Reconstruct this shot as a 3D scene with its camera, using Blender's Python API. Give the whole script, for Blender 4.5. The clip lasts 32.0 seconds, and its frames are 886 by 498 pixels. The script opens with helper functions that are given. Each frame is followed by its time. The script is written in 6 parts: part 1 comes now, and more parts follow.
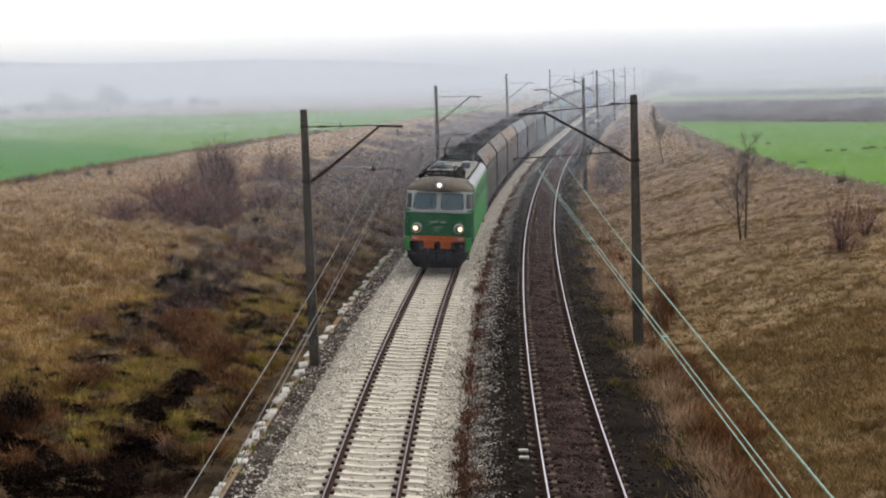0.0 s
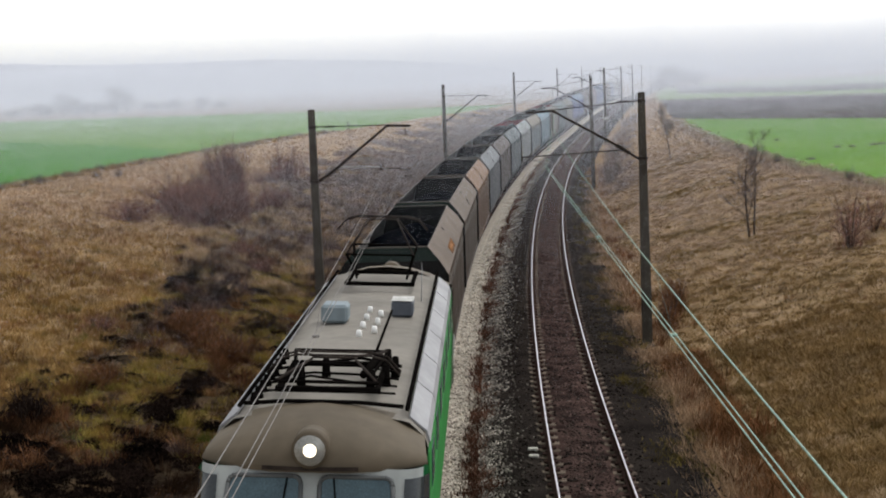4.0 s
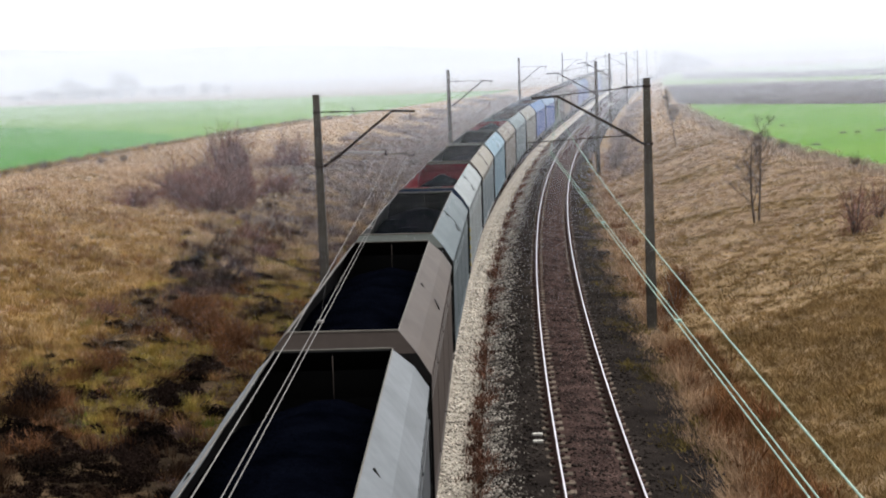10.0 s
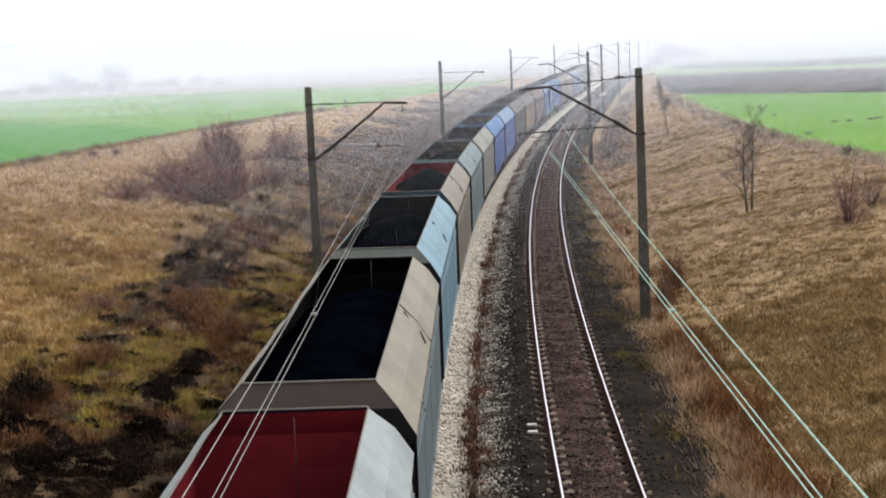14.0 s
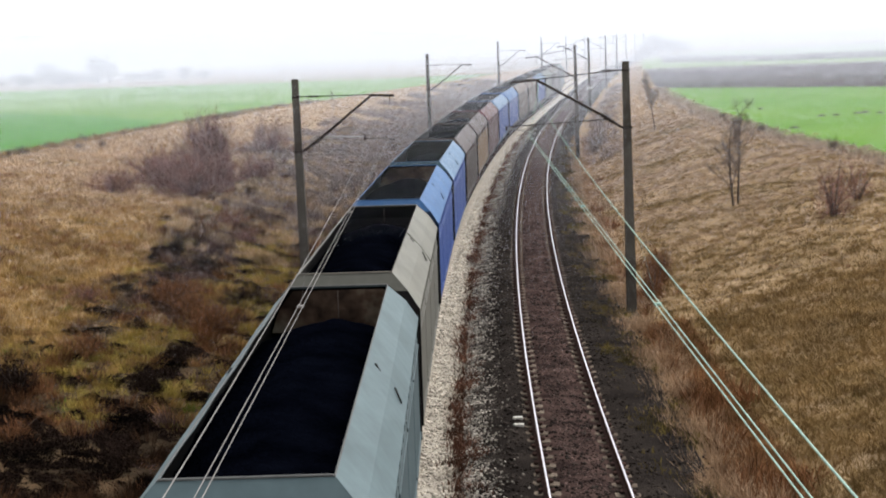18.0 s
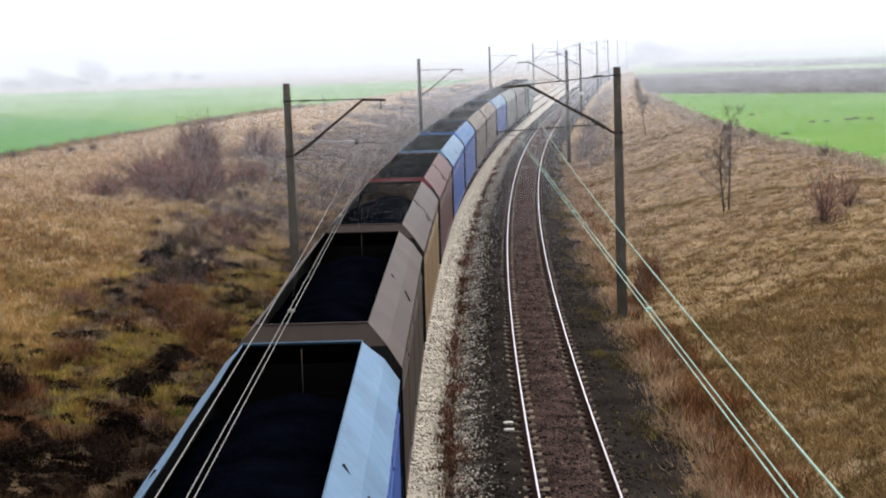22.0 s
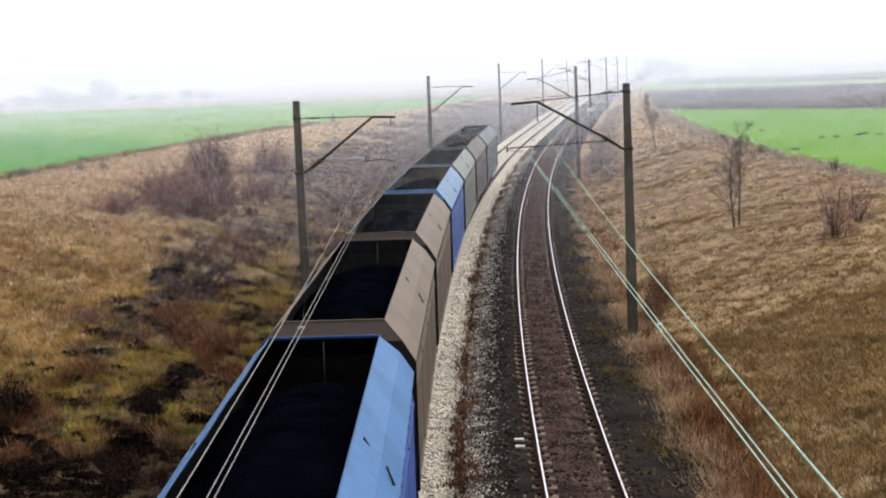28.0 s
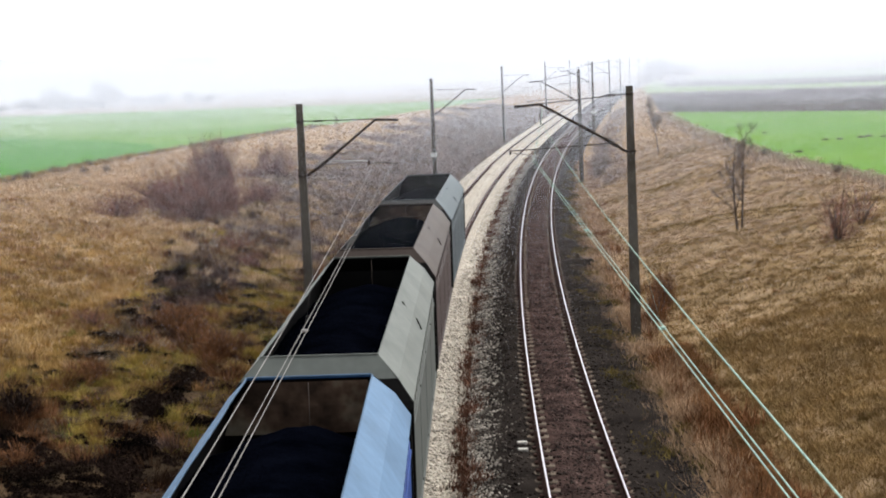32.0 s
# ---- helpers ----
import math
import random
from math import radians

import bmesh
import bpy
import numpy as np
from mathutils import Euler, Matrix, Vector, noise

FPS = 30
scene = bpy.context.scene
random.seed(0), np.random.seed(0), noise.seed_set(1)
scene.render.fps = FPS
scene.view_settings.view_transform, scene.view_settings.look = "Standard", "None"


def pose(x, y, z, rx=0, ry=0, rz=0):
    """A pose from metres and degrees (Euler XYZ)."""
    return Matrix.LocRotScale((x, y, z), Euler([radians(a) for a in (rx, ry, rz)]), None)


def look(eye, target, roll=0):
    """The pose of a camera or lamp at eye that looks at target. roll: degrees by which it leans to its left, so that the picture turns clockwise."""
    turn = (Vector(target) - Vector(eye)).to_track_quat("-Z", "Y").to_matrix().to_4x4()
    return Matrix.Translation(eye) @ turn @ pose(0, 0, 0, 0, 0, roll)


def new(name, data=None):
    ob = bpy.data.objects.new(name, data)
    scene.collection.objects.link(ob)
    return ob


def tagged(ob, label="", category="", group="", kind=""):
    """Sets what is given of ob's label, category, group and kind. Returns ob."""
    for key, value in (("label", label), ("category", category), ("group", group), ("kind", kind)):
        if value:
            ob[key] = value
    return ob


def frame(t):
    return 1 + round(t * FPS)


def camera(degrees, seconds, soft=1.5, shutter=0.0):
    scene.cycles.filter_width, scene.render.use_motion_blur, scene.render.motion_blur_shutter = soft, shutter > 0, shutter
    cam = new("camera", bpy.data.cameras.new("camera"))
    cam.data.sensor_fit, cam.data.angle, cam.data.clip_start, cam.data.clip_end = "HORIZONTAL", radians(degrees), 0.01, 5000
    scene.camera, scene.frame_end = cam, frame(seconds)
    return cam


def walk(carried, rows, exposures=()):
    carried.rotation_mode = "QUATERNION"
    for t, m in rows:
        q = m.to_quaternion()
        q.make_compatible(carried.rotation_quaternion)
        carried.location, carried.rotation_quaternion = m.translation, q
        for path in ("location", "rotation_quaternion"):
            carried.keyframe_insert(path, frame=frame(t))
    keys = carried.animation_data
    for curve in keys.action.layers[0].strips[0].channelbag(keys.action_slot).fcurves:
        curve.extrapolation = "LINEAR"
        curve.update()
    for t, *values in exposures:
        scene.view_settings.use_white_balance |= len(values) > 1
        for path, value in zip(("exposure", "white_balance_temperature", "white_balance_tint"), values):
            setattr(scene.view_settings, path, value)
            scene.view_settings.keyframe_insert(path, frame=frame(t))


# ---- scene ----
# ---- the line: one curve in plan and in height that everything is laid along ----
H_EYE = 8.435
S_MIN, S_MAX = -460.0, 1500.0
_S = np.arange(S_MIN, S_MAX, 1.0)
_K = np.interp(_S, [-460, -60, 0, 40, 80, 120, 170, 240, 420, 520, 1500],
               np.array([0.6, 1.0, 1.20, 0.90, 0.89, 0.81, 0.0, 0.13, 0.16, 0.0, 0.0]) * 1e-3)
_i0 = int(-S_MIN)
_PSI = np.concatenate([[0], np.cumsum((_K[1:] + _K[:-1]) / 2)])
_PSI -= _PSI[_i0]
_mid = (_PSI[1:] + _PSI[:-1]) / 2
_X = np.concatenate([[0], np.cumsum(np.sin(_mid))])
_Y = np.concatenate([[0], np.cumsum(np.cos(_mid))])
_X += -2.349 - _X[_i0]
_Y += 18.0 - _Y[_i0]
_Z = np.interp(_S, [-460, 60, 80, 130, 200, 300, 420, 700, 1500], [0, 0, 0.05, 0.43, 1.08, 1.73, 1.75, 2.6, 4.0])
_Z = np.convolve(np.pad(_Z, 15, mode="edge"), np.ones(31) / 31, mode="valid")
CANT = 3.36          # degrees, outer (west) rail raised
GAUGE = 1.505        # between rail centres
TRACK_D = 4.542      # between the two track axes
TRACK_DZ = 0.307     # east track lies a little higher


def line(s):
    """x, y, z, heading (radians, clockwise from +y) of the west track's axis at arc s."""
    return (np.interp(s, _S, _X), np.interp(s, _S, _Y), np.interp(s, _S, _Z), np.interp(s, _S, _PSI))


def at(s, u, z=0.0):
    """World place: arc s, u metres to the right of the west track's axis, z over its rails."""
    x, y, zz, a = line(s)
    return (x + u * np.cos(a), y - u * np.sin(a), zz + z)


def su_of(x, y):
    """Arc and offset of world places (arrays)."""
    s = np.asarray(y, float) - 18.0
    x = np.asarray(x, float)
    for _ in range(6):
        lx, ly, _z, a = line(s)
        s = np.clip(s + (x - lx) * np.sin(a) + (np.asarray(y) - ly) * np.cos(a), S_MIN, S_MAX)
    lx, ly, _z, a = line(s)
    return s, (x - lx) * np.cos(a) - (np.asarray(y) - ly) * np.sin(a)


def on_line(s, u=0.0, z=0.0, cant=0.0):
    """Pose whose y runs along the line at arc s."""
    x, y, zz = at(s, u, z)
    return pose(float(x), float(y), float(zz), 0, cant, -math.degrees(float(np.interp(s, _S, _PSI))))


# ---- camera: held in the hand over the line, it only turns a little ----
cam = camera(33.2, 32.0, soft=1.95)
TURNS = [
    (0, 83.457, 1.908, 0.557), (0.5, 83.573, 2.098, 0.672), (1, 83.381, 2.101, 0.793), (1.5, 83.31, 2.221, 0.665),
    (2, 83.425, 2.251, 0.504), (2.5, 83.593, 2.357, 0.569), (3, 83.62, 2.255, 0.726), (3.5, 83.51, 2.306, 0.792),
    (5.5, 83.335, 2.485, 1.036), (6, 83.085, 2.701, 1.17), (6.5, 82.822, 2.816, 1.245), (7, 82.787, 2.607, 0.929),
    (7.5, 82.878, 2.596, 0.892), (8, 82.813, 2.701, 0.982), (8.5, 82.723, 2.814, 1.185), (9, 82.716, 2.694, 1.189),
    (9.5, 82.809, 2.493, 1.199), (10, 82.88, 2.293, 1.023), (10.5, 82.927, 2.269, 0.923), (11, 82.671, 2.414, 0.913),
    (11.5, 82.729, 2.439, 0.905), (12, 82.76, 2.534, 0.919), (12.5, 82.734, 2.738, 0.822), (13, 82.564, 2.771, 0.756),
    (13.5, 82.491, 2.876, 0.688), (14, 82.54, 2.666, 0.712), (14.5, 82.838, 2.507, 0.716), (16.5, 82.602, 2.014, 0.532),
    (17, 82.617, 2.162, 0.453), (17.5, 82.53, 2.235, 0.363), (18, 82.243, 2.431, 0.222), (18.5, 81.996, 2.539, 0.216),
    (19, 82.053, 2.485, 0.208), (19.5, 82.245, 2.61, 0.049), (20, 82.316, 2.576, 0.064), (20.5, 82.093, 2.381, -0.197),
    (21, 82.04, 2.169, -0.212), (21.5, 82.26, 2.203, -0.231), (22, 82.412, 2.206, -0.098), (22.5, 82.657, 2.079, -0.061),
    (23, 82.86, 2.115, 0.07), (23.5, 82.868, 2.194, 0.22), (24, 82.84, 2.233, 0.21), (24.5, 82.794, 2.26, 0.099),
    (25, 82.767, 2.365, 0.157), (25.5, 82.748, 2.548, 0.098), (27.5, 82.871, 2.413, 0.297), (28, 83.071, 2.449, 0.261),
    (28.5, 83.211, 2.48, 0.169), (29, 83.116, 2.476, 0.192), (29.5, 82.967, 2.585, 0.09), (30, 82.787, 2.676, 0.164),
    (30.5, 83.047, 2.605, 0.179), (31, 83.349, 2.258, 0.262), (31.5, 83.467, 2.098, 0.397), (32, 83.181, 2.486, 0.374)]
walk(cam, [(t, pose(0, 0, H_EYE, rx, ry, rz)) for t, rx, ry, rz in TURNS], exposures=[(0.0, 0.54), (3.0, 0.50), (6.0, 0.86), (9.0, 1.10), (13.0, 1.17), (32.0, 1.20)])

# ---- light: bright overcast, fog in the distance ----
world = bpy.data.worlds.new("overcast")
scene.world = world
world.use_nodes = True
wn, wl = world.node_tree.nodes, world.node_tree.links
sky = wn.new("ShaderNodeTexSky")
sky.sky_type, sky.sun_disc = "NISHITA", False
sky.sun_elevation, sky.sun_rotation = radians(56), radians(50)
sky.air_density, sky.dust_density, sky.ozone_density = 1.0, 1.2, 1.0
hue = wn.new("ShaderNodeHueSaturation")
hue.inputs["Saturation"].default_value = 0.15
wl.new(sky.outputs[0], hue.inputs["Color"])
wl.new(hue.outputs[0], wn["Background"].inputs["Color"])
wn["Background"].inputs["Strength"].default_value = 0.15
sun = new("sun", bpy.data.lights.new("sun", "SUN"))
sun.data.energy, sun.data.angle, sun.data.color = 1.4, radians(60), (1.0, 0.97, 0.93)
sun.matrix_world = look((0, 0, 60), (-12, -10, 36.8))


# ---- materials ----
def mat(name, c1, c2=None, rough=0.85, metal=0.0, scale=3.0, fine=40.0, bump=0.15, c3=None, random=0.0, island=False, dist=0.02, spec=0.0, over=0.55, contrast=(0.35, 0.65)):
    """Two-scale noise between two or three colours, with fine relief; random varies it piece by piece."""
    m = bpy.data.materials.new(name)
    m.use_nodes = True
    n, l = m.node_tree.nodes, m.node_tree.links
    b = n["Principled BSDF"]
    b.inputs["Roughness"].default_value, b.inputs["Metallic"].default_value = rough, metal
    b.inputs["Specular IOR Level"].default_value = spec
    tc = n.new("ShaderNodeTexCoord")
    big, small = n.new("ShaderNodeTexNoise"), n.new("ShaderNodeTexNoise")
    big.inputs["Scale"].default_value, small.inputs["Scale"].default_value = scale, fine
    big.inputs["Detail"].default_value, small.inputs["Detail"].default_value = 5, 4
    l.new(tc.outputs["Object"], big.inputs["Vector"])
    l.new(tc.outputs["Object"], small.inputs["Vector"])
    ramp = n.new("ShaderNodeValToRGB")
    e = ramp.color_ramp.elements
    e[0].position, e[1].position = contrast
    c2 = c2 or tuple(v * 0.75 for v in c1)
    e[0].color, e[1].color = (*c1, 1), (*c2, 1)
    if c3:
        k = e.new(0.5 * (contrast[0] + contrast[1]))
        k.color = (*c3, 1)
    l.new(big.outputs["Fac"], ramp.inputs["Fac"])
    mix = n.new("ShaderNodeMix")
    mix.data_type, mix.blend_type = "RGBA", "OVERLAY"
    mix.inputs["Factor"].default_value = over
    l.new(ramp.outputs["Color"], mix.inputs["A"])
    l.new(small.outputs["Fac"], mix.inputs["B"])
    col = mix.outputs["Result"]
    if random or island:
        hs = n.new("ShaderNodeHueSaturation")
        src = n.new("ShaderNodeNewGeometry").outputs["Random Per Island"] if island else n.new("ShaderNodeObjectInfo").outputs["Random"]
        mr = n.new("ShaderNodeMapRange")
        mr.inputs["To Min"].default_value, mr.inputs["To Max"].default_value = 1 - random, 1 + random
        l.new(src, mr.inputs["Value"])
        l.new(mr.outputs["Result"], hs.inputs["Value"])
        l.new(col, hs.inputs["Color"])
        col = hs.outputs["Color"]
    l.new(col, b.inputs["Base Color"])
    if bump:
        bp = n.new("ShaderNodeBump")
        bp.inputs["Strength"].default_value, bp.inputs["Distance"].default_value = bump, dist
        l.new(small.outputs["Fac"], bp.inputs["Height"])
        l.new(bp.outputs["Normal"], b.inputs["Normal"])
    return m


def lamp_mat(name, colour, strength):
    m = mat(name, colour, colour, rough=0.3, bump=0)
    b = m.node_tree.nodes["Principled BSDF"]
    b.inputs["Emission Color"].default_value, b.inputs["Emission Strength"].default_value = (*colour, 1), strength
    return m


def glass_mat(name):
    m = mat(name, (0.040, 0.070, 0.086), (0.058, 0.098, 0.115), rough=0.12, bump=0, spec=0.4)
    return m


M_GRASS = mat("dry_grass_ground", (0.29, 0.205, 0.122), (0.15, 0.102, 0.057), scale=0.9, fine=3.5, bump=0.4, dist=0.1, c3=(0.225, 0.152, 0.082), contrast=(0.36, 0.66))
M_DIRT = mat("oily_dirt", (0.066, 0.042, 0.036), (0.018, 0.012, 0.011), scale=1.6, fine=16, bump=0.8, dist=0.04)
M_CROP = mat("green_crop", (0.046, 0.150, 0.026), (0.068, 0.175, 0.033), scale=0.08, fine=3, bump=0.4, dist=0.05)
M_CROPFAR = mat("yellowish_crop", (0.090, 0.190, 0.034), (0.118, 0.212, 0.044), scale=0.05, fine=3, bump=0.4, dist=0.05)
M_PLOUGH = mat("ploughed_soil", (0.050, 0.037, 0.034), (0.032, 0.025, 0.024), scale=0.08, fine=2.5, bump=0.5, dist=0.1)
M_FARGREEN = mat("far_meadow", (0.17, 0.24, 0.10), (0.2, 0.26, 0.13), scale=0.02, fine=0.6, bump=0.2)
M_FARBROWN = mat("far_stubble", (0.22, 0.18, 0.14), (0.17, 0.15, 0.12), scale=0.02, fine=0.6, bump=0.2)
M_BALLAST = mat("pale_ballast", (0.46, 0.415, 0.345), (0.33, 0.295, 0.245), scale=1.2, fine=28, bump=0.9, dist=0.05)
M_STONE = mat("ballast_stone", (0.58, 0.525, 0.445), (0.38, 0.34, 0.285), scale=2, fine=30, bump=0.2, random=0.45, island=True)
M_SPILL = mat("dusty_spilled_stone", (0.44, 0.40, 0.345), (0.06, 0.05, 0.043), scale=2, fine=30, bump=0.2, random=0.5, island=True)
M_OLDBALLAST = mat("old_ballast", (0.027, 0.022, 0.019), (0.012, 0.010, 0.009), scale=0.8, fine=25, bump=0.9, dist=0.05)
M_OLDSTONE = mat("old_ballast_stone", (0.045, 0.036, 0.031), (0.012, 0.010, 0.009), scale=1.4, fine=25, bump=0.2, random=0.6, island=True)
M_GRIT = mat("rusty_grit", (0.13, 0.088, 0.076), (0.03, 0.021, 0.019), scale=2, fine=20, bump=0.2, random=0.7, island=True)
M_SLEEPER = mat("concrete_sleeper", (0.60, 0.545, 0.46), (0.49, 0.44, 0.365), scale=3, fine=40, bump=0.2, random=0.08)
M_WOODSLEEPER = mat("wear_shade_sleeper", (0.085, 0.066, 0.053), (0.16, 0.13, 0.10), scale=4, fine=40, bump=0.3, random=0.3)
M_RUST = mat("rusty_rail_side", (0.062, 0.036, 0.030), (0.036, 0.023, 0.021), rough=0.8, scale=6, fine=60, bump=0.2)
M_RAILTOP = mat("polished_rail_head", (0.6, 0.58, 0.62), (0.48, 0.46, 0.49), rough=0.3, metal=1.0, scale=3, fine=60, bump=0.02)
M_RAILDULL = mat("wear_shade_rail_head", (0.30, 0.25, 0.24), (0.22, 0.185, 0.18), rough=0.45, metal=0.9, scale=3, fine=60, bump=0.02)
M_CONC = mat("weathered_concrete", (0.40, 0.37, 0.33), (0.27, 0.25, 0.225), scale=1.5, fine=30, bump=0.3)
M_MAST = mat("mast_concrete", (0.046, 0.040, 0.033), (0.088, 0.079, 0.066), scale=1.2, fine=30, bump=0.3)
M_STEEL = mat("dark_bracket_steel", (0.022, 0.018, 0.016), (0.045, 0.036, 0.031), rough=0.6, scale=6, fine=60, metal=0.2)
M_WIRE = mat("verdigris_wire", (0.30, 0.42, 0.35), (0.25, 0.34, 0.29), rough=0.5, metal=0.0, scale=5, fine=60, bump=0)
M_WIREGREY = mat("grey_wire", (0.22, 0.21, 0.20), (0.17, 0.16, 0.155), rough=0.5, metal=0.0, scale=5, fine=60, bump=0)
M_PALEROD = mat("galvanised_rod", (0.42, 0.41, 0.39), (0.33, 0.32, 0.30), rough=0.5, scale=5, fine=60, bump=0)
M_WHITE = mat("white_plate", (0.5, 0.5, 0.48), (0.36, 0.36, 0.34), scale=4, fine=50, bump=0.05)
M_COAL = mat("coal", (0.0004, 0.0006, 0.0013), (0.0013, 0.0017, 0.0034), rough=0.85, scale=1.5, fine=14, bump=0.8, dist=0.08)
M_UNDER = mat("grime_shade_underframe", (0.003, 0.0027, 0.0025), (0.007, 0.006, 0.0055), scale=2, fine=30)
# colour of the opaque strips that imitate fog haze
M_HAZE = mat("fog", (0.575, 0.598, 0.652), (0.575, 0.598, 0.652), rough=1.0, bump=0, spec=0.0)


# ---- mesh tools ----
class Shape:
    """Collects faces; each call adds one closed piece."""

    def __init__(self):
        self.v, self.f, self.smooth = [], [], []

    def add(self, verts, faces, smooth=False):
        o = len(self.v)
        self.v += [tuple(map(float, p)) for p in verts]
        self.f += [tuple(i + o for i in f) for f in faces]
        self.smooth += [smooth] * len(faces)
        return self

    def box(self, c, size, bevel=0.0, m=None):
        x, y, z = (v / 2 for v in size)
        b = min(bevel, x * 0.9, y * 0.9, z * 0.9)
        if b <= 0:
            P = [(sx * x, sy * y, sz * z) for sx in (-1, 1) for sy in (-1, 1) for sz in (-1, 1)]
            F = [(0, 1, 3, 2), (4, 6, 7, 5), (0, 4, 5, 1), (2, 3, 7, 6), (0, 2, 6, 4), (1, 5, 7, 3)]
        else:
            P, ix = [], {}
            for sx in (-1, 1):
                for sy in (-1, 1):
                    for sz in (-1, 1):
                        for k in range(3):
                            q = [x - b, y - b, z - b]
                            q[k] += b
                            ix[sx, sy, sz, k] = len(P)
                            P.append((sx * q[0], sy * q[1], sz * q[2]))
            F = []
            cyc = [(-1, -1), (1, -1), (1, 1), (-1, 1)]
            F += [[ix[s, a, c2, 0] for a, c2 in (cyc if s > 0 else cyc[::-1])] for s in (-1, 1)]
            F += [[ix[a, s, c2, 1] for a, c2 in (cyc[::-1] if s > 0 else cyc)] for s in (-1, 1)]
            F += [[ix[a, c2, s, 2] for a, c2 in (cyc if s > 0 else cyc[::-1])] for s in (-1, 1)]
            for a in (-1, 1):
                for c2 in (-1, 1):
                    F.append((ix[a, c2, -1, 0], ix[a, c2, 1, 0], ix[a, c2, 1, 1], ix[a, c2, -1, 1]))
                    F.append((ix[a, -1, c2, 0], ix[a, 1, c2, 0], ix[a, 1, c2, 2], ix[a, -1, c2, 2]))
                    F.append((ix[-1, a, c2, 1], ix[1, a, c2, 1], ix[1, a, c2, 2], ix[-1, a, c2, 2]))
                    for d in (-1, 1):
                        F.append((ix[a, c2, d, 0], ix[a, c2, d, 1], ix[a, c2, d, 2]))
        if m is not None:
            P = [m @ Vector(p) for p in P]
        return self.add([(p[0] + c[0], p[1] + c[1], p[2] + c[2]) for p in P], F)

    def tube(self, path, r, n=6, r2=None, smooth=True, cap=True):
        path = [Vector(p) for p in path]
        P, F = [], []
        k = len(path)
        for i, p in enumerate(path):
            d = (path[min(i + 1, k - 1)] - path[max(i - 1, 0)]).normalized()
            a = d.orthogonal().normalized() if abs(d.z) > 0.95 else d.cross(Vector((0, 0, 1))).normalized()
            b = d.cross(a)
            rr = r if r2 is None else r + (r2 - r) * i / max(1, k - 1)
            P += [p + (a * math.cos(6.28319 * j / n) + b * math.sin(6.28319 * j / n)) * rr for j in range(n)]
        for i in range(k - 1):
            F += [(i * n + j, i * n + (j + 1) % n, (i + 1) * n + (j + 1) % n, (i + 1) * n + j) for j in range(n)]
        if cap:
            F += [tuple(range(n - 1, -1, -1)), tuple(range((k - 1) * n, k * n))]
        return self.add(P, F, smooth)

    def prism(self, prof, y0, y1, m=None):
        """Closed profile in x, z pulled from y0 to y1."""
        n = len(prof)
        P = [(x, y0, z) for x, z in prof] + [(x, y1, z) for x, z in prof]
        if m is not None:
            P = [m @ Vector(p) for p in P]
        F = [(i, (i + 1) % n, n + (i + 1) % n, n + i) for i in range(n)] + [tuple(range(n - 1, -1, -1)), tuple(range(n, 2 * n))]
        return self.add(P, F)

    def loft(self, rings, closed=False, smooth=True):
        """Open or closed rings of equal length joined one to the next."""
        n = len(rings[0])
        P = [p for r in rings for p in r]
        F = []
        for i in range(len(rings) - 1):
            for j in range(n if closed else n - 1):
                F.append((i * n + j, i * n + (j + 1) % n, (i + 1) * n + (j + 1) % n, (i + 1) * n + j))
        return self.add(P, F, smooth)

    def quad(self, a, b, c, d):
        return self.add([a, b, c, d], [(0, 1, 2, 3)])

    def slab(self, pts, thick):
        """A flat plate of that thickness on a planar outline."""
        P = [Vector(p) for p in pts]
        nrm = (P[1] - P[0]).cross(P[2] - P[1]).normalized() * thick
        n = len(P)
        return self.add([*P, *[p - nrm for p in P]],
                        [tuple(range(n)), tuple(range(2 * n - 1, n - 1, -1))] + [(i, n + i, n + (i + 1) % n, (i + 1) % n) for i in range(n)])

    def mesh(self, name, material=None):
        me = bpy.data.meshes.new(name)
        me.from_pydata(self.v, [], self.f)
        me.polygons.foreach_set("use_smooth", self.smooth)
        if material:
            me.materials.append(material)
        me.update()
        return me


def part(name, data, material=None, parent=None, label="", m=None):
    """Links a Shape or a mesh as one object under a thing or a part; a shared mesh takes the material on the object."""
    me = data.mesh(name, material) if isinstance(data, Shape) else data
    ob = new(name, me)
    if not isinstance(data, Shape) and material:
        if not me.materials:
            me.materials.append(material)
        if me.materials[0] is not material:
            ob.material_slots[0].link = "OBJECT"
            ob.material_slots[0].material = material
    if parent:
        ob.parent = parent
    if m is not None:
        ob.matrix_basis = m
    if label:
        ob["label"] = label
    return ob


def thing(name, label, category, group="", m=None, kind=""):
    ob = new(name)
    ob.empty_display_size = 0.3
    if m is not None:
        ob.matrix_basis = m
    return tagged(ob, label, category, group, kind)


def tri_mesh(name, V, F, material):
    """Fast mesh from arrays: V (n,3), F (m,3)."""
    me = bpy.data.meshes.new(name)
    V, F = np.asarray(V, np.float32), np.asarray(F, np.int32)
    me.vertices.add(len(V))
    me.vertices.foreach_set("co", V.ravel())
    me.loops.add(F.size)
    me.loops.foreach_set("vertex_index", F.ravel())
    me.polygons.add(len(F))
    me.polygons.foreach_set("loop_start", np.arange(0, F.size, F.shape[1], dtype=np.int32))
    me.materials.append(material)
    me.update(calc_edges=True)
    return me


# ---- ground: a shallow cutting between flat fields ----
PLATEAU = 2.5


def crest_west(s):
    return np.interp(s, [-200, 40, 78, 137, 160, 202, 230, 330, 600], [-30, -31, -31, -28.5, -26.5, -24, -21, -15, -12])


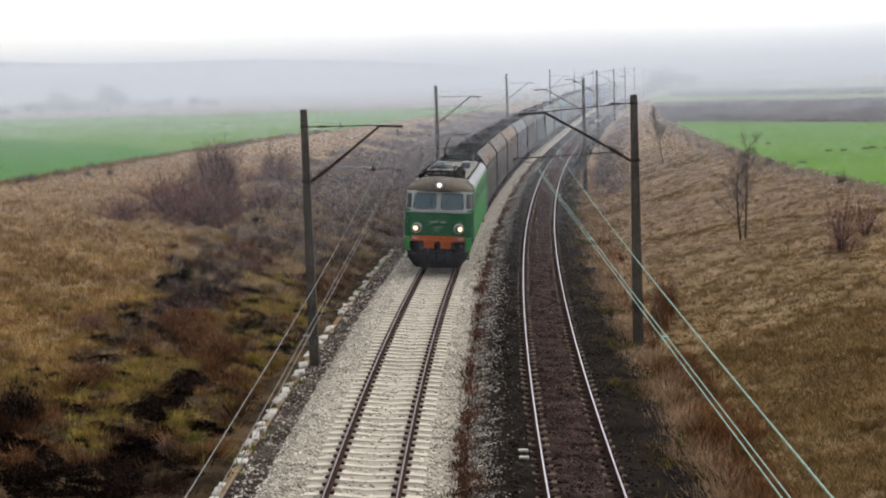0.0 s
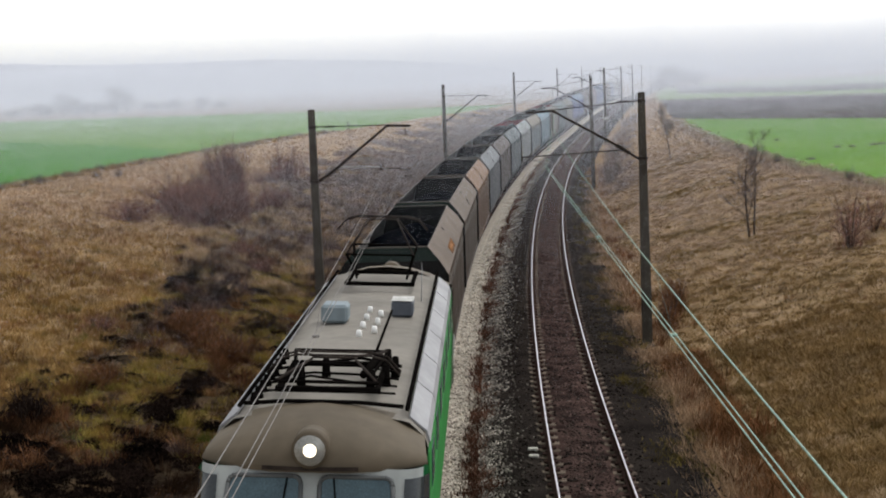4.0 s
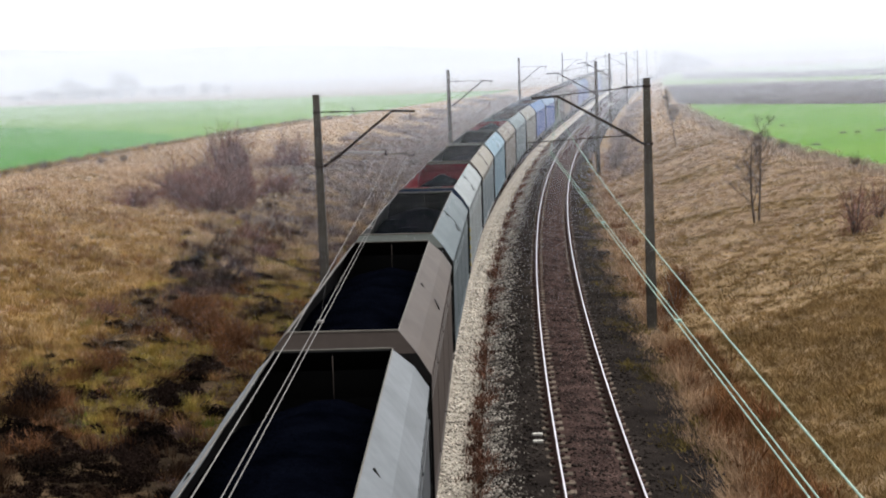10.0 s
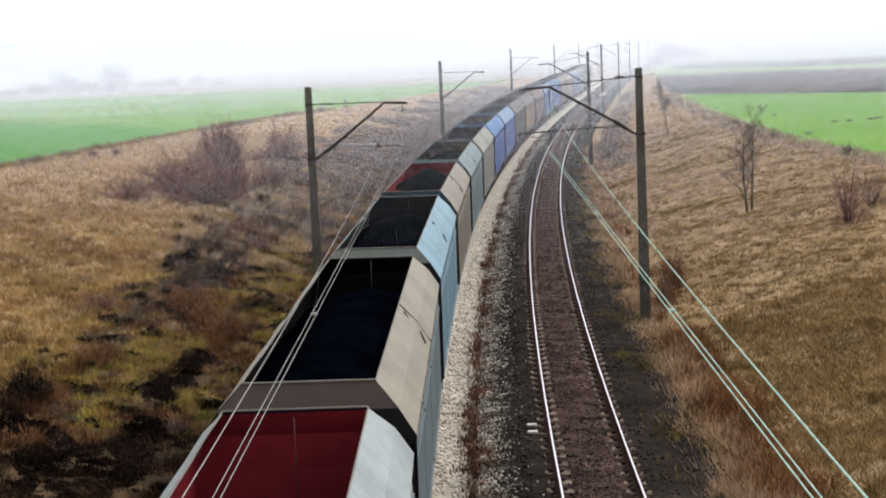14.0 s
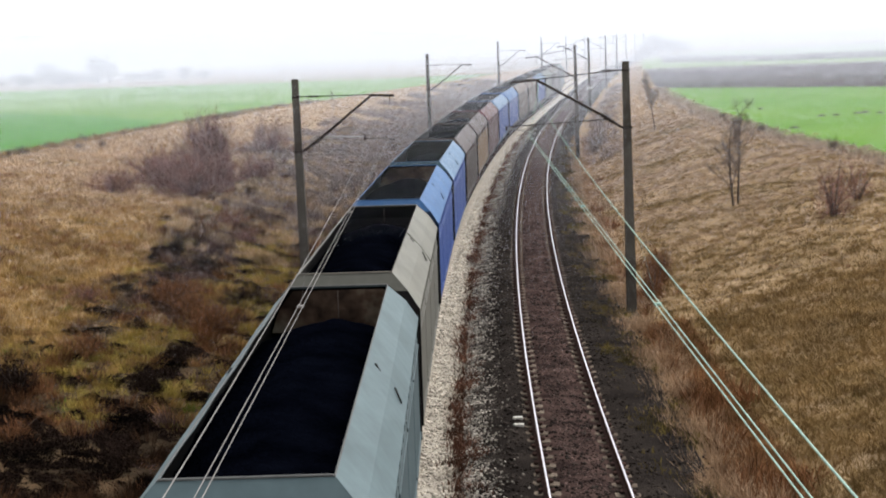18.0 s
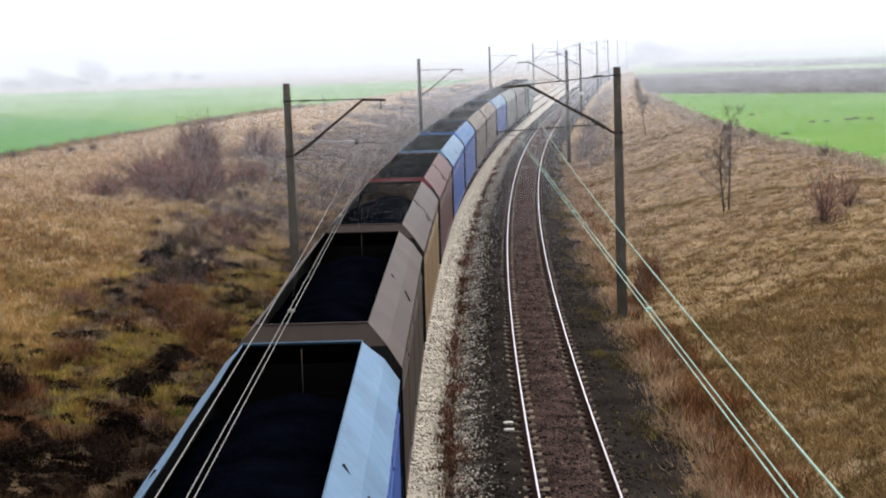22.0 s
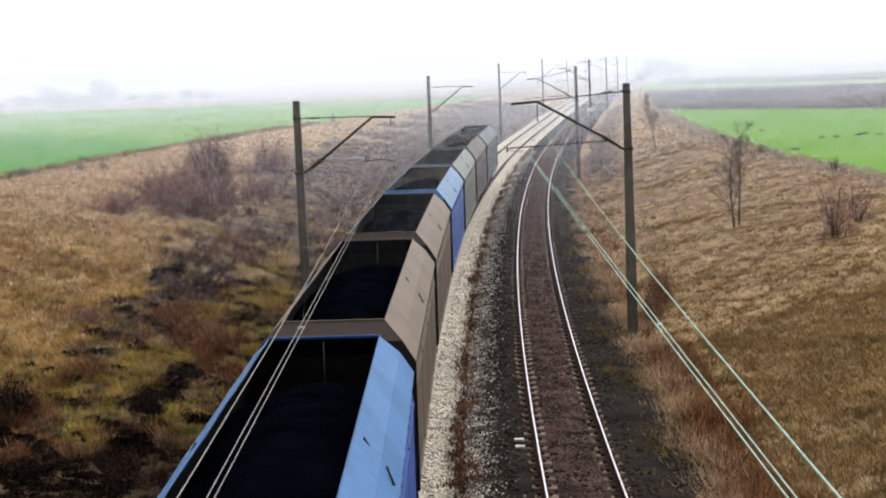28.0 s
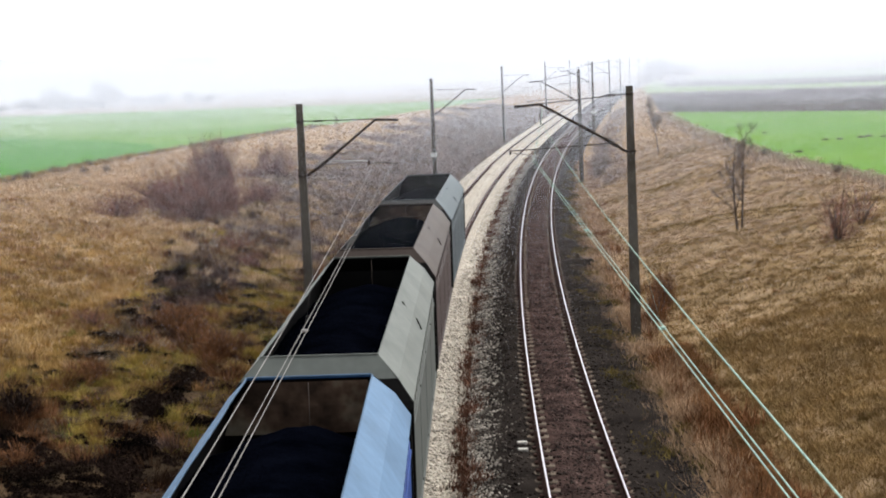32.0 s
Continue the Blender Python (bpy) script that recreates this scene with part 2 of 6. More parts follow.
def crest_east(s):
    return np.interp(s, [-200, 30, 55, 72, 96, 150, 260, 600], [24, 22.5, 21, 19.2, 18, 15.6, 14, 13])


def hum(x, y, f, seed=0.0):
    """Cheap smooth bumps from summed sines."""
    return (np.sin(x * f + 1.3 + seed) * np.cos(y * f * 1.13 - 0.7 + seed) + 0.6 * np.sin((x + y) * f * 1.9 + seed * 2.1)
            + 0.4 * np.cos((x - 1.7 * y) * f * 2.7 + seed)) / 2


def ground_z(s, u):
    zl = np.interp(s, _S, _Z)
    toe = np.interp(u, [-4.0, 5.4, 6.8], [-0.78, -0.78, -0.12]) + zl
    vw = np.clip((-4.2 - u) / (-6.4 - crest_west(s)), 0, 1)
    ve = np.clip((u - 8.0) / (crest_east(s) - 10.2), 0, 1)
    ease = lambda v: 1 - (1 - v) ** 1.35
    z = toe + (PLATEAU - toe) * np.where(u < 0, ease(vw), ease(ve))
    slope = np.clip(vw * 6, 0, 1) * (vw < 1) * np.clip((1 - vw) * 8, 0, 1) + np.clip(ve * 6, 0, 1) * np.clip((1 - ve) * 8, 0, 1)
    x, y = s, u
    return z + slope * np.interp(s, [70, 110], [1.0, 0.35]) * (0.16 * hum(x, y, 0.55) + 0.07 * hum(x, y, 1.6, 2.0))


def ground_at(s, u):
    x, y, z = at(s, u)
    return float(x), float(y), float(ground_z(s, u))


def ground_rough(s, u, x, y):
    """Hummocks on the two slopes, over the even ground."""
    rough = np.clip((-4.6 - u) / 2, 0, 1) * (u > crest_west(s) + 2) + 0.4 * np.clip((u - 7.6) / 1.5, 0, 1) * (u < crest_east(s) - 2)
    rough = rough * (s > -5) * (s < 130)
    dz = np.zeros(np.shape(x))
    for i in np.argwhere(rough > 0.02):
        i = tuple(i)
        p = Vector((x[i] * 0.9, y[i] * 0.9, 0.0))
        dz[i] = rough[i] * (0.13 * noise.noise(p) + 0.06 * noise.noise(p * 2.3 + Vector((7, 3, 1))))
    return dz


def build_ground():
    near = np.concatenate([np.arange(-70, -36, 1.0), np.arange(-36, 27, 0.45), np.arange(27, 71, 1.0)])
    far = 70 * 1.22 ** np.arange(1, 22)
    xs = np.concatenate([-far[::-1], near, far])
    ya = np.concatenate([np.arange(-40, 18, 1.5), np.arange(18, 115, 0.5), np.arange(115, 260, 1.25)])
    ys = np.concatenate([-40 - 12 * 1.35 ** np.arange(14, -1, -1), ya, 260 + 4 * 1.17 ** np.arange(0, 43)])
    X, Y = np.meshgrid(xs, ys)
    s, u = su_of(X, Y)
    Z = ground_z(s, u)
    Z += ground_rough(s, u, X, Y)
    V = np.stack([X, Y, Z], -1).reshape(-1, 3)
    nx = len(xs)
    i = (np.arange(len(ys) - 1)[:, None] * nx + np.arange(nx - 1)[None]).ravel()
    F = np.stack([i, i + 1, i + nx + 1, i + nx], 1)
    me = tri_mesh("ground", V, F, M_GRASS)
    me.polygons.foreach_set("use_smooth", np.ones(len(F), bool))
    tagged(new("ground", me), "rough dry grass ground with a shallow railway cutting", "ground", kind="structure")


def strip(name, s_list, u_of, z_of, material, label, category, nu=2, closed=True, thick=0.0):
    """A sheet laid along the line: u_of(s) and z_of(s, u) give its cross-section."""
    V, F = [], []
    for s in s_list:
        for u in u_of(s):
            x, y, _z = at(s, u)
            V.append((x, y, z_of(s, u)))
    n = len(u_of(s_list[0]))
    i = (np.arange(len(s_list) - 1)[:, None] * n + np.arange(n - 1)[None]).ravel()
    F = np.stack([i, i + 1, i + n + 1, i + n], 1)
    return tagged(new(name, tri_mesh(name, np.array(V, float), F, material)), label, category, kind="structure")


def field(name, corners, material, label, lift, wob=0.4):
    """A field: a flat sheet on the plateau with slightly wavering edges."""
    V = []
    for (x0, y0), (x1, y1) in zip(corners, corners[1:] + corners[:1]):
        n = max(2, int(math.hypot(x1 - x0, y1 - y0) / 3))
        n = min(n, 160)
        for k in range(n):
            t = k / n
            x, y = x0 + (x1 - x0) * t, y0 + (y1 - y0) * t
            V.append((x + wob * noise.noise((x * 0.21, y * 0.21, 1.7)), y + wob * noise.noise((x * 0.17, y * 0.17, 9.1)), PLATEAU + lift))
    me = bpy.data.meshes.new(name)
    me.from_pydata(V, [], [tuple(range(len(V)))])
    me.materials.append(material)
    tagged(new(name, me), label, "field", kind="structure")


build_ground()
west_edge = [tuple(float(c) for c in at(s, crest_west(s) + 0.8)[:2]) for s in (-20, 20, 40, 60, 78, 100, 120, 137, 160, 180, 202, 230, 262, 285)]
field("field_west", west_edge + [(-16.0, 304.0), (-60, 322), (-103, 340), (-400, 460), (-400, 40)], M_CROP, "flat field of young green winter crop", 0.05)
east_edge = [tuple(float(c) for c in at(s, crest_east(s) - 0.9)[:2]) for s in (-20, 20, 40, 55, 72, 96, 120, 150)]
field("field_east", east_edge + [(24.8, 175), (43, 152), (160, 20), (160, -20)], M_CROPFAR, "flat field of young green winter crop", 0.05)
field("field_west_far", [(-23.6, 127), (-29.4, 144), (-39.6, 163.5), (-50, 178.4), (-60.9, 191.4), (-140, 290), (-400, 455), (-103, 338), (-60, 320), (-16.5, 302)] + west_edge[12:6:-1], M_CROPFAR, "paler yellowish-green crop farther out", 0.054)
field("far_ploughed_strip", [(50, 352), (67.5, 318), (300, 180), (420, 330), (86, 408), (70, 500)], M_PLOUGH, "brown strip of soil in fog", 0.05)
field("ploughed_field", [tuple(float(c) for c in at(s, crest_east(s) - 0.9)[:2]) for s in (150, 200, 262)] + [(36.5, 288), (76, 268), (400, 100), (400, -220), (160, 20), (43, 152), (24.8, 175)], M_PLOUGH, "bare brown ploughed field", 0.04)
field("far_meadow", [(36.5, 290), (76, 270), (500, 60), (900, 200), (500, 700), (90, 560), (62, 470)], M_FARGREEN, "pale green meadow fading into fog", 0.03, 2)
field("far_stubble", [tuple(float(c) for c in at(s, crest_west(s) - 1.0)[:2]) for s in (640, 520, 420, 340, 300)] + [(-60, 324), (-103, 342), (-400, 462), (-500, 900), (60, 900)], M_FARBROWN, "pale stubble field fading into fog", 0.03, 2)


# ---- track beds, sleepers and rails ----
TILT = math.tan(radians(CANT))
S_BED = [-460, -300, -150, -60] + list(np.arange(-20, 130, 2.0)) + list(np.arange(130, 430, 10.0)) + list(np.arange(430, 1300, 40.0))


def bed_west_z(s, u):
    zl = float(np.interp(s, _S, _Z))
    if u < -1.9:
        return zl - 0.13 + (u + 1.9) * 0.78
    return zl - 0.235 - u * TILT + 0.02 * noise.noise((s * 1.3, u * 2.1, 0.3))


def bed_east_z(s, u):
    zl = float(np.interp(s, _S, _Z)) + TRACK_DZ
    d = u - TRACK_D
    if d < -1.5:
        return zl - 0.2 + 1.5 * TILT - 0.02 + (d + 1.5) * 0.22
    if d > 1.5:
        return zl - 0.22 - 1.5 * TILT + 0.03 * noise.noise((s * 0.8, u, 3.3))
    cover = float(np.interp(abs(d), [0, 0.46, 0.53, 0.68, 0.94, 1.06, 1.5], [0.03, 0.03, -0.02, -0.03, -0.01, 0.03, 0.03]))
    return zl - 0.205 + cover - d * TILT + 0.022 * noise.noise((s * 1.7, u * 2.3, 6.6))


strip("trackbed_west", S_BED, lambda s: [-2.5, -2.2, -1.9, -1.3, -0.7, 0, 0.7, 1.3, 1.9, 2.3 + 0.12 * noise.noise((s * 0.5, 0, 0))], bed_west_z, M_BALLAST, "bed of fresh pale limestone ballast", "ballast")
strip("trackbed_east", S_BED, lambda s: [2.22, 2.7, 3.04, 3.3, 3.48, 3.60, 3.86, 4.01, 4.08, 4.54, 5.00, 5.07, 5.22, 5.48, 5.60, 5.78, 6.04, 6.5 + 0.18 * noise.noise((s * 0.35, 0, 5)), 7.0], bed_east_z, M_OLDBALLAST, "bed of old dark oily ballast", "ballast")


def sleeper_mesh():
    """Concrete sleeper: raised rail seats, lower waist."""
    sh = Shape()
    xs = [-1.25, -0.95, -0.55, 0, 0.55, 0.95, 1.25]
    top = [-0.205, -0.185, -0.19, -0.225, -0.19, -0.185, -0.205]
    hw = [0.10, 0.10, 0.095, 0.08, 0.095, 0.10, 0.10]
    rings = [[(x, -w - 0.05, -0.40), (x, -w, z), (x, w, z), (x, w + 0.05, -0.40)] for x, z, w in zip(xs, top, hw)]
    sh.loft(rings, smooth=False)
    sh.add(rings[0], [(3, 2, 1, 0)]).add(rings[-1], [(0, 1, 2, 3)])
    return sh.mesh("sleeper", M_SLEEPER)


def old_sleeper_mesh():
    return Shape().box((0, 0, -0.275), (2.55, 0.24, 0.15), 0.015).mesh("sleeper", M_WOODSLEEPER)


RAIL_PROF = [(-0.036, 0), (0.036, 0), (0.036, -0.03), (0.012, -0.045), (0.010, -0.145), (0.07, -0.16), (0.07, -0.172), (-0.07, -0.172), (-0.07, -0.16), (-0.010, -0.145), (-0.012, -0.045), (-0.036, -0.03)]


def rail_shape(u_axis, side, dz, prof, s_list):
    rings = []
    c, sn = math.cos(radians(CANT)), math.sin(radians(CANT))
    for s in s_list:
        ring = []
        for px, pz in prof:
            du = side * GAUGE / 2 + px
            u, z = u_axis + du * c + pz * sn, dz - du * sn + pz * c
            x, y, zz = at(s, u, z)
            ring.append((x, y, zz))
        rings.append(ring)
    return Shape().loft(rings, closed=True, smooth=False)


def build_track(name, u_axis, dz, sleeper_me, label, head_mat, spacing=0.6, s0=0.18, stone=None):
    th = thing(name, label, "railway track", kind="structure")
    s_r = list(np.arange(-460, -20, 20.0)) + list(np.arange(-20, 260, 4.0)) + list(np.arange(260, 1300, 20.0))
    for side in (-1, 1):
        r = part("rail", rail_shape(u_axis, side, dz, RAIL_PROF, s_r), M_RUST, th, "rusty steel rail with a worn bright head")
        part("running_surface", rail_shape(u_axis, side, dz, [(-0.013, 0.003), (0.019, 0.003), (0.020, -0.004), (-0.014, -0.004)], s_r), head_mat, r, "bright polished rail head")
    s_near = [s0 + spacing * k for k in range(-8, 292)]
    for s in s_near:
        ob = part("sleeper", sleeper_me, None, th)
        jig = random.uniform(-0.6, 0.6)
        ob.matrix_basis = on_line(s + random.uniform(-0.015, 0.015), u_axis + random.uniform(-0.015, 0.015), dz, CANT) @ pose(0, 0, random.uniform(-0.008, 0.006), 0, 0, jig)
    far = Shape()
    for s in list(np.arange(s0 + spacing * 292, 420, spacing)) + list(np.arange(s0 - spacing * 9, -60, -spacing)):
        m = on_line(float(s), u_axis, dz, CANT)
        far.box((0, 0, 0), (2.5, 0.2, 0.16), 0, None)
        for k in range(8):
            far.v[-8 + k] = tuple(m @ (Vector(far.v[-8 + k]) + Vector((0, 0, -0.27))))
    tagged(part("distant_sleepers", far, sleeper_me.materials[0], th), kind="stuff")
    fast = Shape()
    for s in s_near:
        if s < 110:
            m = on_line(s, u_axis, dz, CANT)
            for side in (-1, 1):
                for k in (-1, 1):
                    c = m @ Vector((side * GAUGE / 2 + k * 0.115, 0, -0.155))
                    fast.box(c, (0.09, 0.11, 0.07), 0.02)
    tagged(part("rail_fastenings", fast, M_RUST, th, "rusty clips holding the rails"), kind="stuff")
    return th


def stones(name, n, s_rng, u_fn, z_fn, size, material, label, parent=None):
    """Loose ballast: n squashed eight-sided stones."""
    rng = np.random.default_rng(len(name))
    s = s_rng[0] + (s_rng[1] - s_rng[0]) * rng.random(n) ** 1.4
    u = np.array([u_fn(rng) for _ in range(n)])
    x, y, _ = at(s, u)
    z = np.array([z_fn(float(a), float(b)) for a, b in zip(s, u)])
    base = np.array([(1, 0, 0), (-1, 0, 0), (0, 1, 0), (0, -1, 0), (0, 0, 0.8), (0, 0, -0.8)])
    faces = np.array([(0, 2, 4), (2, 1, 4), (1, 3, 4), (3, 0, 4), (2, 0, 5), (1, 2, 5), (3, 1, 5), (0, 3, 5)])
    a = rng.random(n) * 6.283
    r = size * (0.6 + 0.8 * rng.random((n, 1, 1)))
    P = base[None] * r * (0.7 + 0.6 * rng.random((n, 6, 1)))
    c, sn = np.cos(a)[:, None], np.sin(a)[:, None]
    Q = np.stack([P[..., 0] * c - P[..., 1] * sn, P[..., 0] * sn + P[..., 1] * c, P[..., 2]], -1)
    Q += np.stack([x, y, z], -1)[:, None]
    F = (np.arange(n)[:, None, None] * 6 + faces[None]).reshape(-1, 3)
    tagged(new(name, tri_mesh(name, Q.reshape(-1, 3), F, material)), label, "ballast", kind="stuff")


def pick_west(rng):
    while True:
        u = rng.uniform(-2.7, 2.4)
        if not (0.66 < abs(u) < 0.85) and (abs(u) > 1.28 or rng.random() < 0.25):
            return u


strip("track_dirt", S_BED, lambda s: [TRACK_D - 0.6, TRACK_D - 0.53, TRACK_D - 0.46, TRACK_D, TRACK_D + 0.46, TRACK_D + 0.53, TRACK_D + 0.6], lambda s, u: bed_east_z(s, u) + 0.006, M_DIRT, "brown oily dirt between the old rails", "ground")


build_track("track_west", 0.0, 0.0, sleeper_mesh(), "railway track on pale concrete sleepers in fresh ballast", M_RAILDULL, s0=0.38)
build_track("track_east", TRACK_D, TRACK_DZ, old_sleeper_mesh(), "old railway track on dark sleepers sunk in dirt, shiny rails", M_RAILTOP, spacing=0.62, s0=0.1)
stones("loose_ballast_west", 26000, (4, 120), pick_west, lambda s, u: bed_west_z(s, u) + 0.012, 0.042, M_STONE, "loose pale limestone ballast stones")
stones("spilled_ballast", 16000, (4, 120), lambda r: 2.2 + abs(r.normal(0, 0.36)), lambda s, u: bed_east_z(s, max(2.23, u)) + 0.012, 0.025, M_SPILL, "pale stones spilled beside the fresh ballast")
stones("track_grit", 5000, (4, 60), lambda r: TRACK_D + r.uniform(-0.42, 0.42), lambda s, u: bed_east_z(s, u) + 0.012, 0.024, M_GRIT, "fine grit and rust flakes between the old rails")
stones("loose_ballast_east", 12000, (4, 90), lambda r: r.uniform(2.3, 7.2), lambda s, u: bed_east_z(s, u) + 0.005, 0.04, M_OLDSTONE, "loose dark dirty ballast stones")


# ---- overhead line: masts, brackets and wires ----
def mast(s, u, side, top, name="catenary_mast", sign=False, pull=False):
    """Concrete mast with a cantilever over its track; side is the way to the track (+1: to the right)."""
    zl = float(np.interp(s, _S, _Z))
    base = float(ground_z(s, u)) - zl
    th = thing(name, "square weathered concrete railway mast carrying overhead wires on a steel bracket", "mast", "overhead line masts", on_line(s, u))
    pole = Shape()
    w0, w1 = 0.15, 0.10
    pole.loft([[(sx * w * 1.0, sy * w, z) for sx, sy in ((-1, -1), (1, -1), (1, 1), (-1, 1))] for w, z in ((w0, base - 0.5), (w0, base + 1.5), (w1, top))], closed=True, smooth=False)
    pole.add([(-w1, -w1, top), (w1, -w1, top), (w1, w1, top), (-w1, w1, top)], [(0, 1, 2, 3)])
    part("pole", pole, M_MAST, th, "tapered concrete pole")
    part("foundation", Shape().box((0, 0, base - 0.05), (0.46, 0.46, 0.3), 0.04), M_MAST, th)
    d = side
    axis = (TRACK_D if u > 0 else 0.0) - u          # to the track's axis
    zt = TRACK_DZ if u > 0 else 0.0
    tip = axis + (d * 0.70 if u > 0 else -0.05)
    k0, k1 = (5.75 if u > 0 else 5.3), (7.3 if u > 0 else 7.0)
    zr = top - 0.25 if u > 0 else k1 + 0.04          # where the tie rod meets the pole
    part("clamp", Shape().box((0, 0, k0), (0.30, 0.30, 0.09), 0.01), M_STEEL, th, "steel clamp band")
    part("clamp", Shape().box((0, 0, zr), (0.25, 0.25, 0.08), 0.01), M_STEEL, th, "steel clamp band")
    elbow = axis if u > 0 else axis - d * 0.68
    hang = axis if u > 0 else tip - d * 0.06
    kx, kz = d * 0.72, k0 + 0.38
    part("bracket_tube", Shape().tube([(d * 0.15, 0, k0), (kx, 0, kz)], 0.045).tube([(kx, 0, kz), (elbow, 0, k1)], 0.045).tube([(elbow, 0, k1), (tip + d * 0.1, 0, k1 - 0.04)], 0.045), M_STEEL, th, "rusty bracket tube")
    part("messenger_hanger", Shape().tube([(hang, 0, k1 - 0.02), (hang, 0, 6.68)], 0.014, 5), M_STEEL, th)
    ins = Shape()
    for k in range(5):
        c = 0.42 + 0.075 * k
        p = Vector((d * c, 0, k0 + 0.67 * (c - 0.15)))
        ins.tube([p, p + Vector((d * 0.035, 0, 0.023))], 0.075, 8)
    part("insulator", ins, M_STEEL, th, "ribbed dark insulator")
    part("tie_rod", Shape().tube([(d * 0.12, 0, zr), (elbow, 0, k1 + 0.02)], 0.016, 5), M_STEEL, th)
    ins2 = Shape()
    for k in range(5):
        ins2.tube([(d * (0.42 + 0.065 * k), 0, zr - 0.004), (d * (0.47 + 0.065 * k), 0, zr - 0.004)], 0.03 + 0.008 * (k % 2), 8)
    part("insulator", ins2, M_STEEL, th, "ribbed dark insulator")
    zc = 5.55 + zt
    if pull:
        far = axis + d * 0.97
        part("registration_arm", Shape().tube([(d * 0.6, 0, k0 + 0.27), (far, 0, zc + 0.05)], 0.02, 6).tube([(far, 0, zc + 0.08), (far, 0, zc - 0.06)], 0.03, 6), M_STEEL, th)
        part("steady_arm", Shape().tube([(far, 0, zc), (far - d * 0.5, 0, zc - 0.08), (axis + d * 0.05, 0, zc - 0.22)], 0.014, 5), M_WIREGREY, th)
    else:
        end = axis - d * 0.95
        part("registration_arm", Shape().tube([(d * 0.85, 0, zc + 0.17), (end, 0, zc + 0.14)], 0.024, 6), M_PALEROD, th, "pale galvanised registration arm")
        part("insulator", Shape().tube([(end, 0, zc + 0.2), (end, 0, zc + 0.02)], 0.03, 8), M_STEEL, th, "small dark insulator")
        part("steady_arm", Shape().tube([(end, 0, zc + 0.06), (end + d * 0.5, 0, zc + 0.08), (axis, 0, zc + 0.0)], 0.013, 5), M_STEEL, th)
    if sign:
        part("sign_plate", Shape().box((0, -0.2, base + sign), (0.42, 0.02, 0.32), 0.005), M_WHITE, th, "small white enamel plate")
    return th


WEST_MASTS = [(-31.0, 7.6, 0), (29.6, 7.6, 0), (87.4, 7.85, 3.25), (152.0, 8.1, 0), (221.5, 8.05, 0), (286, 8.0, 0), (352, 8.0, 0), (418, 8.0, 0), (485, 8, 0)]
EAST_MASTS = [(-32.0, 7.75, 0), (27.9, 7.75, 0), (89.6, 8.05, 0), (147.5, 8.2, 2.8), (213.7, 7.95, 0), (278, 8.0, 0), (342, 8.0, 0), (408, 8.0, 0), (476, 8, 0)]
for s, top, sign in WEST_MASTS:
    mast(s, -3.1, 1, top, sign=sign, pull=False)
for s, top, sign in EAST_MASTS:
    mast(s, 7.27, -1, top, sign=sign, pull=True)


def chord(s0, s1, u0, u1, z, t):
    """A place on the straight line between two masts' wire supports."""
    a, b = Vector(at(s0, u0, z)), Vector(at(s1, u1, z))
    return a.lerp(b, t)


def overhead_span(masts, k, uc, um, zc, zm, sag, material, r):
    """The wires between two masts: twin contact wire, sagging messenger and its droppers."""
    (s0, *_a), (s1, *_b) = masts[k], masts[k + 1]
    th = thing("overhead_wires", "taut twin contact wire under a sagging messenger wire", "wire", "overhead wires")
    def low(t, o=0.0):
        return chord(s0, s1, uc[k] + o, uc[k + 1] + o, zc, t) - Vector((0, 0, 0.2 * t * (1 - t)))
    def high(t):
        return chord(s0, s1, um[k], um[k + 1], zm, t) - Vector((0, 0, 4 * sag * t * (1 - t)))
    n = 6 if s0 < 60 else 4
    for o in (-0.028, 0.028):
        part("contact_wire", Shape().tube([low(j / 14, o) for j in range(15)], r, n), material, th)
    part("messenger_wire", Shape().tube([high(j / 14) for j in range(15)], r, n), material, th)
    if k < 3:
        for j in range(1, 6):
            t = j / 6
            part("dropper", Shape().tube([high(t), low(t)], 0.0015, 4).box(low(t), (0.085, 0.05, 0.035), 0.008), material, th)


for k in range(6):
    overhead_span(WEST_MASTS, k, [0.11, -0.225, 0.2, -0.2, 0.2, -0.2, 0.2], [0.45, -0.35, 0.1, -0.1, 0.1, -0.1, 0.1], 5.515, 6.643, 0.608, M_WIREGREY if k == 0 else M_STEEL, 0.005 if k == 0 else 0.0045)
    overhead_span(EAST_MASTS, k, [3.70, 4.28, 4.70, 4.35, 4.70, 4.35, 4.70], [3.06, 4.55, 4.60, 4.45, 4.60, 4.45, 4.60], 5.612, 6.74, 0.455, M_WIRE, 0.007 if k == 0 else 0.0045)


# ---- haze: curtains of fine opaque strips stand in for fog, denser the farther one looks ----
HAZE_Z = 8.4        # about the camera's height; the strips reach full cover here


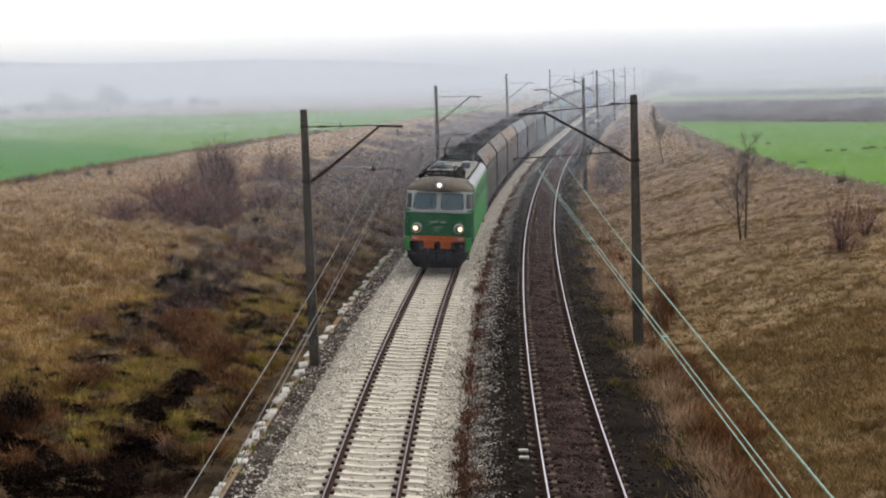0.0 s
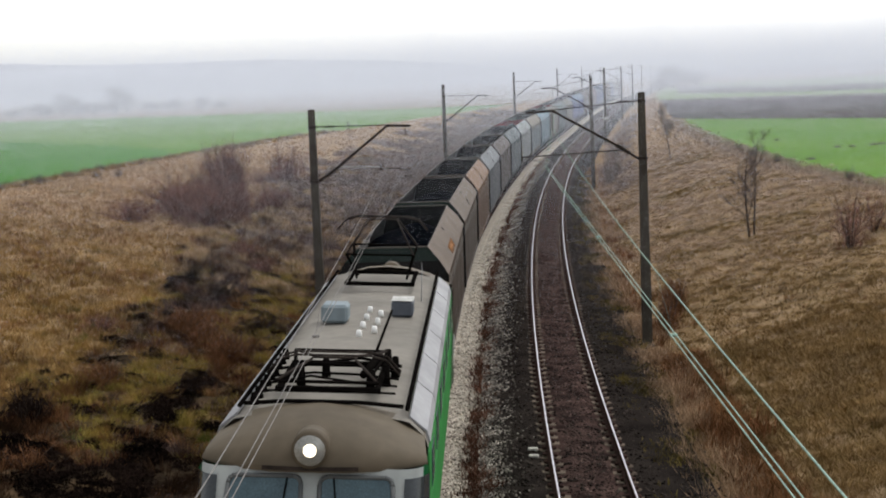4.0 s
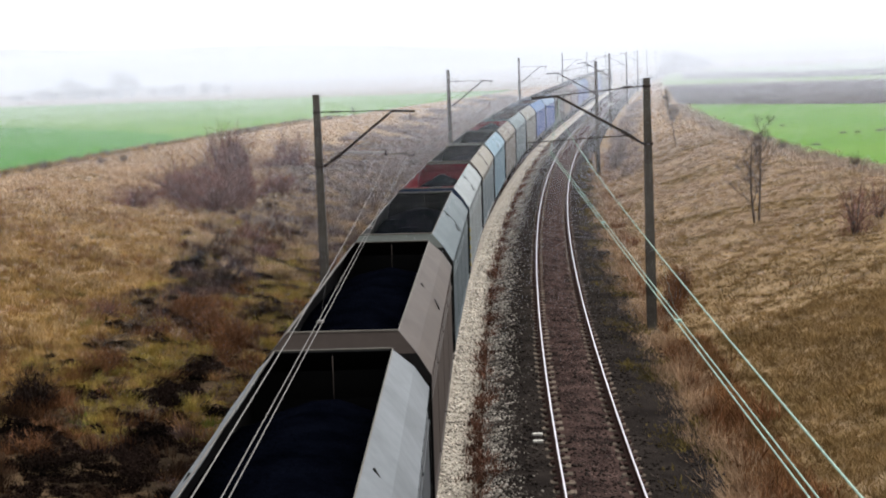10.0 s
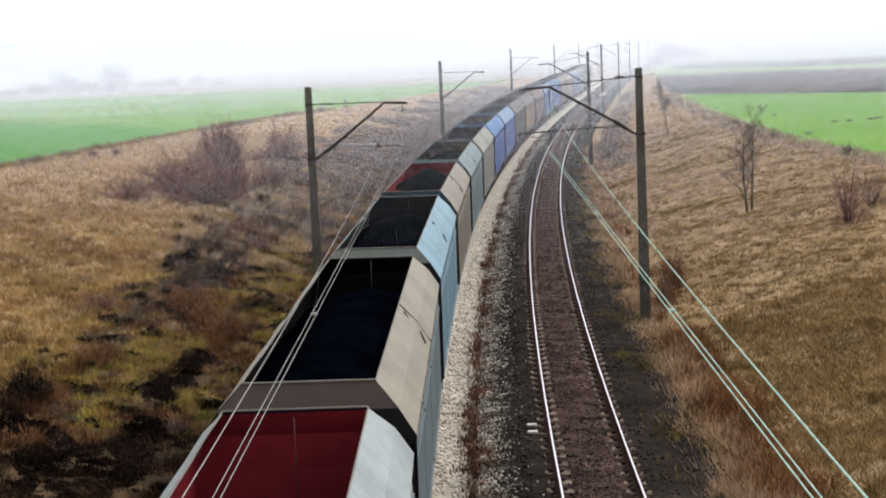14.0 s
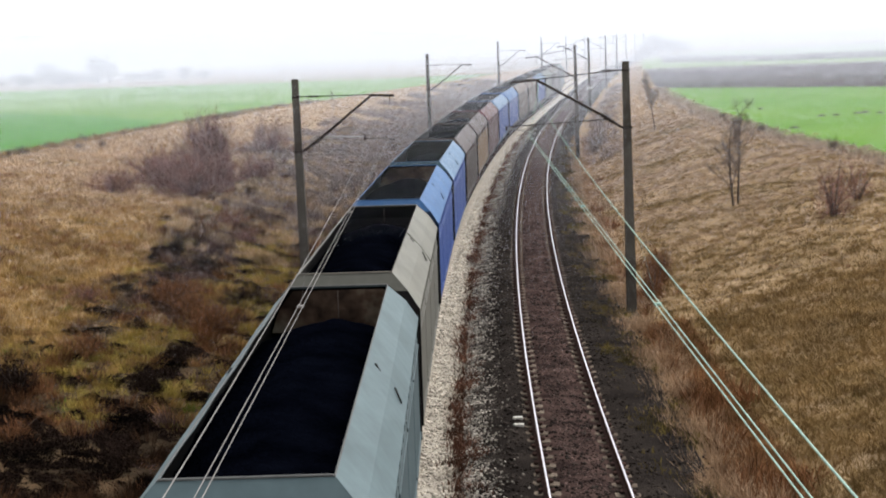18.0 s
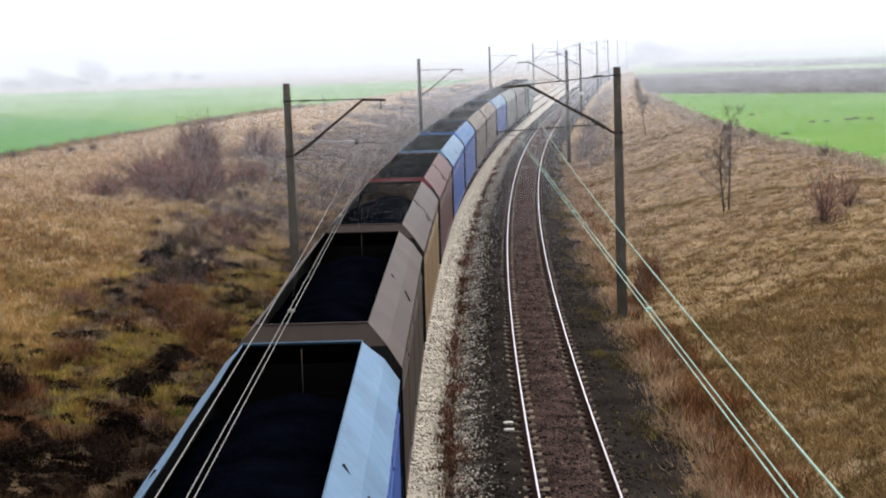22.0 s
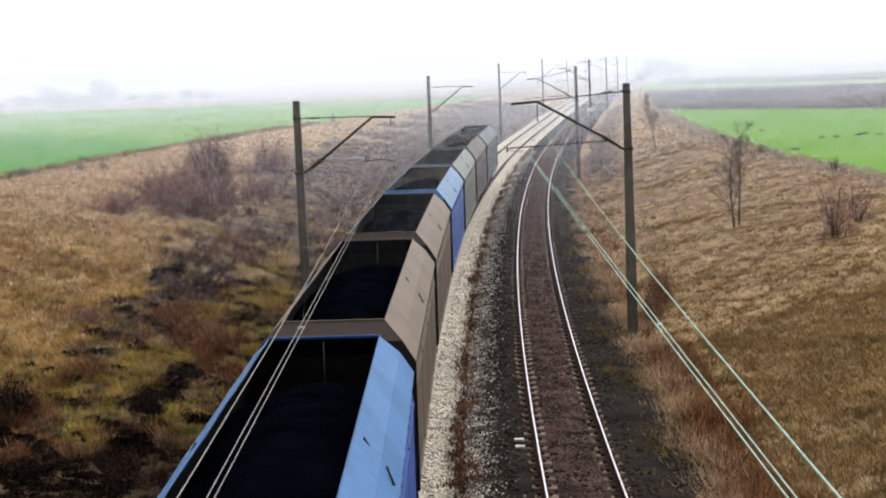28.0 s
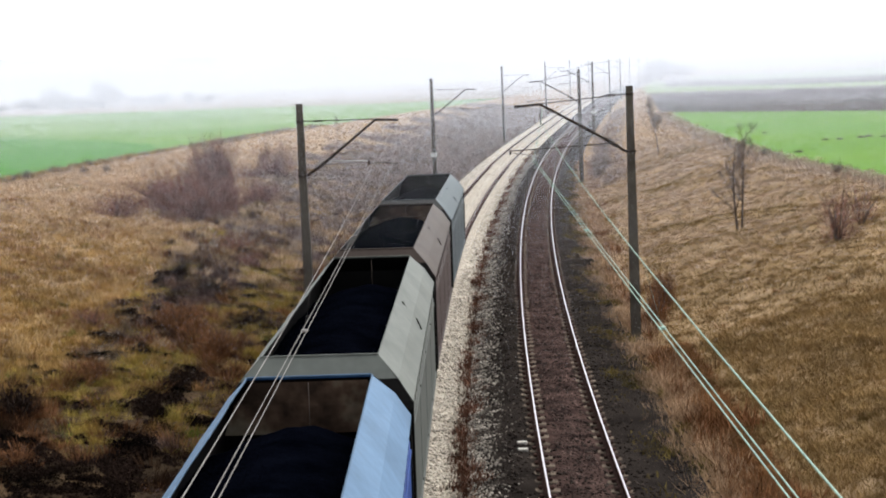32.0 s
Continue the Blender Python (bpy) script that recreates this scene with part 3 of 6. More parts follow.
def haze_curtain(y, density, label):
    """Opaque pale strips finer than a pixel from the camera, tilted to catch the sky; they imitate haze, thickening
    upwards from the ground.
    """
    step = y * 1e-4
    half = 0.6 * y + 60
    z0, z1 = -0.8, HAZE_Z + 0.038 * y
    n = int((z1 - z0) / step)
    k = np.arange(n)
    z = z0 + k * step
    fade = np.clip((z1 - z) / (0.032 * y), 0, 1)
    cover = density * np.clip((z - z0) / (HAZE_Z - z0), 0, 1) ** (1.0 if y < 150 else 0.55) * fade ** 2.0
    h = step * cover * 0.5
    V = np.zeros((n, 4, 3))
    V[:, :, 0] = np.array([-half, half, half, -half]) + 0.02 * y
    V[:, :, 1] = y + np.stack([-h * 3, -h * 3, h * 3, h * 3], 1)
    # raised towards the east so that the haze's top edge fits the camera's view
    lift = np.clip(z - HAZE_Z, 0, None)[:, None] * (0.2 + 0.55 * V[:, :, 0] / y)
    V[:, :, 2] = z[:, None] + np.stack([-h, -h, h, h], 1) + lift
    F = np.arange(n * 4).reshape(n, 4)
    tagged(new("haze_curtain", tri_mesh("haze_curtain", V.reshape(-1, 3), F, M_HAZE)), label, "fog", "fog", kind="stuff")


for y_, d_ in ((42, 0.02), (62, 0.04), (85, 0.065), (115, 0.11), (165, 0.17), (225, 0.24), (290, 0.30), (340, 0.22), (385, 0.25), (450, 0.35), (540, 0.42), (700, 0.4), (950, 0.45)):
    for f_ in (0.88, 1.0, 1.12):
        haze_curtain(y_ * f_, 1 - (1 - d_) ** (1 / 3), "curtain of pale opaque strips standing in for fog haze")


# ---- train ----
HOPPER_PITCH = 13.8
RIM_FRONT = 6.12        # from a hopper's middle to its leading rim


def train_at(t):
    """Arc of the first hopper's leading rim."""
    return 66.593 + t * (-11.39555 + t * (-0.1395375 + t * (0.024167941 + t * (-0.0016656588 + t * (5.0357764e-05 - 5.5240794e-07 * t)))))


def paint(name, c, grime=0.25, rough=0.55):
    d = tuple(v * (1 - grime) * 0.85 for v in c)
    return mat(name, c, d, rough=rough, scale=0.7, fine=5, bump=0.08, dist=0.01, contrast=(0.42, 0.8), over=0.22, spec=0.08)


PAINTS = {
    "taupe": (0.128, 0.094, 0.069), "khaki": (0.1255, 0.09504, 0.07037), "orange": (0.193, 0.1142, 0.06719), "greyblue": (0.1478, 0.1604, 0.1724),
    "brown": (0.07469, 0.05728, 0.04886), "palegrey": (0.092, 0.116, 0.126), "white": (0.235, 0.258, 0.262), "beige": (0.1978, 0.1768, 0.1394),
    "lightblue": (0.144, 0.232, 0.288), "tan": (0.1627, 0.1384, 0.1096), "teal": (0.105, 0.145, 0.155), "olive": (0.1729, 0.1687, 0.1428),
    "blue": (0.046, 0.125, 0.28), "skyblue": (0.11, 0.19, 0.3), "steelteal": (0.045, 0.085, 0.105), "mauve": (0.0651, 0.04725, 0.0441), "maroon": (0.0918, 0.03982, 0.03982),
    "deepblue": (0.03, 0.12, 0.4), "maroonplate": (0.15, 0.035, 0.042), "greygreen": (0.1433, 0.1544, 0.1399), "darkteal": (0.006, 0.022, 0.032), "darkgreen": (0.01, 0.018, 0.014),
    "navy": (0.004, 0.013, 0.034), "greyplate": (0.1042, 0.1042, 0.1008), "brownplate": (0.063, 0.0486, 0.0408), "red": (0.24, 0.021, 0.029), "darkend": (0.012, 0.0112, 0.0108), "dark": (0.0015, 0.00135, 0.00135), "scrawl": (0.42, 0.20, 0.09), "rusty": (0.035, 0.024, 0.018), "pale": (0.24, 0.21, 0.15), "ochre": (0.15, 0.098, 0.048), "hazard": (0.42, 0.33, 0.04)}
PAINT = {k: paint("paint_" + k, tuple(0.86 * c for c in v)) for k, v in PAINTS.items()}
# darker paint copies for lower sides and rims: grime and shade in one colour
GRIME_SHADE = {k: paint("grime_shade_" + k, tuple((0.42 if k in ("blue", "skyblue", "lightblue", "teal", "white") else 0.36) * c for c in v)) for k, v in PAINTS.items()}
WEAR_SHADE = {k: paint("wear_shade_" + k, tuple(0.6 * c for c in v)) for k, v in PAINTS.items()}
# end slopes darker than the sides: their lack of light is in the colour
END_SHADE = {k: paint("dusty_" + k, tuple((0.48 if k == "olive" else 0.68) * c for c in v)) for k, v in PAINTS.items()}
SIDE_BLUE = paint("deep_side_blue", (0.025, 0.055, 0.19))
GRIME_SHADE["beige"] = paint("wear_shade_rim", (0.12, 0.108, 0.092))
PAINT["pale"] = mat("dusty_lining", (0.15, 0.128, 0.095), (0.030, 0.020, 0.015), scale=1.1, fine=7, bump=0.1, contrast=(0.4, 0.62), c3=(0.08, 0.052, 0.036))
# side, end plate, inside, heaps (1: one ridge, 2: two cones), fill height
HOPPERS = [("taupe", "darkgreen", "dark", 1, 0.0), ("khaki", "darkgreen", "dark", 1, 0.0), ("orange", "brownplate", "dark", 1, -0.05), ("greyblue", "greyplate", "dark", 1, 0.0),
           ("brown", "brownplate", "dark", 1, 0.0), ("palegrey", "greygreen", "dark", 1, 0.0), ("white", "navy", "red", 2, 0.0), ("beige", "brownplate", "dark", 1, 0.0),
           ("lightblue", "greygreen", "dark", 1, 0.0), ("tan", "darkteal", "red", 2, 0.24), ("teal", "teal", "pale", 1, 0.1), ("olive", "olive", "dark", 1, 0.05),
           ("blue", "blue", "pale", 1, 0.1), ("skyblue", "steelteal", "dark", 1, 0.0), ("mauve", "brownplate", "dark", 1, 0.0), ("mauve", "brown", "pale", 1, 0.12),
           ("maroon", "maroonplate", "dark", 1, 0.0), ("skyblue", "skyblue", "dark", 1, 0.0), ("blue", "deepblue", "dark", 1, 0.0), ("taupe", "brown", "dark", 1, 0.0),
           ("taupe", "brownplate", "dark", 1, 0.0), ("skyblue", "blue", "pale", 1, 0.06), ("greygreen", "greygreen", "dark", 1, 0.0), ("brown", "brown", "pale", 1, 0.1), ("palegrey", "greyplate", "dark", 1, 0.0)]
BLUES = ("steelteal", "blue", "skyblue", "deepblue", "navy")
COLOUR_WORDS = {"taupe": "dusty taupe-brown", "khaki": "dusty khaki", "orange": "faded orange-tan", "greyblue": "pale blue-grey", "brown": "faded brown", "palegrey": "pale grey", "white": "dirty off-white", "beige": "faded beige",
                "lightblue": "light blue", "tan": "dusty tan", "teal": "pale teal", "olive": "grey-olive", "blue": "bright blue", "skyblue": "faded sky-blue", "mauve": "dark mauve-brown", "maroon": "dull maroon", "greygreen": "grey-green"}

BODY_LEAN = 0.6        # degrees
RIM_W, RIM_Z, RIM_L = 0.915, 4.15, 6.12
MID_W, MID_Z, MID_L = 1.22, 3.82, 6.37
SH_W, SH_Z, SH_L = 1.445, 3.46, 6.40


def hopper_meshes():
    """The meshes that all hoppers share; x right, y along the line, z over the rails."""
    me = {}
    for side, nm in ((1, "r"), (-1, "l")):
        sh = Shape()
        n = 10
        def row(w, z, L, inset=0.0):
            return [(side * (w - inset), -L + 2 * L * k / n, z + 0.012 * math.sin(k * 2.3 + w * 7)) for k in range(n + 1)]
        outer = [row(RIM_W, RIM_Z, RIM_L), row(MID_W, MID_Z, MID_L), row(SH_W, SH_Z, SH_L)]
        inner = [row(SH_W, SH_Z, SH_L, 0.02), row(MID_W, MID_Z, MID_L, 0.018), row(RIM_W, RIM_Z - 0.012, RIM_L, 0.012)]
        sh.loft(outer + inner + outer[:1], smooth=False)
        me["upper_side_" + nm] = sh.mesh("upper_side")
        me["lower_side_" + nm] = Shape().box((side * (SH_W - 0.13), 0, 2.27), (0.05, 2 * SH_L - 0.06, 2.3), 0.01).mesh("lower_side")
        me["door_panel_" + nm] = Shape().box((side * (SH_W - 0.055), 0, 2.17), (0.05, 3.06, 1.92), 0.018).box((side * (SH_W - 0.025), 0, 1.30), (0.03, 3.0, 0.09), 0.01).box((side * (SH_W - 0.025), 0, 2.98), (0.03, 3.0, 0.06), 0.01).mesh("door_panel")
        sh = Shape()
        for k in range(20):
            sh.box((side * (SH_W - 0.07), -SH_L + 0.38 + 0.62 * k, 3.27), (0.08, 0.36, 0.24), 0.015)
        me["hinge_blocks_" + nm] = sh.mesh("hinge_blocks")
        me["discharge_flap_" + nm] = Shape().slab([(side * (SH_W - 0.04), -1.35, 1.2), (side * (SH_W - 0.04), 1.35, 1.2), (side * (SH_W - 0.3), 1.25, 0.72), (side * (SH_W - 0.3), -1.25, 0.72)][:: side], 0.03).mesh("discharge_flap")
        sh = Shape()
        a, b, c = (Vector((side * w, y, z)) for w, z, y in ((RIM_W + 0.01, RIM_Z - 0.005, 0), (MID_W, MID_Z, 0), (SH_W, SH_Z, 0)))
        for p, q in ((a, b), (b, c)):
            nrm = Vector((side * (p.z - q.z), 0, abs(q.x - p.x))).normalized() * 0.006
            sh.tube([p + nrm + Vector((0, -0.02, 0)), q + nrm + Vector((0, -0.02, 0))], 0.012, 5)
        me["weld_seam_" + nm] = sh.mesh("weld_seam")
        me["gap_strip_" + nm] = Shape().box((side * (SH_W - 0.05), 0, 2.25), (0.10, 0.10, 2.2), 0.015).mesh("gap_strip")
        me["grab_rail_" + nm] = Shape().tube([(side * (RIM_W + 0.10), -0.3, 4.06), (side * (MID_W - 0.08), -0.42, 3.86)], 0.018, 5).mesh("grab_rail")
        me["foot_rail_" + nm] = Shape().tube([(side * (MID_W + 0.07), -0.5, 3.75), (side * (SH_W - 0.06), -0.75, 3.59)], 0.014, 5).mesh("foot_rail")
    for e, nm in ((-1, "lead"), (1, "trail")):
        sh = Shape()
        rim = [(-RIM_W, e * RIM_L, RIM_Z), (RIM_W, e * RIM_L, RIM_Z)]
        mid = [(-MID_W, e * MID_L, MID_Z), (MID_W, e * MID_L, MID_Z)]
        sh.loft([rim, mid], smooth=False)
        sh.loft([[(x, y - e * 0.05, z - 0.02) for x, y, z in r] for r in (mid, rim)], smooth=False)
        me["end_slope_" + nm] = sh.mesh("end_slope")
        sh = Shape()
        sho = [(-SH_W, e * SH_L, SH_Z), (SH_W, e * SH_L, SH_Z)]
        low = [(-SH_W, e * (SH_L - 0.05), 2.0), (SH_W, e * (SH_L - 0.05), 2.0)]
        bot = [(-SH_W + 0.1, e * (SH_L - 0.9), 1.1), (SH_W - 0.1, e * (SH_L - 0.9), 1.1)]
        sh.loft([mid, sho, low, bot], smooth=False)
        sh.loft([[(x, y - e * 0.05, z - 0.02) for x, y, z in r] for r in (bot, low, sho, mid)], smooth=False)
        me["end_plate_" + nm] = sh.mesh("end_plate")
        sh = Shape()
        for x in (-1.1, -0.4, 0.4, 1.1):
            sh.box((x, e * (SH_L + 0.05), 2.3), (0.1, 0.1, 1.3), 0.01)
        me["end_posts_" + nm] = sh.mesh("end_posts")
        sh = Shape()
        for k in range(6):
            sh.tube([(0.55, e * (SH_L + 0.14), 1.3 + 0.28 * k), (0.95, e * (SH_L + 0.14), 1.3 + 0.28 * k)], 0.014, 5)
        for x in (0.55, 0.95):
            sh.tube([(x, e * (SH_L + 0.14), 1.2), (x, e * (SH_L + 0.14), 2.9)], 0.018, 5)
        me["ladder_" + nm] = sh.mesh("ladder")
    sh = Shape()
    w = RIM_W
    for side in (-1, 1):
        sh.box((side * (w - 0.004), 0, RIM_Z + 0.004), (0.02, 2 * RIM_L + 0.03, 0.02), 0.006)
    for e in (-1, 1):
        sh.box((0, e * RIM_L, RIM_Z + 0.012), (2 * w - 0.03, 0.03, 0.028), 0.008)
    me["rim"] = sh.mesh("rim")
    sh = Shape()
    ring = lambda z, w, L: [(-w, -L, z), (w, -L, z), (w, L, z), (-w, L, z)]
    sh.loft([ring(4.136, RIM_W - 0.018, RIM_L - 0.06), ring(3.80, MID_W - 0.03, MID_L - 0.08), ring(3.36, SH_W - 0.16, SH_L - 0.1), ring(1.9, 1.26, 6.15), ring(1.5, 1.1, 5.6)], closed=True, smooth=False)
    sh.add(ring(1.5, 1.1, 5.6), [(0, 1, 2, 3)])
    me["inner_lining"] = sh.mesh("inner_lining")
    for e, nm in ((-1, "lead"), (1, "trail")):
        me["end_lining_" + nm] = Shape().loft([[(-w_, e * l_, z_), (w_, e * l_, z_)] for w_, l_, z_ in ((0.835, 6.04, 4.10), (1.11, 6.14, 3.75), (1.27, 6.2, 3.3))], smooth=False).mesh("end_lining")
    sh = Shape()
    for k in (-1, 1):
        sh.slab([(-1.24, 0.06, 3.66), (1.24, 0.06, 3.66), (1.24, 0.06 + k * 0.8, 2.5), (-1.24, 0.06 + k * 0.8, 2.5)][:: -k], 0.03)
    me["middle_saddle"] = sh.mesh("middle_saddle")
    sh = Shape()
    sh.tube([(0.0, 0, 4.1), (0.0, 0, 3.0)], 0.007, 6)
    me["stay_rod"] = sh.mesh("stay_rod")
    for kind in (1, 2):
        for var in range(3):
            nx, ny = 16, 90
            V, F = [], []
            for j in range(ny + 1):
                y = -6.05 + 12.1 * j / ny
                for i in range(nx + 1):
                    x = -1.16 + 2.32 * i / nx
                    if kind == 1:
                        h = 3.58 + 0.26 * math.sin(math.pi * min(1, max(0, (y + 6.05) / 12.1))) ** 0.5 + 0.05 * math.sin(y * 0.8 + var * 2.1) - 0.42 * max(0, abs(x) - 0.1) ** 1.2
                        h -= 0.30 * max(0, abs(y) - 4.7)
                    else:
                        d = min(math.hypot(x * 1.05, (y - c) * 0.85) for c in (-2.5, 3.0))
                        h = 4.0 - 0.60 * d
                        h = max(h, 2.75)
                    h += 0.05 * noise.noise((x * 3, y * 3, var * 7 + kind)) + 0.025 * noise.noise((x * 9, y * 9, var + 20))
                    lim = 1.1 + (3.82 - h) * 0.62 if h > 3.4 else 1.36
                    V.append((max(-lim, min(lim, x * 1.22)), y, h))
            for j in range(ny):
                for i in range(nx):
                    a = j * (nx + 1) + i
                    F.append((a, a + 1, a + nx + 2, a + nx + 1))
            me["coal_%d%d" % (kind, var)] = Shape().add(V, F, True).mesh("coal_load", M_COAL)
    sh = Shape()
    sh.box((0, 0, 1.12), (0.5, 12.8, 0.3), 0.02)
    for e in (-1, 1):
        sh.box((0, e * 6.38, 1.06), (2.6, 0.25, 0.4), 0.03)
        sh.box((0, e * 5.5, 1.28), (2.2, 1.7, 0.08), 0.01)
    me["underframe"] = sh.mesh("underframe")
    sh = Shape()
    for side in (-1, 1):
        sh.box((side * 1.0, 0, 0.62), (0.12, 2.6, 0.22), 0.03)
        for y in (-0.9, 0.9):
            sh.box((side * 1.02, y, 0.48), (0.2, 0.34, 0.34), 0.03)
    sh.box((0, 0, 0.66), (2.0, 0.4, 0.26), 0.03)
    me["bogie"] = sh.mesh("bogie")
    sh = Shape()
    for x in (-0.75, 0.75):
        sh.tube([(x - 0.065, 0, 0), (x + 0.065, 0, 0)], 0.46, 18).tube([(x - math.copysign(0.08, x), 0, 0), (x - math.copysign(0.055, x), 0, 0)], 0.49, 18)
    sh.tube([(-1.0, 0, 0), (1.0, 0, 0)], 0.08, 8)
    me["wheelset"] = sh.mesh("wheelset")
    me["buffer"] = Shape().tube([(0, 0, 0), (0, -0.32, 0)], 0.09, 10).tube([(0, -0.32, 0), (0, -0.37, 0)], 0.22, 14).mesh("buffer")
    me["coupling"] = Shape().box((0, -0.2, 0), (0.12, 0.5, 0.14), 0.02).mesh("coupling")
    return me


SEAMED = (2, 5, 6, 7, 9, 11, 15, 16)
RUSTED = {15: "ochre", 14: "rusty", 23: "mauve", 7: "palegrey"}


def build_hopper(i, me, spec):
    side, plate, inside, heaps, fill = spec
    words = COLOUR_WORDS[side]
    load = "with red inside and two coal heaps" if inside == "red" else "loaded with black coal"
    th = thing("hopper_wagon", "%s steel hopper wagon %s" % (words, load), "wagon", "coal hopper wagons")
    body = part("body", me["inner_lining"], PAINT["red" if inside == "red" else "dark"], th, "near-black inner walls" if inside != "red" else "bright red inner walls")
    for nm in ("r", "l"):
        up = part("upper_side", me["upper_side_" + nm], PAINT[side], th, words + " sloping upper side")
        part("grab_rail", me["grab_rail_" + nm], PAINT["dark"], up)
        part("foot_rail", me["foot_rail_" + nm], PAINT["dark"], up)
        if i in SEAMED:
            part("weld_seam", me["weld_seam_" + nm], WEAR_SHADE[side], up)
        low_paint = SIDE_BLUE if i > 10 and side in ("blue", "skyblue") else PAINT[RUSTED[i]] if i in RUSTED else (GRIME_SHADE if i < 4 else WEAR_SHADE)[side]
        # near-black sheet behind the doors paints the shade in their gaps
        lo = part("lower_side", me["lower_side_" + nm], PAINT["dark"], th, "near-black backing sheet that stands in for shade in the door gaps")
        tagged(part("hinge_strip", me["hinge_blocks_" + nm], SIDE_BLUE if low_paint is SIDE_BLUE else WEAR_SHADE[side], lo, "hinge strip under the shoulder"), kind="stuff")
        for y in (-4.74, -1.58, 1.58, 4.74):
            part("door_panel", me["door_panel_" + nm], low_paint, lo, "lower side door, grime and shade in its colour", pose(0, y, 0))
            part("discharge_flap", me["discharge_flap_" + nm], GRIME_SHADE[side] if i % 3 else PAINT["brown"], lo, "", pose(0, y, 0))
        # near-black strips added at the ends imitate the dark gaps between wagons
        for e in (-1, 1):
            part("gap_strip", me["gap_strip_" + nm], PAINT["dark"], lo, "", pose(0, e * (SH_L - 0.05), 0))
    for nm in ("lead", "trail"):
        # darkened copy of the plate paint stands in for shade on the slope
        part("end_slope", me["end_slope_" + nm], END_SHADE[plate], th, "sloping upper end plate")
        # these dark end colours hold the shade of the gap between wagons
        ep = part("end_plate", me["end_plate_" + nm], PAINT["darkend" if plate not in BLUES else "navy"], th, "dark upright end, gap shade in its colour")
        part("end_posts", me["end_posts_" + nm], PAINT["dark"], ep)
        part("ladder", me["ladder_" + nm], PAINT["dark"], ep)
    part("rim", me["rim"], WEAR_SHADE[side] if i > 11 else PAINT["greyplate"] if inside == "pale" else (GRIME_SHADE["deepblue"] if plate in BLUES and plate != "navy" else GRIME_SHADE["beige"]), th)
    if inside == "red":
        part("middle_saddle", me["middle_saddle"], PAINT[inside], body)
    elif inside != "dark":
        for nm in ("lead", "trail"):
            part("end_lining", me["end_lining_" + nm], PAINT[inside], body, "dusty pale inner end wall")
    if i == 0:
        sh = Shape()
        for k, (y, f) in enumerate([(-2.4, 0.25), (-1.95, 0.3), (-1.5, 0.2), (-0.9, 0.35)]):
            def on(fr, dy):
                a = Vector((MID_W, 0, MID_Z)).lerp(Vector((SH_W, 0, SH_Z)), fr)
                return (a.x + 0.008, y + dy, a.z + 0.006)
            sh.tube([on(0.15 + f * 0.3, -0.12), on(0.8, 0.05), on(0.35, 0.2), on(0.62, 0.3), on(0.2, 0.34)], 0.02, 5)
        part("painted_scrawl", sh, PAINT["scrawl"], th, "faded orange spray-painted scrawl")
    if i == 6:
        for k in range(5):
            part("hazard_stripe", Shape().box((SH_W + 0.012, -SH_L + 0.06, 1.5 + 0.3 * k), (0.02, 0.16, 0.13), 0.004), PAINT["hazard"], th, "yellow warning stripe")
    part("stay_rod", me["stay_rod"], PAINT["brownplate"], body, "", pose(0, 5.95, 0))
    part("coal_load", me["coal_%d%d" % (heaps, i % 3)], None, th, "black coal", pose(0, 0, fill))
    part("underframe", me["underframe"], M_UNDER, th)
    for e in (-1, 1):
        bg = part("bogie", me["bogie"], M_UNDER, th, "", pose(0, e * 4.4, 0))
        for y in (-0.9, 0.9):
            part("wheelset", me["wheelset"], M_UNDER, bg, "", pose(0, y, 0.46))
        for x in (-0.875, 0.875):
            part("buffer", me["buffer"], M_UNDER, th, "", pose(x, e * 6.5, 1.06, 0, 0, 0 if e < 0 else 180))
        part("coupling", me["coupling"], M_UNDER, th, "", pose(0, e * 6.5, 1.0, 0, 0, 0 if e < 0 else 180))
    # bodies are turned and shifted over their canted bogies to fit the camera's view
    for c in th.children:
        if not c.name.startswith("bogie"):
            c.matrix_basis = pose(0, 0, 0, 0, BODY_LEAN - CANT, 0) @ pose(0.055, 0, 0) @ c.matrix_basis
    return th


HOPPER_ME = hopper_meshes()
WAGONS = [build_hopper(i, HOPPER_ME, spec) for i, spec in enumerate(HOPPERS)]

P_GREEN = paint("loco_green", (0.001, 0.082, 0.023), 0.15, 0.4)
P_LIGHTGREEN = paint("loco_light_green", (0.035, 0.22, 0.05), 0.2, 0.45)
P_ORANGE = paint("loco_orange", (0.42, 0.09, 0.02), 0.15, 0.5)
P_CABGREY = paint("cab_grey", (0.32, 0.34, 0.33), 0.25, 0.45)
P_ROOF = paint("roof_olive", (0.105, 0.085, 0.06), 0.3, 0.6)
P_ROOFDECK = paint("roof_deck", (0.20, 0.185, 0.16), 0.3, 0.7)
P_ROOFSIDE = paint("roof_side", (0.30, 0.30, 0.31), 0.2, 0.5)
P_CHROME = mat("lamp_ring", (0.36, 0.36, 0.34), (0.28, 0.28, 0.26), rough=0.4, metal=0.3, bump=0)
P_LETTER = mat("pale_lettering", (0.22, 0.30, 0.23), (0.17, 0.23, 0.18), bump=0)
P_FRAME = paint("window_frame_grey", (0.10, 0.105, 0.105), 0.2, 0.5)
P_DIM = paint("dim_reflector", (0.09, 0.085, 0.075), 0.2, 0.4)
P_MARKER = paint("marker_lens", (0.42, 0.24, 0.19), 0.15, 0.4)
M_GLASS = glass_mat("dark_cab_glass")
M_GLASSDARK = mat("shaded_cab_glass", (0.022, 0.027, 0.030), (0.034, 0.04, 0.044), rough=0.15, bump=0, spec=0.4)
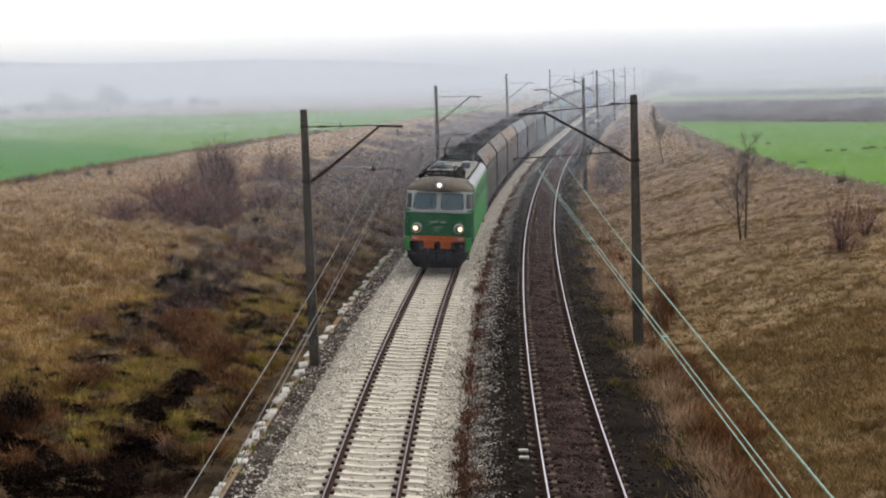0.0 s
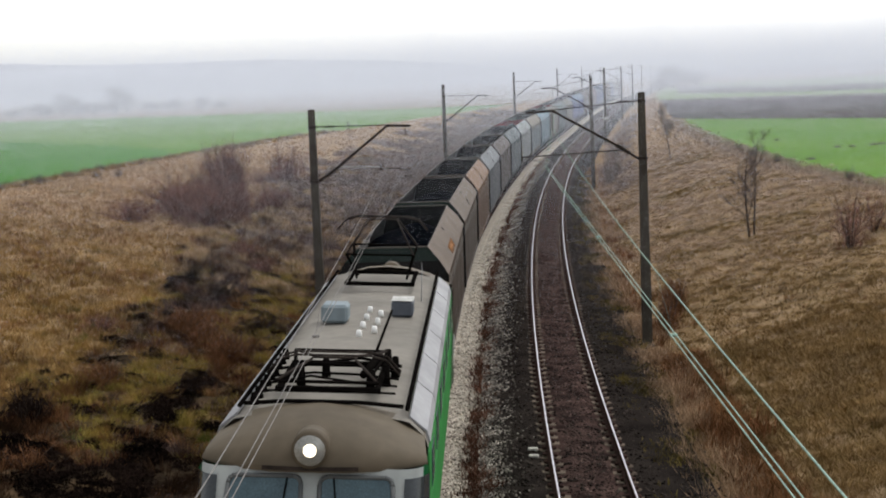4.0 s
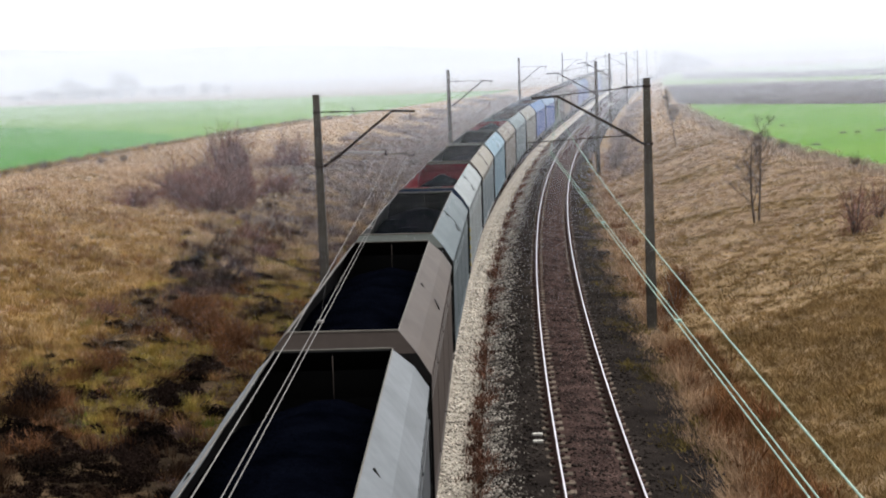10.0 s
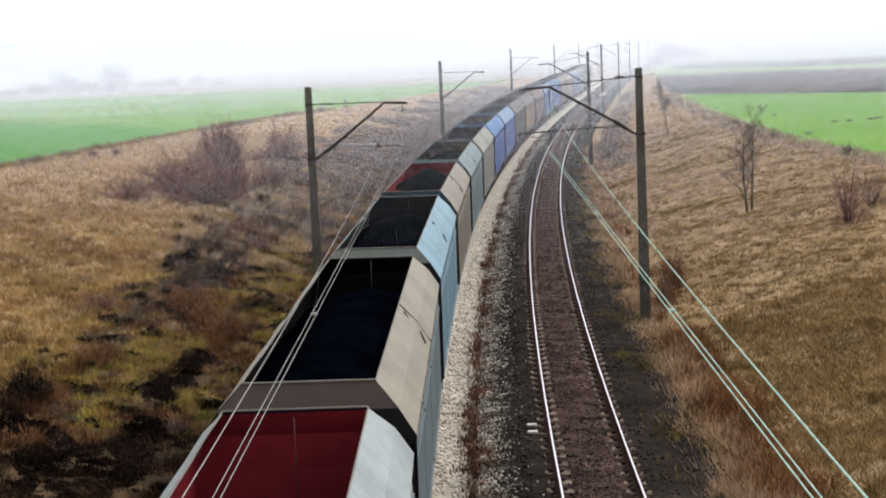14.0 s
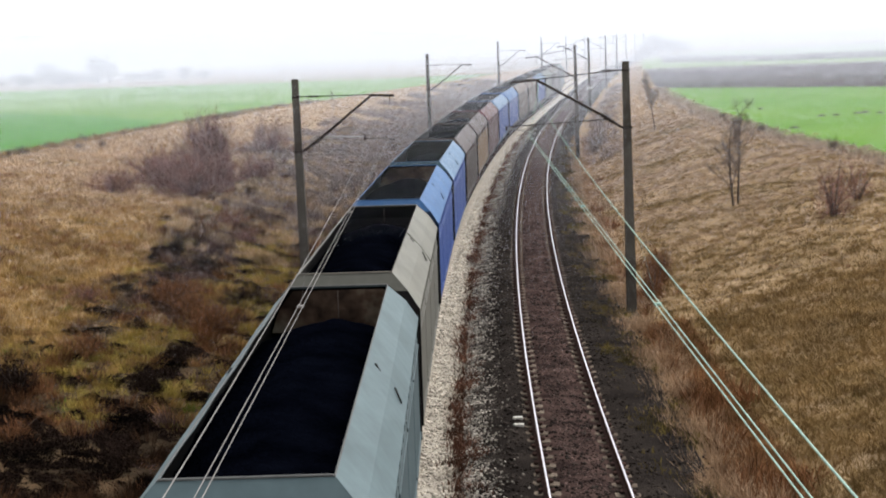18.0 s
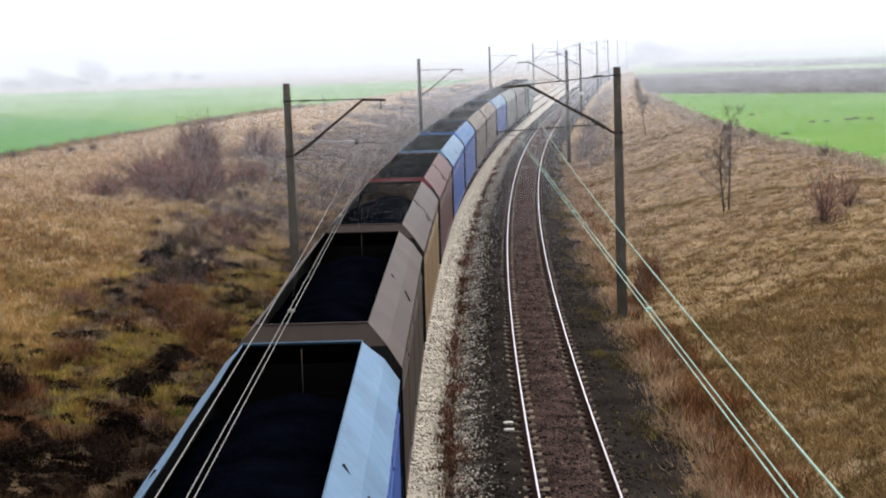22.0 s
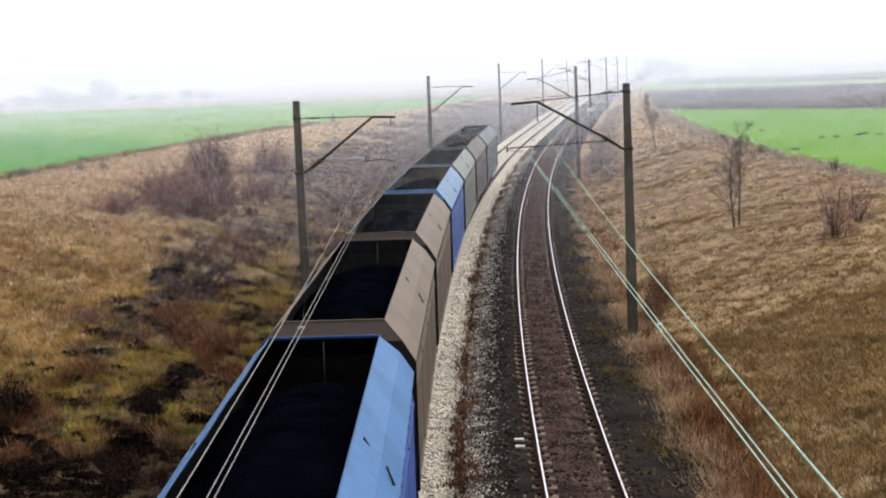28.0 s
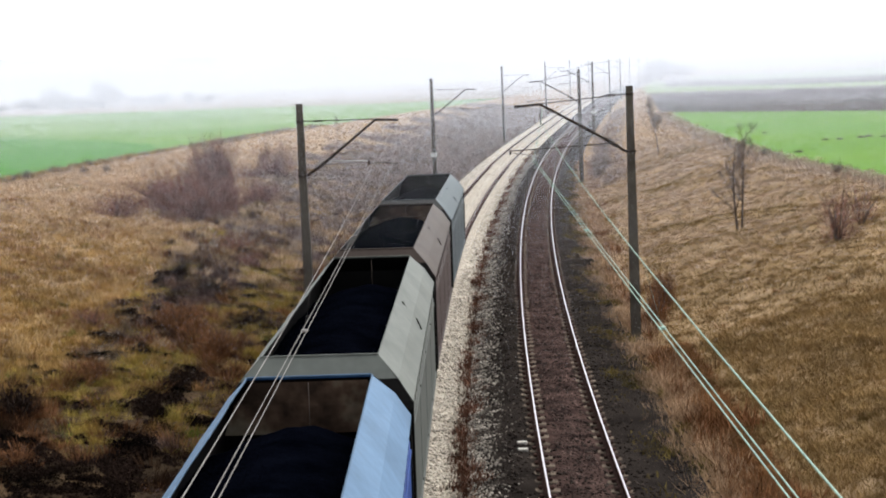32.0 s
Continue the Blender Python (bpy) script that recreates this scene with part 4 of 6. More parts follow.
M_LAMP = lamp_mat("lit_headlight", (1.0, 0.70, 0.36), 1.5)
M_LAMPTOP = lamp_mat("lit_top_lamp", (1.0, 0.88, 0.68), 1.8)


def deck_ring(w, l, z, r, n=5, lean=0.0):
    """Rounded rectangle, half-width w, half-length l; lean pulls both ends in."""
    pts = []
    for cx, cy, a0 in ((1, 1, 0), (-1, 1, 90), (-1, -1, 180), (1, -1, 270)):
        for k in range(n + 1):
            a = radians(a0 + 90 * k / n)
            pts.append((cx * (w - r) + r * math.cos(a), cy * (l - lean - r) + r * math.sin(a), z))
    return pts


def build_loco():
    th = thing("locomotive", "green electric locomotive with orange buffer beam and lit headlights", "locomotive")
    low = Shape()
    low.loft([deck_ring(1.44, 8.95, 0.98, 0.3), deck_ring(1.48, 9.0, 1.3, 0.3), deck_ring(1.50, 9.05, 1.9, 0.32), deck_ring(1.50, 9.02, 2.66, 0.35)], closed=True)
    body = part("body", low, P_GREEN, th, "dark green lower body")
    up = Shape().loft([deck_ring(1.495, 9.0, 2.66, 0.35), deck_ring(1.47, 8.62, 3.52, 0.38)], closed=True)
    part("upper_body", up, P_GREEN, th)
    # lighter sides
    for sd in (-1, 1):
        sh = Shape().slab([(sd * 1.512, -7.6, 1.2), (sd * 1.512, 7.6, 1.2), (sd * 1.512, 7.6, 2.62), (sd * 1.512, -7.6, 2.62)][:: sd], 0.02)
        sh.slab([(sd * 1.508, -7.6, 2.7), (sd * 1.508, 7.6, 2.7), (sd * 1.488, 7.6, 3.5), (sd * 1.488, -7.6, 3.5)][:: sd], 0.02)
        pan = part("side_panel", sh, P_LIGHTGREEN, th, "lighter green side panel")
        for k in range(7):
            y = -6.3 + 2.1 * k
            part("side_window", Shape().slab([(sd * 1.521, y - 0.42, 2.78), (sd * 1.521, y + 0.42, 2.78), (sd * 1.506, y + 0.42, 3.32), (sd * 1.506, y - 0.42, 3.32)][:: sd], 0.02), M_GLASS, pan, "dark side window")
        for y in (-7.9, 7.9):
            part("cab_door", Shape().slab([(sd * 1.522, y - 0.33, 1.15), (sd * 1.522, y + 0.33, 1.15), (sd * 1.522, y + 0.33, 2.64), (sd * 1.522, y - 0.33, 2.64)][:: sd], 0.02), P_GREEN, pan)
            part("grab_rail", Shape().tube([(sd * 1.56, y - 0.42, 1.3), (sd * 1.56, y - 0.42, 2.5)], 0.018, 6), P_CHROME, pan)
    for e in (-1, 1):
        def F(x, z, out=0.0):
            """On the cab's front at height z: it leans back over the waist and rounds off to the sides."""
            y = np.interp(z, [0.98, 1.3, 1.9, 2.66, 3.52], [8.95, 9.0, 9.05, 9.0, 8.62])
            r = 0.36
            w = 1.49
            if abs(x) > w - r:
                y -= r - math.sqrt(max(0, r * r - (abs(x) - w + r) ** 2))
            return (x, e * (y + out), z)
        xs = [-1.44, -1.36, -1.24, -1.13, -0.6, 0.0, 0.6, 1.13, 1.24, 1.36, 1.44]
        band = Shape().loft([[F(x, z, 0.012) for x in xs] for z in (2.64, 2.95, 3.25, 3.53)])
        cab = part("cab_surround", band, P_CABGREY, th, "silver-grey windscreen surround")
        for sd in (-1, 1):
            o = []
            for cx, cz, a0 in ((0.22, 2.87, 180), (0.99, 2.87, 270), (0.96, 3.33, 0), (0.22, 3.33, 90)):
                o += [F(sd * (cx + 0.10 * math.cos(math.radians(a0 + d))), cz + 0.10 * math.sin(math.radians(a0 + d)), 0.03) for d in (0, 30, 60, 90)]
            fr = Shape()
            for a, b in zip(o, o[1:] + o[:1]):
                fr.tube([a, b], 0.03, 6)
            win = part("windscreen", Shape().slab((o if (sd * e < 0) else o[::-1]), 0.01), M_GLASS, cab, "dark windscreen pane")
            part("windscreen_frame", fr, P_FRAME, cab)
            part("wiper", Shape().tube([F(sd * 0.3, 3.42, 0.07), F(sd * 0.36, 2.98, 0.07)], 0.012, 5), M_UNDER, cab)
            def bend(z):
                row = [F(sd * x, z, 0.03) for x in (1.21, 1.28, 1.35, 1.41, 1.46)]
                return row + [(sd * 1.515, e * y, z) for y in (8.45 if z < 3.1 else 8.35, 8.1)]
            part("corner_window", Shape().loft([bend(2.80), bend(3.1), bend(3.42)]), M_GLASSDARK, cab, "dark wrap-round corner window")
            hx = sd * 0.93
            c = Vector(F(hx, 1.93, 0.0))
            out = Vector((0, e, 0))
            lamp = part("headlight", Shape().tube([c - out * 0.05, c + out * 0.09], 0.225, 20), P_CHROME, th, "round headlight in a bright ring")
            part("reflector", Shape().tube([c + out * 0.085, c + out * 0.1], 0.175, 18), P_DIM, lamp, "dim inner reflector")
            part("lit_bulb", Shape().tube([c + out * 0.095 + Vector((sd * 0.05, 0, -0.01)), c + out * 0.112 + Vector((sd * 0.05, 0, -0.01))], 0.10, 16), M_LAMP, lamp, "glowing warm bulb")
            part("marker_lamp", Shape().box(F(sd * 1.0, 1.46, 0.02), (0.22, 0.06, 0.13), 0.02), P_MARKER, th, "small pinkish marker lamp")
            part("skirt_corner", Shape().box((sd * 1.33, e * 8.88, 1.22), (0.26, 0.3, 0.62), 0.04), P_LIGHTGREEN, th, "bright green skirt corner")
            bf = part("buffer", Shape().tube([(sd * 0.875, e * 8.9, 1.14), (sd * 0.875, e * 9.42, 1.14)], 0.13, 12).tube([(sd * 0.875, e * 9.42, 1.14), (sd * 0.875, e * 9.52, 1.14)], 0.26, 18), M_UNDER, th, "black round buffer")
            part("buffer_plate", Shape().box((sd * 0.92, e * 9.03, 1.17), (0.62, 0.12, 0.36), 0.05), M_UNDER, th, "black buffer mounting plate")
            part("step", Shape().box((sd * 1.28, e * 8.5, 0.55), (0.24, 0.36, 0.05), 0.01).tube([(sd * 1.36, e * 8.4, 0.55), (sd * 1.36, e * 8.4, 1.1)], 0.02, 5), M_UNDER, th)
        part("waist_trim", Shape().tube([F(x, 2.63, 0.02) for x in xs], 0.022, 6), P_CHROME, cab, "bright trim strip")
        part("buffer_beam", Shape().loft([[F(x, z, 0.02) for x in (-1.18, -0.6, 0, 0.6, 1.18)] for z in (0.98, 1.35, 1.58)], smooth=False), P_ORANGE, th, "orange buffer beam")
        # black strip added over the green body's lower edge
        part("under_beam_strip", Shape().loft([[F(x, z, 0.03) for x in (-1.3, -1.18, -0.6, 0, 0.6, 1.18, 1.3)] for z in (0.90, 0.97, 1.03)], smooth=False), M_UNDER, th, "black strip under the beam")
        part("coupling_hook", Shape().box((0, e * 9.2, 1.16), (0.26, 0.4, 0.34), 0.06).tube([(0, e * 9.3, 1.25), (0, e * 9.4, 0.6)], 0.05, 8), M_UNDER, th)
        for hx in (-0.4, 0.4):
            part("brake_hose", Shape().tube([(hx, e * 9.1, 1.0), (hx * 1.05, e * 9.3, 0.8), (hx * 0.88, e * 9.3, 0.5)], 0.03, 6), M_UNDER, th)
        part("plough", Shape().slab([(-1.40, e * 8.75, 0.97), (1.40, e * 8.75, 0.97), (1.30, e * 8.92, 0.62), (1.08, e * 9.08, 0.32), (0.90, e * 9.15, 0.2), (-0.90, e * 9.15, 0.2), (-1.08, e * 9.08, 0.32), (-1.30, e * 8.92, 0.62)][:: -e], 0.03).box((0, e * 8.7, 0.9), (2.7, 0.4, 0.3), 0.03), M_UNDER, th, "black plough plate")
        # roof visor and lamp
        vis = Shape()
        vx = [-1.49, -1.35, -1.0, -0.5, 0, 0.5, 1.0, 1.35, 1.49]
        vis.loft([[(x * k, e * (y - 0.55 * (abs(x) / 1.49) ** 3), z - dz * (abs(x) / 1.49) ** 2.2) for x in vx]
                  for k, y, z, dz in ((1.0, 8.78, 3.50, 0.0), (1.0, 8.80, 3.60, 0.06), (0.98, 8.62, 3.84, 0.22), (0.96, 8.28, 4.0, 0.34), (0.95, 7.8, 4.07, 0.40), (0.95, 7.25, 4.10, 0.42))])
        part("roof_visor", vis, P_ROOF, th, "dull olive curved cab roof")
        c, out = Vector((0, e * 8.70, 3.80)), Vector((0, e, 0))
        tl = part("top_lamp", Shape().tube([c - out * 0.3, c + out * 0.12], 0.24, 20), P_ROOF, th, "big roof headlamp")
        part("lit_bulb", Shape().tube([c + out * 0.11, c + out * 0.14], 0.085, 16), M_LAMPTOP, tl, "glowing white lamp")
        part("lamp_ring", Shape().tube([c + out * 0.10, c + out * 0.13], 0.2, 18), P_CHROME, tl)
        part("soot_plate", Shape().loft([[(x, e * (8.815 - 0.55 * (abs(x) / 1.49) ** 3), z) for x in (-0.62, -0.3, 0, 0.3, 0.62)] for z in (3.53, 3.585)]), M_STEEL, th, "sooty strip under the roof lamp")
    # front lettering as plain bars
    for x, z, w, h in [(-0.32 + 0.09 * k, 2.2, 0.055, 0.10) for k in range(8) if k != 4] + [(-0.16 + 0.065 * k, 1.97, 0.045, 0.06) for k in range(6)] + [(-0.06, 1.84, 0.2, 0.04)]:
        part("lettering_bar", Shape().box((x, -9.055, z), (w, 0.012, h), 0), P_LETTER, body)
    # roof
    roof = Shape().loft([[(-1.47, y, 3.5), (-1.42, y, 3.66), (-1.2, y, 3.86), (-0.85, y, 3.93), (0, y, 3.97), (0.85, y, 3.93), (1.2, y, 3.86), (1.42, y, 3.66), (1.47, y, 3.5)] for y in (-7.4, -4, 0, 4, 7.4)])
    part("roof", roof, P_ROOFDECK, th, "grimy grey-brown roof deck")
    for sd in (-1, 1):
        for k in range(6):
            y0 = -7.2 + 2.4 * k
            q = [(sd * 1.49, y0 + 0.02, 3.54), (sd * 1.49, y0 + 2.36, 3.54), (sd * 1.44, y0 + 2.36, 3.70), (sd * 1.20, y0 + 2.36, 3.90), (sd * 1.20, y0 + 0.02, 3.90), (sd * 1.44, y0 + 0.02, 3.70)]
            sh = Shape().slab([q[0], q[1], q[2], q[5]][:: sd], 0.03).slab([q[5], q[2], q[3], q[4]][:: sd], 0.03)
            part("roof_side_panel", sh, P_ROOFSIDE, th, "pale grey roof side panel")
        part("roof_edge_rail", Shape().tube([(sd * 1.16, -7.2, 4.0), (sd * 1.16, 7.2, 4.0)], 0.035, 6), M_UNDER, th)
        for k in range(9):
            if sd < 0:
                part("roof_insulator", Shape().tube([(-1.0, -6.9 + 0.42 * k, 3.95), (-1.0, -6.9 + 0.42 * k, 4.12)], 0.07, 8, 0.045), M_UNDER, th)
    porcelain = paint("white_porcelain", (0.80, 0.80, 0.78), 0.1)
    for k in range(7):
        x, y = 0.02 + 0.24 * (k % 2), -1.4 + 0.45 * k
        part("roof_insulator", Shape().tube([(x, y, 3.96), (x, y, 4.02), (x, y, 4.08)], 0.055, 10, 0.045), porcelain, th, "white roof insulator")
    part("busbar", Shape().tube([(0.48, -4.5, 4.12), (0.48, 0.6, 4.12)], 0.025, 6).tube([(-0.9, -4.8, 4.05), (0.3, -4.6, 4.2), (0.95, -4.7, 4.1)], 0.025, 6), M_UNDER, th)
    part("roof_box", Shape().box((-0.55, 0.2, 4.14), (0.5, 0.6, 0.34), 0.05), paint("box_grey", (0.20, 0.24, 0.26)), th, "pale grey roof box")
    part("roof_box", Shape().box((0.66, 1.2, 4.10), (0.42, 0.6, 0.3), 0.04), paint("box_dark", (0.10, 0.11, 0.13)), th, "dark roof box with a pale lid")
    part("box_lid", Shape().box((0.66, 1.2, 4.262), (0.42, 0.6, 0.02), 0.006), M_WHITE, th)

    def pantograph(y, up):
        pg = part("pantograph", Shape().box((0, y, 4.12), (1.5, 0.09, 0.08), 0.01).box((0, y + 1.9, 4.12), (1.5, 0.09, 0.08), 0.01).box((-0.7, y + 0.95, 4.12), (0.08, 1.9, 0.08), 0.01).box((0.7, y + 0.95, 4.12), (0.08, 1.9, 0.08), 0.01), M_UNDER, th, "raised pantograph touching the wire" if up else "folded pantograph")
        zk, zt, yk = (4.75, 5.42, 0.95) if up else (4.28, 4.4, 1.2)
        lowf, hi = Shape(), Shape()
        for sd in (-1, 1):
            for end in (0.0, 1.9):
                k = (sd * 0.72, y + 0.95 + (-1 if end == 0 else 1) * (yk + 0.0), zk)
                lowf.tube([(sd * 0.55, y + 0.95 + (0.25 if end == 0 else -0.25), 4.15), k], 0.028, 6)
                hi.tube([k, (sd * 0.32, y + 0.95 + (-0.12 if end == 0 else 0.12), zt)], 0.02, 6)
        for end in (-1, 1):
            lowf.tube([(-0.72, y + 0.95 + end * yk, zk), (0.72, y + 0.95 + end * yk, zk)], 0.025, 6)
        part("lower_frame", lowf, M_UNDER, pg)
        hi.tube([(-0.32, y + 0.83, zt), (-0.32, y + 1.07, zt)], 0.018, 6).tube([(0.32, y + 0.83, zt), (0.32, y + 1.07, zt)], 0.018, 6).tube([(-0.32, y + 0.95, zt), (0.32, y + 0.95, zt)], 0.018, 6)
        part("upper_frame", hi, M_STEEL, pg)
        head = Shape()
        for dy in (-0.14, 0.14):
            head.tube([(-0.98, y + 0.95 + dy, zt - 0.22), (-0.78, y + 0.95 + dy, zt + 0.0), (-0.55, y + 0.95 + dy, zt + 0.06), (0.55, y + 0.95 + dy, zt + 0.06), (0.78, y + 0.95 + dy, zt), (0.98, y + 0.95 + dy, zt - 0.22)], 0.016, 6)
        part("contact_head", head, M_STEEL, pg, "twin contact strips")

    for k in range(4):
        part("roof_cable", Shape().tube([(-0.95, -6.75 + 0.55 * k, 4.1), (-0.3, -6.6 + 0.5 * k, 4.16 + 0.05 * (k % 2)), (0.4, -6.7 + 0.6 * k, 4.12), (0.95, -6.5 + 0.5 * k, 4.06)], 0.018, 6), M_UNDER, th)
    for x, y in ((0.75, -5.4), (0.85, -4.7), (0.7, -4.1), (0.55, -5.9), (-0.5, -5.6), (-0.2, -4.9)):
        part("roof_insulator", Shape().tube([(x, y, 3.93), (x, y, 4.25)], 0.075, 9, 0.05), M_UNDER, th)
    part("pantograph_spring", Shape().tube([(0.45, -5.9, 4.2), (0.6, -4.6, 4.24)], 0.06, 8), M_UNDER, th)
    part("walkway_edge", Shape().tube([(-1.1, -7.15, 4.02), (-0.5, -7.3, 4.1), (0.5, -7.3, 4.1), (1.1, -7.15, 4.02)], 0.03, 6), M_UNDER, th)
    part("whip_aerial", Shape().tube([(0.95, 3.0, 3.95), (0.95, 3.0, 4.75)], 0.015, 5, 0.006), P_ROOFSIDE, th)
    pantograph(-6.6, False)
    pantograph(4.2, True)
    part("underframe", Shape().box((0, 0, 0.98), (2.7, 17.4, 0.25), 0.03).box((0, 0, 0.62), (2.3, 3.2, 0.6), 0.05), M_UNDER, th)
    for e in (-1, 1):
        bg = part("bogie", Shape().box((-1.05, e * 5.15, 0.72), (0.16, 4.6, 0.36), 0.04).box((1.05, e * 5.15, 0.72), (0.16, 4.6, 0.36), 0.04).box((0, e * 5.15, 0.75), (2.0, 0.6, 0.3), 0.04), M_UNDER, th)
        for k in (-1.75, 0, 1.75):
            part("wheelset", HOPPER_ME["wheelset"], M_UNDER, bg, "", pose(0, e * 5.15 + k, 0.6) @ Matrix.Diagonal((1, 1.3, 1.3, 1)))
    return th


LOCO = build_loco()


def along(s_mid, half):
    """Pose of a vehicle whose two bogies stand on the west track, half metres either side of its middle."""
    a, b = Vector(at(s_mid - half, 0)), Vector(at(s_mid + half, 0))
    c = (a + b) / 2
    yaw = -math.degrees(math.atan2(b.x - a.x, b.y - a.y))
    rise = math.degrees(math.atan2(b.z - a.z, (b - a).length))
    return pose(c.x, c.y, c.z, 0, 0, yaw) @ pose(0, 0, 0, rise, 0, 0) @ pose(0, 0, 0, 0, CANT, 0)


def motions():
    times = [k * 1.0 for k in range(33)]
    walk(LOCO, [(t, along(train_at(t) - 10.65, 5.0)) for t in times])
    for i, w in enumerate(WAGONS):
        walk(w, [(t, along(train_at(t) + RIM_FRONT + HOPPER_PITCH * i, 4.4)) for t in times])


# ---- plants, from fine grass to bare trees ----
def blades(rng, C, nb, h, w, lean):
    """nb thin three-cornered blades at each place of C."""
    n = len(C) * nb
    off = rng.normal(0, 0.13, (n, 2))
    c = np.repeat(C, nb, 0) + np.concatenate([off, np.zeros((n, 1))], 1)
    a = rng.random(n) * 6.283
    hh = h * (0.45 + 0.8 * rng.random(n)) * np.repeat(0.55 + 0.9 * rng.random(len(C)), nb) * np.exp(-(off ** 2).sum(1) * 9)
    ww = w * (0.6 + 0.8 * rng.random(n))
    b = np.repeat(rng.random(len(C)) * 6.283, nb) + rng.normal(0, 0.7, n)
    ln = lean * hh * rng.random(n)
    d = np.stack([np.cos(a), np.sin(a), 0 * a], 1) * ww[:, None]
    top = c + np.stack([np.cos(b) * ln, np.sin(b) * ln, hh], 1)
    V = np.stack([c - d - (0, 0, 0.05), c + d - (0, 0, 0.05), top], 1).reshape(-1, 3)
    return V, np.arange(n * 3).reshape(-1, 3)


def domes(rng, C, n, r, size):
    """A rounded tangle of n small bits of twig and dead leaf at each place of C."""
    m = len(C) * n
    c = np.repeat(C, n, 0)
    rr = np.repeat(r * (0.5 + 0.9 * rng.random(len(C))), n)
    d = rng.normal(0, 1, (m, 3))
    d[:, 2] = np.abs(d[:, 2])
    d /= np.linalg.norm(d, axis=1, keepdims=True)
    p = c + d * (rr * (0.45 + 0.6 * rng.random(m)))[:, None] * np.array([1.0, 1.0, 0.75])
    a, b = rng.normal(0, 1, (m, 3)), rng.normal(0, 1, (m, 3))
    a *= (size * (0.6 + 1.6 * rng.random(m)) / np.linalg.norm(a, axis=1))[:, None]
    b *= (size * 0.7 / np.linalg.norm(b, axis=1))[:, None]
    V = np.stack([p - a, p + a, p + b], 1).reshape(-1, 3)
    return V, np.arange(m * 3).reshape(-1, 3)


def tussocks(rng, C, nb, h, spread, w):
    """Rounded tufts: blades stand in the middle and fall outwards at the rim."""
    n = len(C) * nb
    size = np.repeat(0.6 + 0.8 * rng.random(len(C)), nb)
    r = np.abs(rng.normal(0, 0.6, n))
    a = rng.random(n) * 6.283
    rad = np.stack([np.cos(a), np.sin(a), 0 * a], 1)
    base = np.repeat(C, nb, 0) + rad * (spread * r * size)[:, None] * 0.7
    hh = h * size * (0.5 + 0.6 * rng.random(n)) / (1 + r)
    sway = np.repeat(rng.normal(0, 0.35, (len(C), 2)), nb, 0)
    tip = base + rad * (hh * (0.2 + 0.9 * r))[:, None] + np.concatenate([sway * hh[:, None], hh[:, None]], 1)
    b = rng.random(n) * 3.1416
    d = np.stack([np.cos(b), np.sin(b), 0 * b], 1) * w * (0.6 + 0.8 * rng.random(n))[:, None]
    V = np.stack([base - d - (0, 0, 0.05), base + d - (0, 0, 0.05), tip], 1).reshape(-1, 3)
    return V, np.arange(n * 3).reshape(-1, 3)


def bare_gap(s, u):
    """Holes in the scrub kept dark, since they stand in for shaded hollows."""
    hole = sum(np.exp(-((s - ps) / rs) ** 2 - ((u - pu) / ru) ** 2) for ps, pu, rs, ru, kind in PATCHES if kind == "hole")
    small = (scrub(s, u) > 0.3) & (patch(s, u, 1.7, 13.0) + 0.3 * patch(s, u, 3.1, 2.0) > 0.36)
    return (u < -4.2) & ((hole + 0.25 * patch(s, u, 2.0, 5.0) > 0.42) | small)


def places(rng, n, s0, s1, u0, u1, keep=None, power=1.3, gaps=True):
    s = s0 + (s1 - s0) * rng.random(n) ** power
    u = u0 + (u1 - u0) * rng.random(n)
    if keep is not None:
        k = keep(s, u, rng)
        s, u = s[k], u[k]
    if gaps:
        k = ~bare_gap(s, u) | (rng.random(len(s)) < 0.04)
        s, u = s[k], u[k]
    x, y, _ = at(s, u)
    return np.stack([x, y, ground_z(s, u) + ground_rough(s, u, x, y)], 1), s, u


def patch(s, u, f, seed):
    return hum(s, u, f, seed) + 0.5 * hum(s, u, f * 2.3, seed + 4)


M_STRAW = mat("straw_grass", (0.43, 0.278, 0.115), (0.195, 0.122, 0.048), scale=0.55, fine=2.5, bump=0, random=0.14, island=True, c3=(0.31, 0.195, 0.07))
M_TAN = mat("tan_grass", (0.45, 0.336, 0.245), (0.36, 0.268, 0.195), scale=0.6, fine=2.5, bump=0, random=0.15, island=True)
M_OLIVE = mat("olive_grass", (0.17, 0.125, 0.034), (0.075, 0.06, 0.018), scale=0.5, fine=3, bump=0, random=0.5, island=True)
M_BRAMBLE_SHADE = mat("dead_bramble", (0.022, 0.014, 0.011), (0.004, 0.003, 0.0026), scale=0.5, fine=4, bump=0, random=0.7, island=True)
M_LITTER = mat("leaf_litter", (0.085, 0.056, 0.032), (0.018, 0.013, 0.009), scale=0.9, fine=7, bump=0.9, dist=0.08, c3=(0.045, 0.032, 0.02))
M_DARKWEED = mat("dark_dead_weed", (0.07, 0.038, 0.022), (0.022, 0.013, 0.008), scale=0.9, fine=5, bump=0, random=0.5, island=True)
# paler grass copy for farther off, with haze put into its colour
M_HAZEDGRASS = mat("hazed_dry_grass", (0.54, 0.385, 0.235), (0.38, 0.268, 0.16), scale=0.3, fine=2, bump=0, random=0.2, island=True)
M_BROWNGRASS = mat("brown_grass", (0.135, 0.08, 0.034), (0.04, 0.026, 0.012), scale=0.8, fine=3, bump=0, random=0.25, island=True)
M_BROWNWEED = mat("brown_dead_weed", (0.15, 0.075, 0.05), (0.05, 0.026, 0.018), scale=0.9, fine=5, bump=0, random=0.5, island=True)
